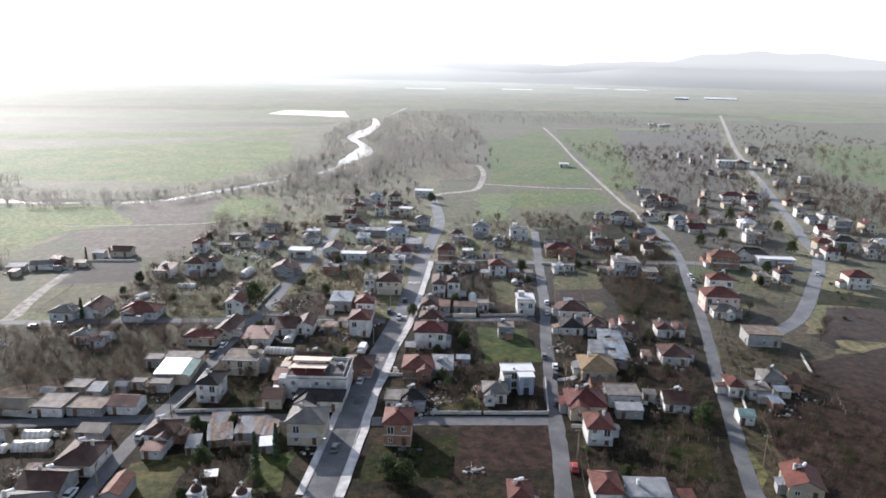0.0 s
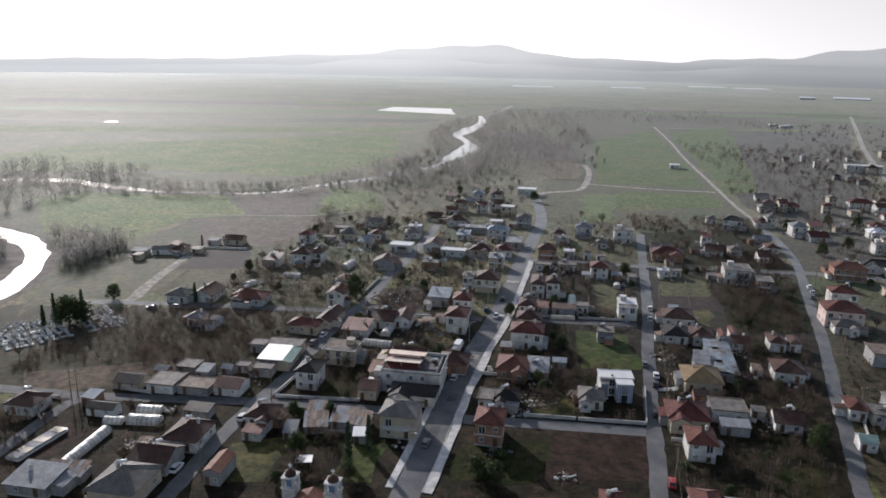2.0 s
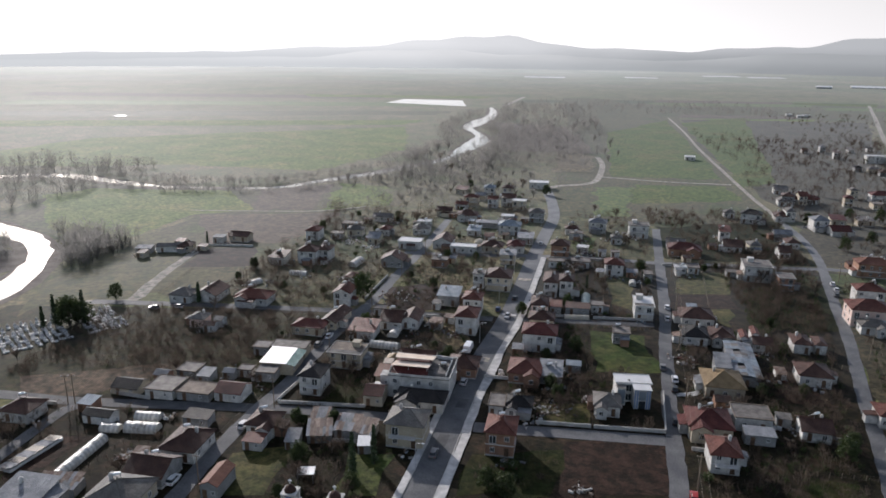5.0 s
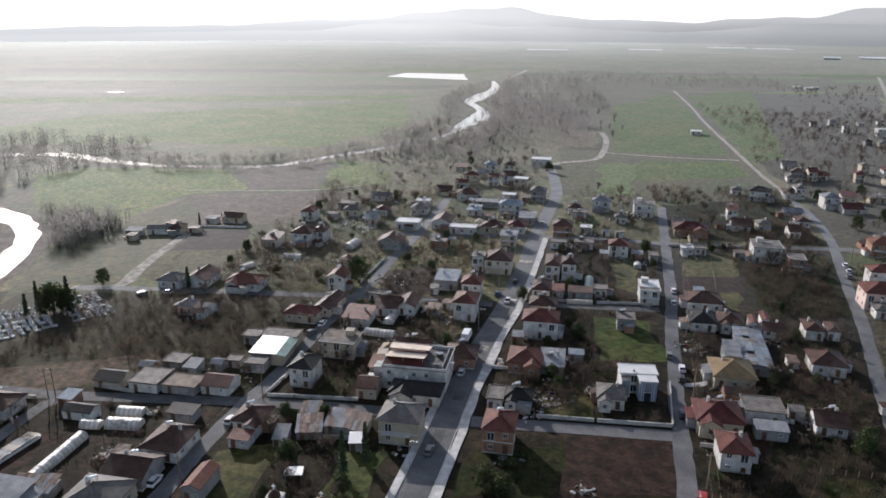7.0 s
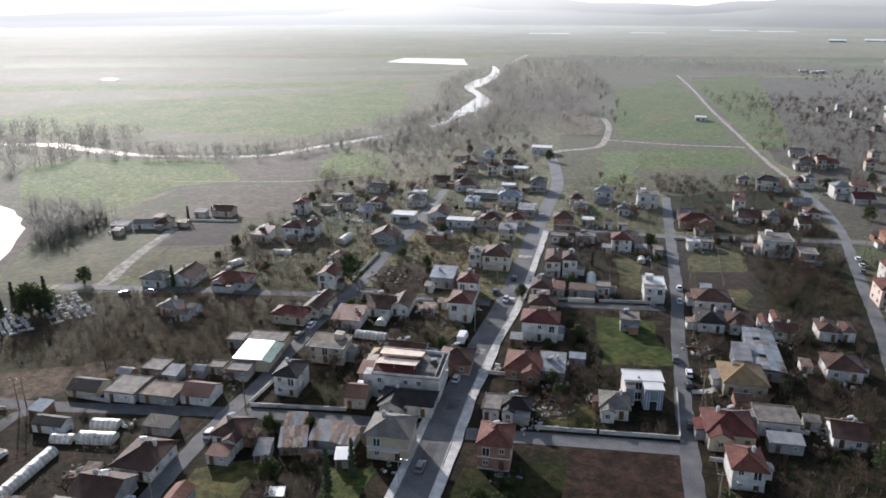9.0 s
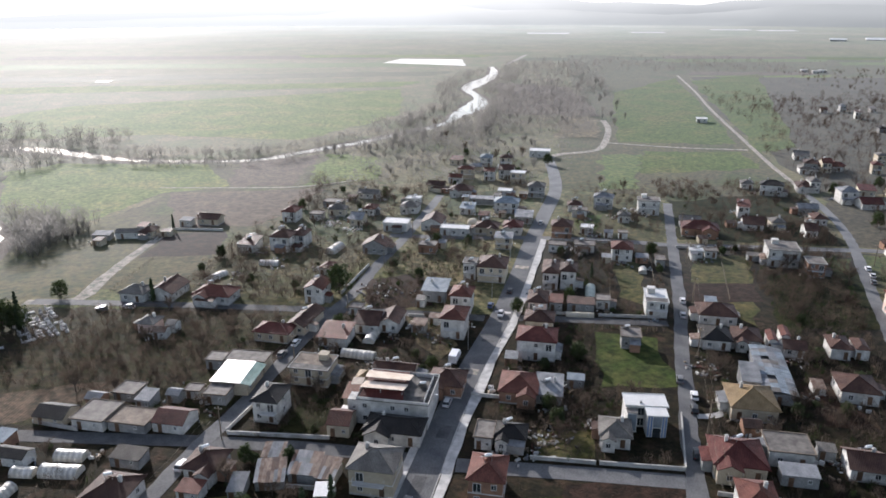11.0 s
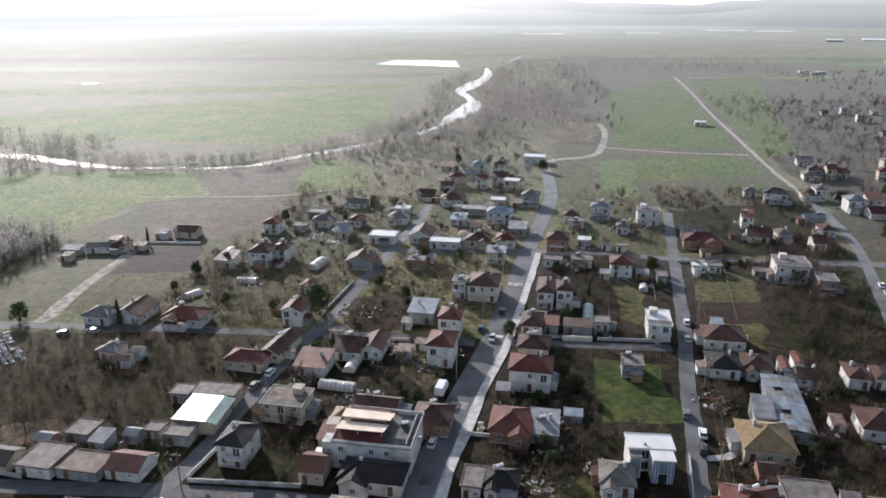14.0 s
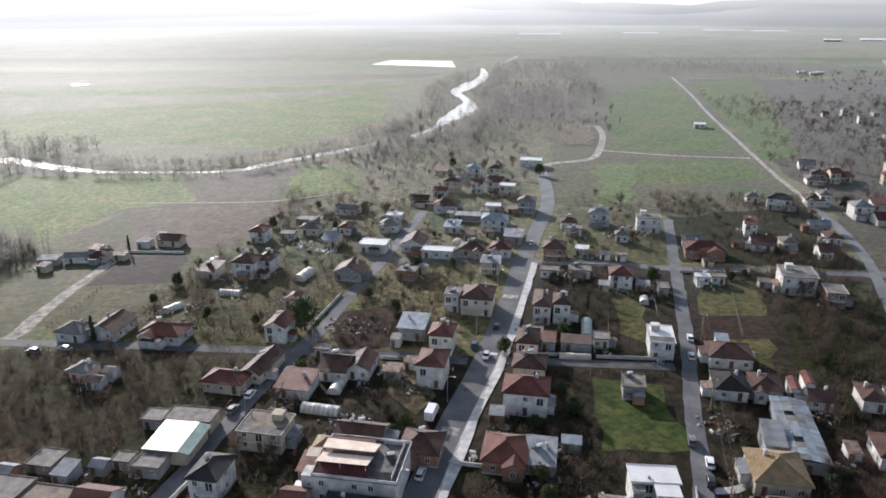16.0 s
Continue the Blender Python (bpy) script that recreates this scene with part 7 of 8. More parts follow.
# ---- trees and shrubs ----
def slivers(rng, starts, length, width, n, spread, mat_, name):
    """Thin tapering twigs round the given tips."""
    vs, fs = [], []
    for p, d in starts:
        for _ in range(n):
            e = (d + Vector((rng.gauss(0, spread), rng.gauss(0, spread), rng.gauss(0.15, spread)))).normalized()
            q = p + e * length * rng.uniform(0.5, 1.15)
            s = e.cross(Vector((rng.gauss(0, 1), rng.gauss(0, 1), rng.gauss(0, 1)))).normalized() * width
            b = len(vs)
            vs += [p - s, p + s, q]
            fs.append((b, b + 1, b + 2))
            for _ in range(2):
                m = p.lerp(q, rng.uniform(0.3, 0.8))
                e2 = (e + Vector((rng.gauss(0, .7), rng.gauss(0, .7), rng.gauss(.1, .6)))).normalized()
                b = len(vs)
                vs += [m - s * .6, m + s * .6, m + e2 * length * rng.uniform(.25, .5)]
                fs.append((b, b + 1, b + 2))
    me = bpy.data.meshes.new(name)
    me.from_pydata([tuple(v) for v in vs], [], fs)
    me.materials.append(mat_)
    return me


def bare_tree(seed, h, wide, label):
    rng = random.Random(seed)
    ob = tagged(new("bare_tree"), label, "tree", group="bare trees")
    bm = bmesh.new()
    fork = h * rng.uniform(0.14, 0.22)
    beam(bm, (0, 0, -0.2), (0.05 * h * rng.uniform(-1, 1), 0, fork), 0.028 * h, 0.02 * h, 7)
    tips = []
    for i in range(8):
        a = i * 0.8 + rng.uniform(-.3, .3)
        tilt = rng.uniform(0.25, 0.85) * wide
        d = Vector((math.cos(a) * tilt, math.sin(a) * tilt, 1)).normalized()
        p0 = Vector((0, 0, fork * 0.96))
        p1 = p0 + d * h * rng.uniform(0.34, 0.62)
        beam(bm, p0, p1, 0.013 * h, 0.007 * h, 5)
        for j in range(4):
            s = p0.lerp(p1, rng.uniform(0.25, 1.0))
            d2 = (d + Vector((rng.gauss(0, .5), rng.gauss(0, .5), rng.gauss(.15, .3)))).normalized()
            p2 = s + d2 * h * rng.uniform(0.14, 0.26)
            beam(bm, s, p2, 0.006 * h, 0.003 * h, 3)
            tips.append((s.lerp(p2, .55), d2))
            tips.append((p2, d2))
    part("trunk", bm, M["bark"], ob)
    c = new("crown", slivers(rng, tips, h * 0.16, 0.010 + 0.0022 * h, 9, 0.75, M["twig"], "crown"))
    c.parent = ob
    return ob


def leaf_cloud(rng, pts, size, n, mat_, name, spread):
    vs, fs = [], []
    for p, r in pts:
        for _ in range(n):
            d = Vector((rng.gauss(0, 1), rng.gauss(0, 1), rng.gauss(0, 1))).normalized()
            c = p + d * r * (rng.random() ** 0.4)
            u = Vector((rng.gauss(0, 1), rng.gauss(0, 1), rng.gauss(0, 1))).normalized()
            v = u.cross(d).normalized() if abs(u.dot(d)) < .95 else u.orthogonal().normalized()
            s = size * rng.uniform(.6, 1.4)
            b = len(vs)
            vs += [c - u * s, c + v * s * .55, c + u * s, c - v * s * .55]
            fs.append((b, b + 1, b + 2, b + 3))
    me = bpy.data.meshes.new(name)
    me.from_pydata([tuple(v) for v in vs], [], fs)
    me.materials.append(mat_)
    return me


def evergreen(seed, h, label):
    rng = random.Random(seed)
    ob = tagged(new("evergreen_tree"), label, "tree", group="evergreen trees")
    bm = bmesh.new()
    beam(bm, (0, 0, -0.2), (0, 0, h * 0.5), 0.035 * h, 0.02 * h, 7)
    pts = []
    for i in range(20):
        a, z = i * 2.4, 0.2 + 0.66 * (i + 0.5) / 20
        r = h * 0.30 * math.sin(math.pi * min(1, (z + 0.15) / 1.15)) * rng.uniform(.55, 1.15)
        p = Vector((r * math.cos(a), r * math.sin(a), h * z))
        beam(bm, (0, 0, h * z * .55), p, 0.012 * h, 0.004 * h, 4)
        pts.append((p, h * rng.uniform(.12, .2)))
    part("trunk", bm, M["bark"], ob)
    c = new("crown", leaf_cloud(rng, pts, 0.03 * h + 0.05, 80, M["leaf"], "crown", 1))
    c.parent = ob
    return ob


def cypress(seed, h, label):
    rng = random.Random(seed)
    ob = tagged(new("cypress"), label, "tree", group="cypress trees")
    bm = bmesh.new()
    beam(bm, (0, 0, -0.2), (0, 0, h * 0.9), 0.02 * h, 0.006 * h, 7)
    part("trunk", bm, M["bark"], ob)
    pts = []
    for i in range(26):
        z = 0.1 + 0.88 * i / 25
        r = 0.10 * h * (1 - z) ** 0.55 * min(1, z * 6)
        a = i * 2.4
        pts.append((Vector((r * .5 * math.cos(a), r * .5 * math.sin(a), h * z)), r * .75 + .15))
    c = new("crown", leaf_cloud(rng, pts, 0.28, 36, M["cypress"], "crown", 1))
    c.parent = ob
    return ob


def shrub(seed, h, green, label):
    rng = random.Random(seed)
    ob = tagged(new("shrub"), label, "shrub", group="garden shrubs")
    bm = bmesh.new()
    tips = []
    for i in range(7):
        a = i * 0.9 + rng.uniform(-.2, .2)
        d = Vector((math.cos(a) * .7, math.sin(a) * .7, 1)).normalized()
        p = d * h * rng.uniform(.4, .6)
        beam(bm, (0, 0, -0.1), p, 0.03, 0.014, 3)
        tips += [(p * .6, d), (p, d)]
    part("stem", bm, M["bark"], ob)
    if green:
        c = new("crown", leaf_cloud(rng, [(p, h * .3) for p, d in tips], 0.13, 30, M["leaf"], "crown", 1))
    else:
        c = new("crown", slivers(rng, tips, h * .4, 0.028, 8, .55, M["twig"], "crown"))
    c.parent = ob
    return ob


PLANTS = {}
for i, (h, w) in enumerate(((4.2, 1.2), (5.0, 1.0), (3.4, 1.4), (6.5, 0.9))):
    PLANTS["bare", i] = bare_tree(20 + i, h, w, "leafless grey-brown fruit tree with fine twigs in a garden")
for i in range(3):
    PLANTS["tall", i] = bare_tree(40 + i, 12 + 2 * i, 0.55, "tall leafless poplar with fine upright twigs near the river")
for i in range(3):
    PLANTS["ever", i] = evergreen(50 + i, (3.2, 4.6, 7.0)[i], "dark evergreen tree with dense leaves standing on grass")
for i in range(2):
    PLANTS["cyp", i] = cypress(60 + i, (8, 11)[i], "slender dark green cypress tree")
for i in range(4):
    PLANTS["shrub", i] = shrub(70 + i, (1.6, 2.2, 1.3, 1.9)[i], i % 2 == 1, "green leafy garden shrub" if i % 2 else "leafless brown garden shrub")
placed = set()


def plant(kind, i, x, y, size=1.0, turn=0.0):
    m = pose(x, y, 0, 0, 0, turn) @ Matrix.Scale(size, 4)
    if (kind, i) in placed:
        o = copy_thing(PLANTS[kind, i], m)
        o.matrix_basis = m
    else:
        PLANTS[kind, i].matrix_basis = m
        placed.add((kind, i))


ALL_ROADS = [(MAIN, 8), (LEFT, 4), (MID, 4.2), (THIRD, 4.5), (FARRIGHT, 5.5), ([(-160, 155), (-90, 157), (-22, 159), (31, 160)], 3.2), ([(-160, 223), (-66, 230), (38, 235)], 3), ([(-62, 305.5), (-9, 310), (117, 312)], 3.2), ([(-147, 226), (-154, 297)], 3)]


CLEAN = [(17, 166, 34, 185), (-140, 158, -106, 174), (-186, 300, -116, 376), (49, 236, 72, 300), (16, 194, 35, 227), (5, 133, 32, 158), (-42, 126, -27, 143), (-68, 122, -55, 143), (25, 247, 35, 291), (-156, 232, -120, 300)]   # open plots


def clear(x, y, r):
    if any(a < x < c and b < y < d for a, b, c, d in CLEAN):
        return False
    for hx, hy, hr in HOUSES:
        if math.hypot(x - hx, y - hy) < hr * 1.05 + r:
            return False
    for line, w in ALL_ROADS:
        for (xa, ya), (xb, yb) in zip(line, line[1:]):
            dx, dy = xb - xa, yb - ya
            t = max(0, min(1, ((x - xa) * dx + (y - ya) * dy) / (dx * dx + dy * dy)))
            if math.hypot(x - xa - t * dx, y - ya - t * dy) < w + r * .6:
                return False
    return True


rng = random.Random(12)


def scatter(x0, y0, x1, y1, n, kinds, lo=0.7, hi=1.25, r=1.0):
    k = tries = 0
    while k < n and tries < n * 12:
        tries += 1
        x, y = rng.uniform(x0, x1), rng.uniform(y0, y1)
        kind, i = rng.choice(kinds)
        if clear(x, y, r):
            plant(kind, i, x, y, rng.uniform(lo, hi), rng.uniform(0, 360))
            k += 1


BARE = [("bare", 0), ("bare", 1), ("bare", 2), ("bare", 3)]
SHR = [("shrub", 0), ("shrub", 1), ("shrub", 2), ("shrub", 3)]
EV = [("ever", 0), ("ever", 1)]
# gardens, block by block
scatter(-14, 128, 3, 150, 9, SHR)
scatter(36, 120, 72, 160, 13, BARE + SHR + EV)
scatter(38, 160, 82, 232, 31, BARE + SHR + EV)
scatter(-14, 162, 36, 232, 23, BARE + SHR + EV)
scatter(-66, 162, -22, 232, 23, BARE + SHR + EV)
scatter(-68, 118, -24, 156, 20, BARE + SHR + EV + EV)
scatter(-125, 112, -76, 156, 18, BARE + SHR)
scatter(-115, 158, -74, 226, 31, BARE + SHR)
scatter(-130, 230, -68, 300, 31, BARE + SHR + EV)
scatter(-62, 232, -16, 306, 26, BARE + SHR + EV)
scatter(-2, 238, 46, 306, 23, BARE + SHR + EV)
scatter(48, 238, 112, 306, 46, BARE + BARE + SHR + EV)
scatter(54, 314, 122, 410, 46, BARE + BARE + SHR)
scatter(-2, 316, 50, 410, 20, BARE + SHR)
scatter(-60, 312, -4, 470, 36, BARE + BARE + SHR + EV)
scatter(-125, 306, -62, 385, 26, BARE + SHR + EV)
scatter(76, 130, 140, 232, 17, BARE + SHR)
scatter(116, 232, 175, 306, 18, BARE + SHR + EV)
scatter(128, 314, 230, 420, 8, [("ever", 2)], 0.8, 1.2)
scatter(-190, 160, -150, 178, 8, BARE)
# single trees that stand out
for kind, i, x, y, s in (("cyp", 1, -156.3, 199, 1.05), ("ever", 2, -152.5, 200.5, 1.5), ("ever", 2, -154.6, 203.5, 1.4), ("ever", 2, -149.8, 204.0, 1.2), ("cyp", 1, -151.0, 206.0, 1.0), ("cyp", 0, -148.5, 202.5, 0.9), ("cyp", 0, -158.8, 196.5, 1.0), ("ever", 2, -152.5, 226.5, 0.95), ("cyp", 0, -121.5, 228.4, 1.0), ("cyp", 1, -153.4, 300.5, 0.62),
                         ("ever", 2, -64.8, 243.5, 1.5), ("cyp", 0, 25.0, 362, 0.8), ("cyp", 1, -38.6, 133.6, 1.0), ("cyp", 1, -35.2, 139.0, 0.9), ("ever", 1, -37.5, 128.6, 1.0),
                         ("ever", 1, -5.6, 131.5, 1.3), ("ever", 2, -9.5, 133.8, 0.8), ("ever", 1, -6.4, 236.6, 1.1), ("cyp", 0, 17.2, 268.5, 0.75), ("ever", 2, 0.4, 448, 1.0), ("ever", 2, 70.5, 158, 0.9), ("ever", 2, 73.4, 163, 0.7)):
    plant(kind, i, x, y, s, rng.uniform(0, 360))


# ---- groves along the river: joined, past counting ----
def grove(templates, where, label, mats, thin=2):
    """Many trees of a few shapes as one mesh."""
    r = random.Random(len(where))
    parts = []
    for t in templates:
        vs, fs, mi = [], [], []
        for k, c in enumerate(t.children):
            b = len(vs)
            vs += [tuple(v.co) for v in c.data.vertices]
            trunk = c.name.startswith("trunk")
            keep = [p for p in c.data.polygons if trunk or p.index % 5 < thin]
            fs += [tuple(b + i for i in p.vertices) for p in keep]
            mi += [0 if trunk else 1] * len(keep)
        parts.append((np.array(vs), fs, mi))
    V, F, I, base = [], [], [], 0
    for x, y, s in where:
        vs, fs, mi = parts[r.randrange(len(parts))]
        a = r.uniform(0, 6.28)
        c, sn = math.cos(a), math.sin(a)
        V.append(np.stack([(vs[:, 0] * c - vs[:, 1] * sn) * s + x, (vs[:, 0] * sn + vs[:, 1] * c) * s + y, vs[:, 2] * s * r.uniform(.85, 1.15)], 1))
        F += [tuple(base + i for i in f) for f in fs]
        I += mi
        base += len(vs)
    me = bpy.data.meshes.new("river_grove")
    me.from_pydata(np.concatenate(V).tolist(), [], F)
    for k in mats:
        me.materials.append(M[k])
    me.polygons.foreach_set("material_index", I)
    tagged(new("river_grove", me), label, "woods", kind="stuff")


def spots(n, x0, y0, x1, y1, lo, hi, seed, test=True, r=1.0):
    g = random.Random(seed)
    out = []
    for _ in range(n * 3):
        if len(out) >= n:
            break
        x, y = g.uniform(x0, x1), g.uniform(y0, y1)
        if not test or clear(x, y, r):
            out.append((x, y, g.uniform(lo, hi)))
    return out


RIVERLINE = [(q[:2], q[2] / 2 + 3) for q in RIVER]
ALL_ROADS += [([p[0] for p in RIVERLINE], 10)]
tall = [PLANTS["tall", i] for i in range(3)]
low = [PLANTS["bare", i] for i in (0, 1, 3)]
grove(tall, spots(44, -105, 500, -30, 640, .35, .75, 1) + spots(18, -150, 440, -95, 500, .3, .6, 2), "leafless grey poplars standing by the stream", ["hazed_twig", "hazed_twig"])
grove(low, spots(80, -100, 410, -4, 520, .7, 1.3, 3), "leafless trees behind the last houses", ["hazed_twig", "hazed_twig"])
grove(tall, spots(70, -30, 560, 60, 900, .35, .7, 4), "leafless grey trees of the far wood", ["hazed_twig", "hazed_twig"])
grove(tall, spots(40, -202, 258, -186, 296, .25, .5, 5) + spots(20, -190, 150, -168, 185, .3, .5, 6), "leafless trees on the river bank", ["hazed_twig", "hazed_twig"])
grove(low, spots(60, 128, 314, 260, 520, .9, 1.4, 7) + spots(60, 200, 420, 330, 760, .9, 1.6, 8), "leafless trees among the far houses", ["bark", "twig"])
for i in range(3):
    plant("tall", i, (-70.0, -52.0, -84.0)[i], (520.0, 478.0, 560.0)[i], 0.6)


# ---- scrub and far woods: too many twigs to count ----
def thicket(name, spots, h, per, width, mat_, label, category, seed):
    r = random.Random(seed)
    vs, fs = [], []
    for x, y, s in spots:
        for _ in range(per):
            a, tilt = r.uniform(0, 6.28), r.uniform(0, 0.9)
            d = Vector((math.cos(a) * tilt, math.sin(a) * tilt, 1)).normalized()
            p = Vector((x + r.gauss(0, .35 * s), y + r.gauss(0, .35 * s), -0.05))
            q = p + d * h * s * r.uniform(.5, 1.1)
            side = d.cross(Vector((r.gauss(0, 1), r.gauss(0, 1), 0.1))).normalized() * width * s
            b = len(vs)
            vs += [p - side * .5, p + side * .5, p.lerp(q, .6) + side, q, p.lerp(q, .6) - side]
            fs += [(b, b + 1, b + 2, b + 3, b + 4)]
            for _ in range(2):
                m = p.lerp(q, r.uniform(.35, .9))
                e = (d + Vector((r.gauss(0, .8), r.gauss(0, .8), r.gauss(.1, .5)))).normalized() * h * s * .4
                b = len(vs)
                vs += [m - side * .7, m + side * .7, m + e]
                fs.append((b, b + 1, b + 2))
    me = bpy.data.meshes.new(name)
    me.from_pydata([tuple(v) for v in vs], [], fs)
    me.materials.append(mat_)
    tagged(new(name, me), label, category, kind="stuff")


def woods(name, where, h, per, mat_, label, category, seed, girth=0.013):
    """Leafless trees standing close: slim trunks under rounded crowns of fine twigs, as one mesh."""
    r = random.Random(seed)
    vs, fs = [], []
    for x, y, s in where:
        t = h * s * r.uniform(.8, 1.2)
        wide = t * r.uniform(.26, .40)
        b = len(vs)
        for k in range(3):
            a = 2.09 * k
            vs += [(x + .016 * t * math.cos(a), y + .016 * t * math.sin(a), -.1), (x + .006 * t * math.cos(a), y + .006 * t * math.sin(a), .7 * t)]
        fs += [(b, b + 2, b + 3, b + 1), (b + 2, b + 4, b + 5, b + 3), (b + 4, b, b + 1, b + 5)]
        for _ in range(per):
            z, a, q = r.uniform(.2, .86), r.uniform(0, 6.28), math.sqrt(r.random())
            swell = math.sin(math.pi * min(1.0, z * .92 + .06)) ** .6
            p = Vector((x + wide * q * swell * math.cos(a), y + wide * q * swell * math.sin(a), t * z))
            e = Vector((math.cos(a) * .55 + r.gauss(0, .35), math.sin(a) * .55 + r.gauss(0, .35), r.uniform(.3, 1.2))).normalized() * t * r.uniform(.10, .24)
            w = e.cross(Vector((r.gauss(0, 1), r.gauss(0, 1), r.gauss(0, 1)))).normalized() * girth * t * r.uniform(.6, 1.3)
            b = len(vs)
            vs += [tuple(p - e * .4), tuple(p + w), tuple(p + e), tuple(p - w)]
            fs.append((b, b + 1, b + 2, b + 3))
    me = bpy.data.meshes.new(name)
    me.from_pydata(vs, [], fs)
    me.materials.append(mat_)
    tagged(new(name, me), label, category, kind="stuff")


def along(line, n, off, spread, lo, hi, seed):
    """Spots beside a line: off metres to its right, give or take spread."""
    g = random.Random(seed)
    out = []
    for _ in range(n):
        i = g.randrange(len(line) - 1)
        (xa, ya), (xb, yb) = line[i][:2], line[i + 1][:2]
        t, d = g.random(), math.hypot(xb - xa, yb - ya)
        o = off + g.gauss(0, spread)
        out.append((xa + (xb - xa) * t + (yb - ya) / d * o, ya + (yb - ya) * t - (xb - xa) / d * o, g.uniform(lo, hi)))
    return out


woods("bank_woods", spots(190, -242, 260, -189, 306, .6, 1.2, 201) + spots(330, -430, 325, -285, 500, .7, 1.4, 202) + spots(60, -200, 150, -178, 196, .6, 1.0, 203), 8.5, 46, M["hazed_twig"], "grey leafless woods on the river banks", "woods", 31)
woods("stream_trees", along(RIVER[9:18], 260, 14, 4, .5, 1.0, 204) + along(RIVER[9:18], 300, -14, 4, .5, 1.1, 205) + along(RIVER[17:30], 380, 27, 9, .6, 1.3, 206) + along(RIVER[17:30], 340, -26, 9, .6, 1.3, 207), 7.0, 40, M["hazed_twig"], "leafless trees lining the stream", "woods", 32)
woods("valley_woods", spots(420, -60, 540, 34, 760, .6, 1.3, 208) + spots(420, -70, 740, 60, 1160, .7, 1.5, 209) + spots(240, 60, 1040, 330, 1220, .6, 1.2, 210, False) + spots(160, -118, 470, -40, 600, .6, 1.2, 211), 8.0, 40, M["hazed_twig"], "grey-brown leafless woods along the valley", "woods", 33)
woods("village_edge_trees", spots(200, -104, 392, 0, 500, .5, 1.1, 212) + spots(60, -130, 378, -80, 400, .4, .8, 213), 6.0, 44, M["hazed_twig"], "grey leafless trees behind the last houses", "woods", 34)
woods("far_village_trees", spots(330, 134, 318, 300, 560, .5, 1.1, 214) + spots(300, 150, 540, 330, 800, .6, 1.3, 215) + spots(260, 236, 390, 330, 560, .7, 1.4, 216) + spots(160, 300, 560, 430, 800, .7, 1.4, 217), 6.5, 40, M["twig"], "brown leafless trees round the far village", "woods", 35)
woods("orchard_trees", spots(150, 54, 314, 122, 412, .6, 1.2, 218) + spots(150, 50, 240, 112, 306, .6, 1.2, 219) + spots(80, 116, 226, 175, 306, .5, 1.0, 220), 4.6, 60, M["twig"], "bare brown orchard trees in the back gardens", "woods", 36, .009)
woods("garden_trees", spots(210, -66, 122, -24, 306, .5, 1.1, 221) + spots(200, -12, 162, 44, 306, .5, 1.1, 222) + spots(240, 38, 118, 96, 236, .5, 1.1, 223) + spots(230, -130, 112, -72, 300, .5, 1.1, 224) + spots(260, -60, 310, 50, 400, .5, 1.1, 225), 4.2, 80, M["twig"], "small bare fruit trees scattered through the gardens", "woods", 37, .007)
woods("western_trees", spots(170, -126, 232, -62, 300, .6, 1.2, 227) + spots(200, -122, 308, -56, 392, .6, 1.2, 228), 5.0, 60, M["twig"], "bare trees between the western houses", "woods", 39, .009)
woods("slope_scrub", spots(520, -150, 164, -76, 224, .5, 1.2, 226), 2.6, 44, M["twig"], "tangled brown bushes on the rough slope", "scrub", 38, .012)
thicket("scrub", spots(520, -148, 166, -86, 222, .7, 1.5, 1), 1.9, 10, .035, M["twig"], "dense leafless brown scrub on a rough slope", "scrub", 1)
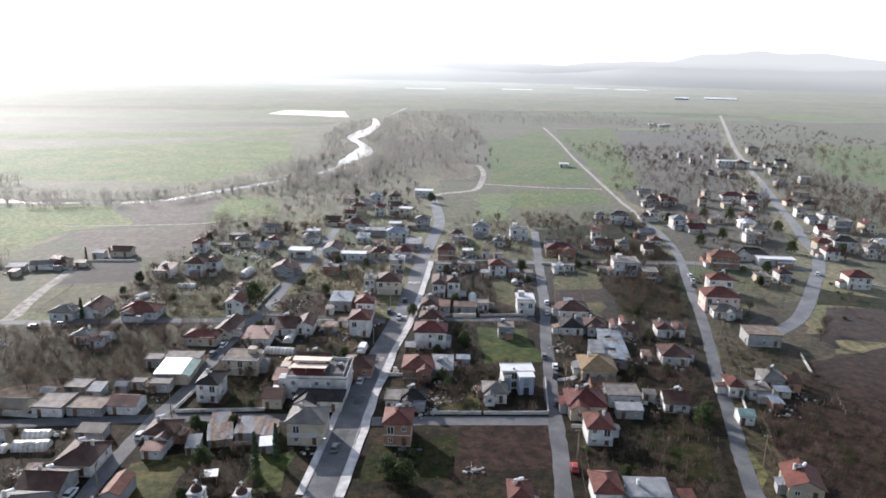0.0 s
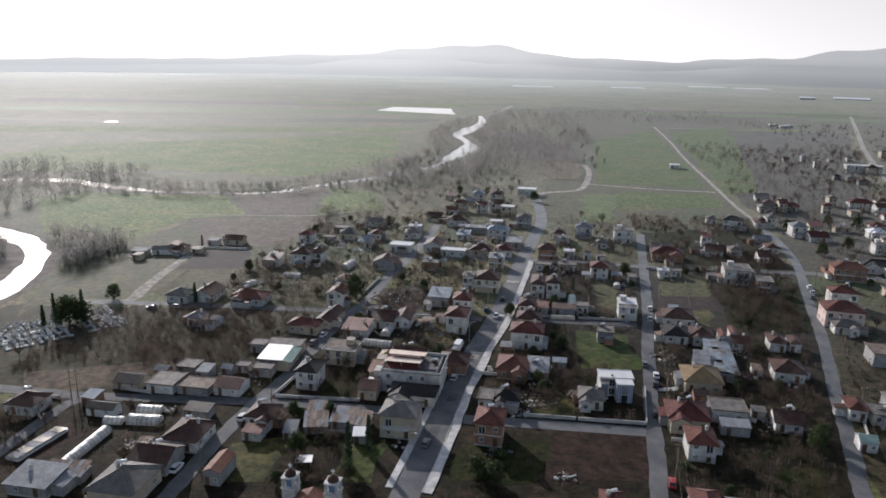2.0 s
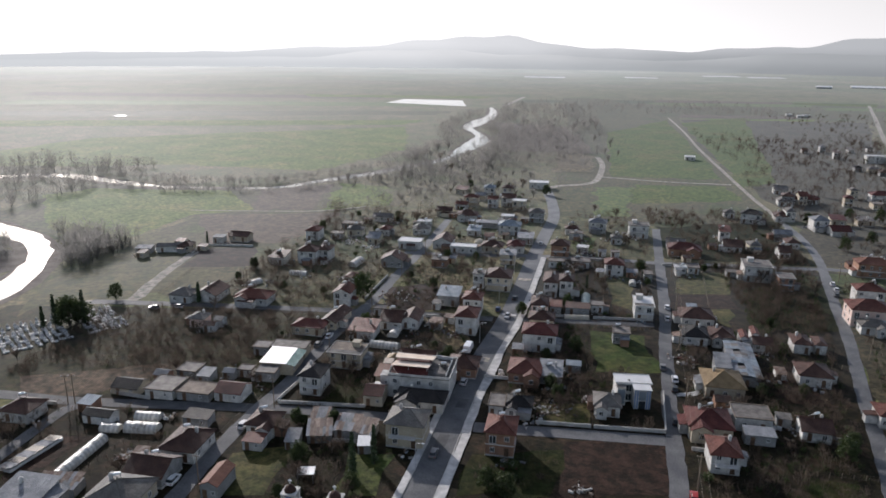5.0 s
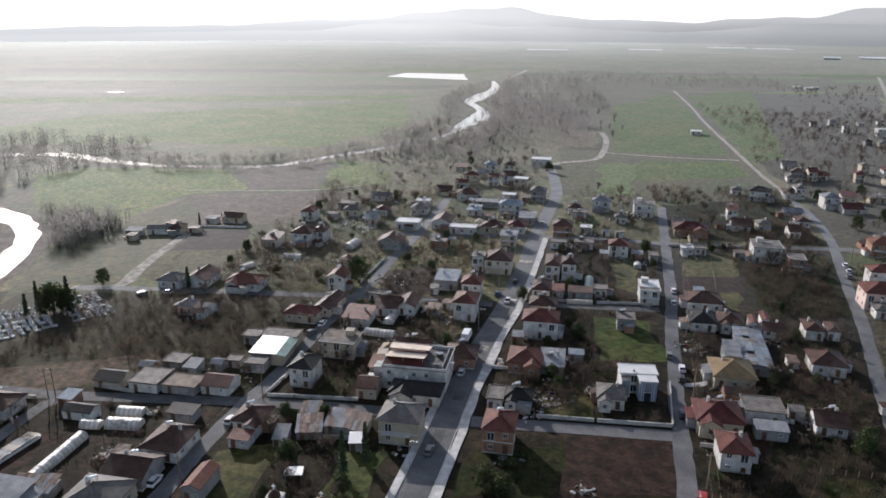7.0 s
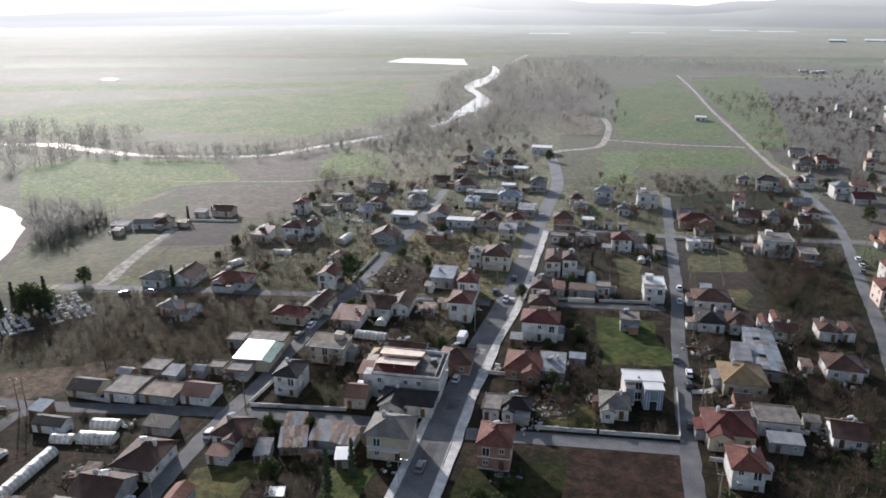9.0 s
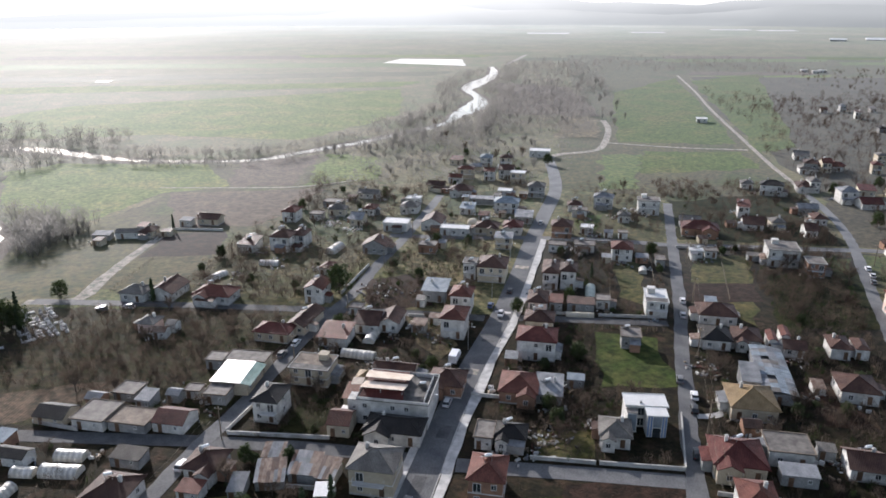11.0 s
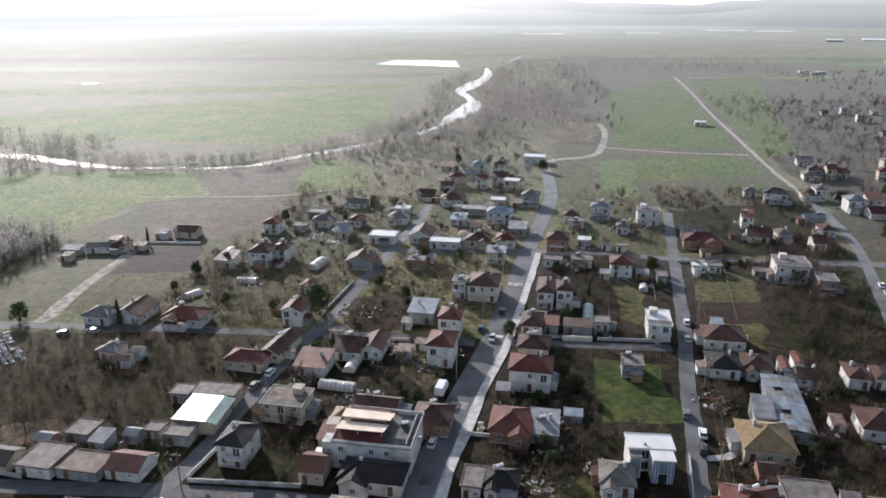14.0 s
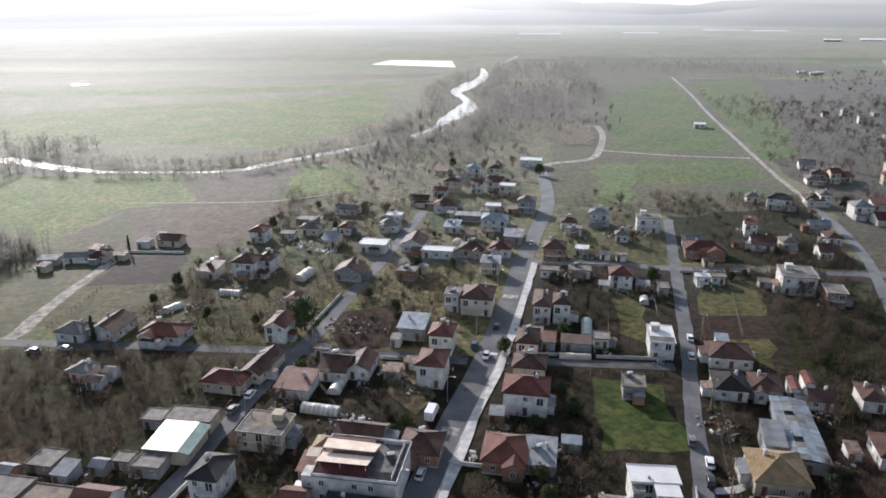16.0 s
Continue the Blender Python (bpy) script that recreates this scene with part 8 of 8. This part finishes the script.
thicket("weeds", spots(1300, -125, 115, 112, 310, .5, 1.4, 2), 0.9, 7, .035, M["leaf"], "low green weeds and garden plants", "weeds", 2)
thicket("dry_weeds", spots(1500, -125, 115, 120, 330, .5, 1.5, 3), 1.0, 7, .035, M["twig"], "low dry brown weeds in the yards", "weeds", 3)
thicket("hedge_scrub", spots(120, 54, 380, 124, 415, .8, 1.6, 4) + spots(160, 84, 316, 114, 350, .9, 1.8, 5) + spots(120, 66, 236, 100, 285, .6, 1.2, 6), 2.4, 10, .05, M["twig"], "dark leafless hedge scrub between the fields", "scrub", 4)
far = spots(30, -236, 270, -190, 300, .5, .9, 55)
for i, (x0, y0, x1, y1, n) in enumerate(((-70, 640, 50, 1200, 520), (-30, 1150, 300, 1340, 220), (250, 780, 560, 1000, 160), (-110, 520, -40, 620, 120), (120, 1050, 500, 1250, 60), (-480, 430, -350, 480, 24))):
    far += spots(n, x0, y0, x1, y1, .4, 1.1, 30 + i, test=False)
thicket("river_scrub", spots(900, -112, 408, 14, 700, .5, 1.2, 71) + spots(90, -150, 440, -100, 500, .4, 1.0, 72) + spots(300, 180, 316, 330, 560, .5, 1.2, 73), 2.2, 9, .05, M["hazed_twig"], "low leafless scrub between the river trees", "scrub", 12)
thicket("far_woods", far, 5, 12, .07, M["hazed_twig"], "distant leafless woods along the river", "woods", 9)

thicket("far_village_scrub", spots(500, 190, 400, 330, 780, .6, 1.3, 91) + spots(380, 300, 700, 560, 1100, .8, 1.8, 93), 3.0, 10, .07, M["twig"], "brown leafless woods and hedges round the far village", "scrub", 21)
thicket("garden_scrub", spots(700, 40, 120, 120, 306, .6, 1.5, 94) + spots(420, -12, 162, 34, 306, .5, 1.2, 95) + spots(420, -66, 122, -22, 306, .5, 1.2, 96), 1.7, 11, .035, M["twig"], "dark tangled leafless bushes in the gardens", "scrub", 22)
thicket("ivy", spots(420, 40, 120, 118, 306, .6, 1.3, 97) + spots(250, -66, 122, -22, 306, .5, 1.2, 98) + spots(200, -12, 162, 34, 306, .5, 1.1, 99), 1.5, 12, .06, M["leaf"], "dark green leafy bushes and ivy in the gardens", "bushes", 23)
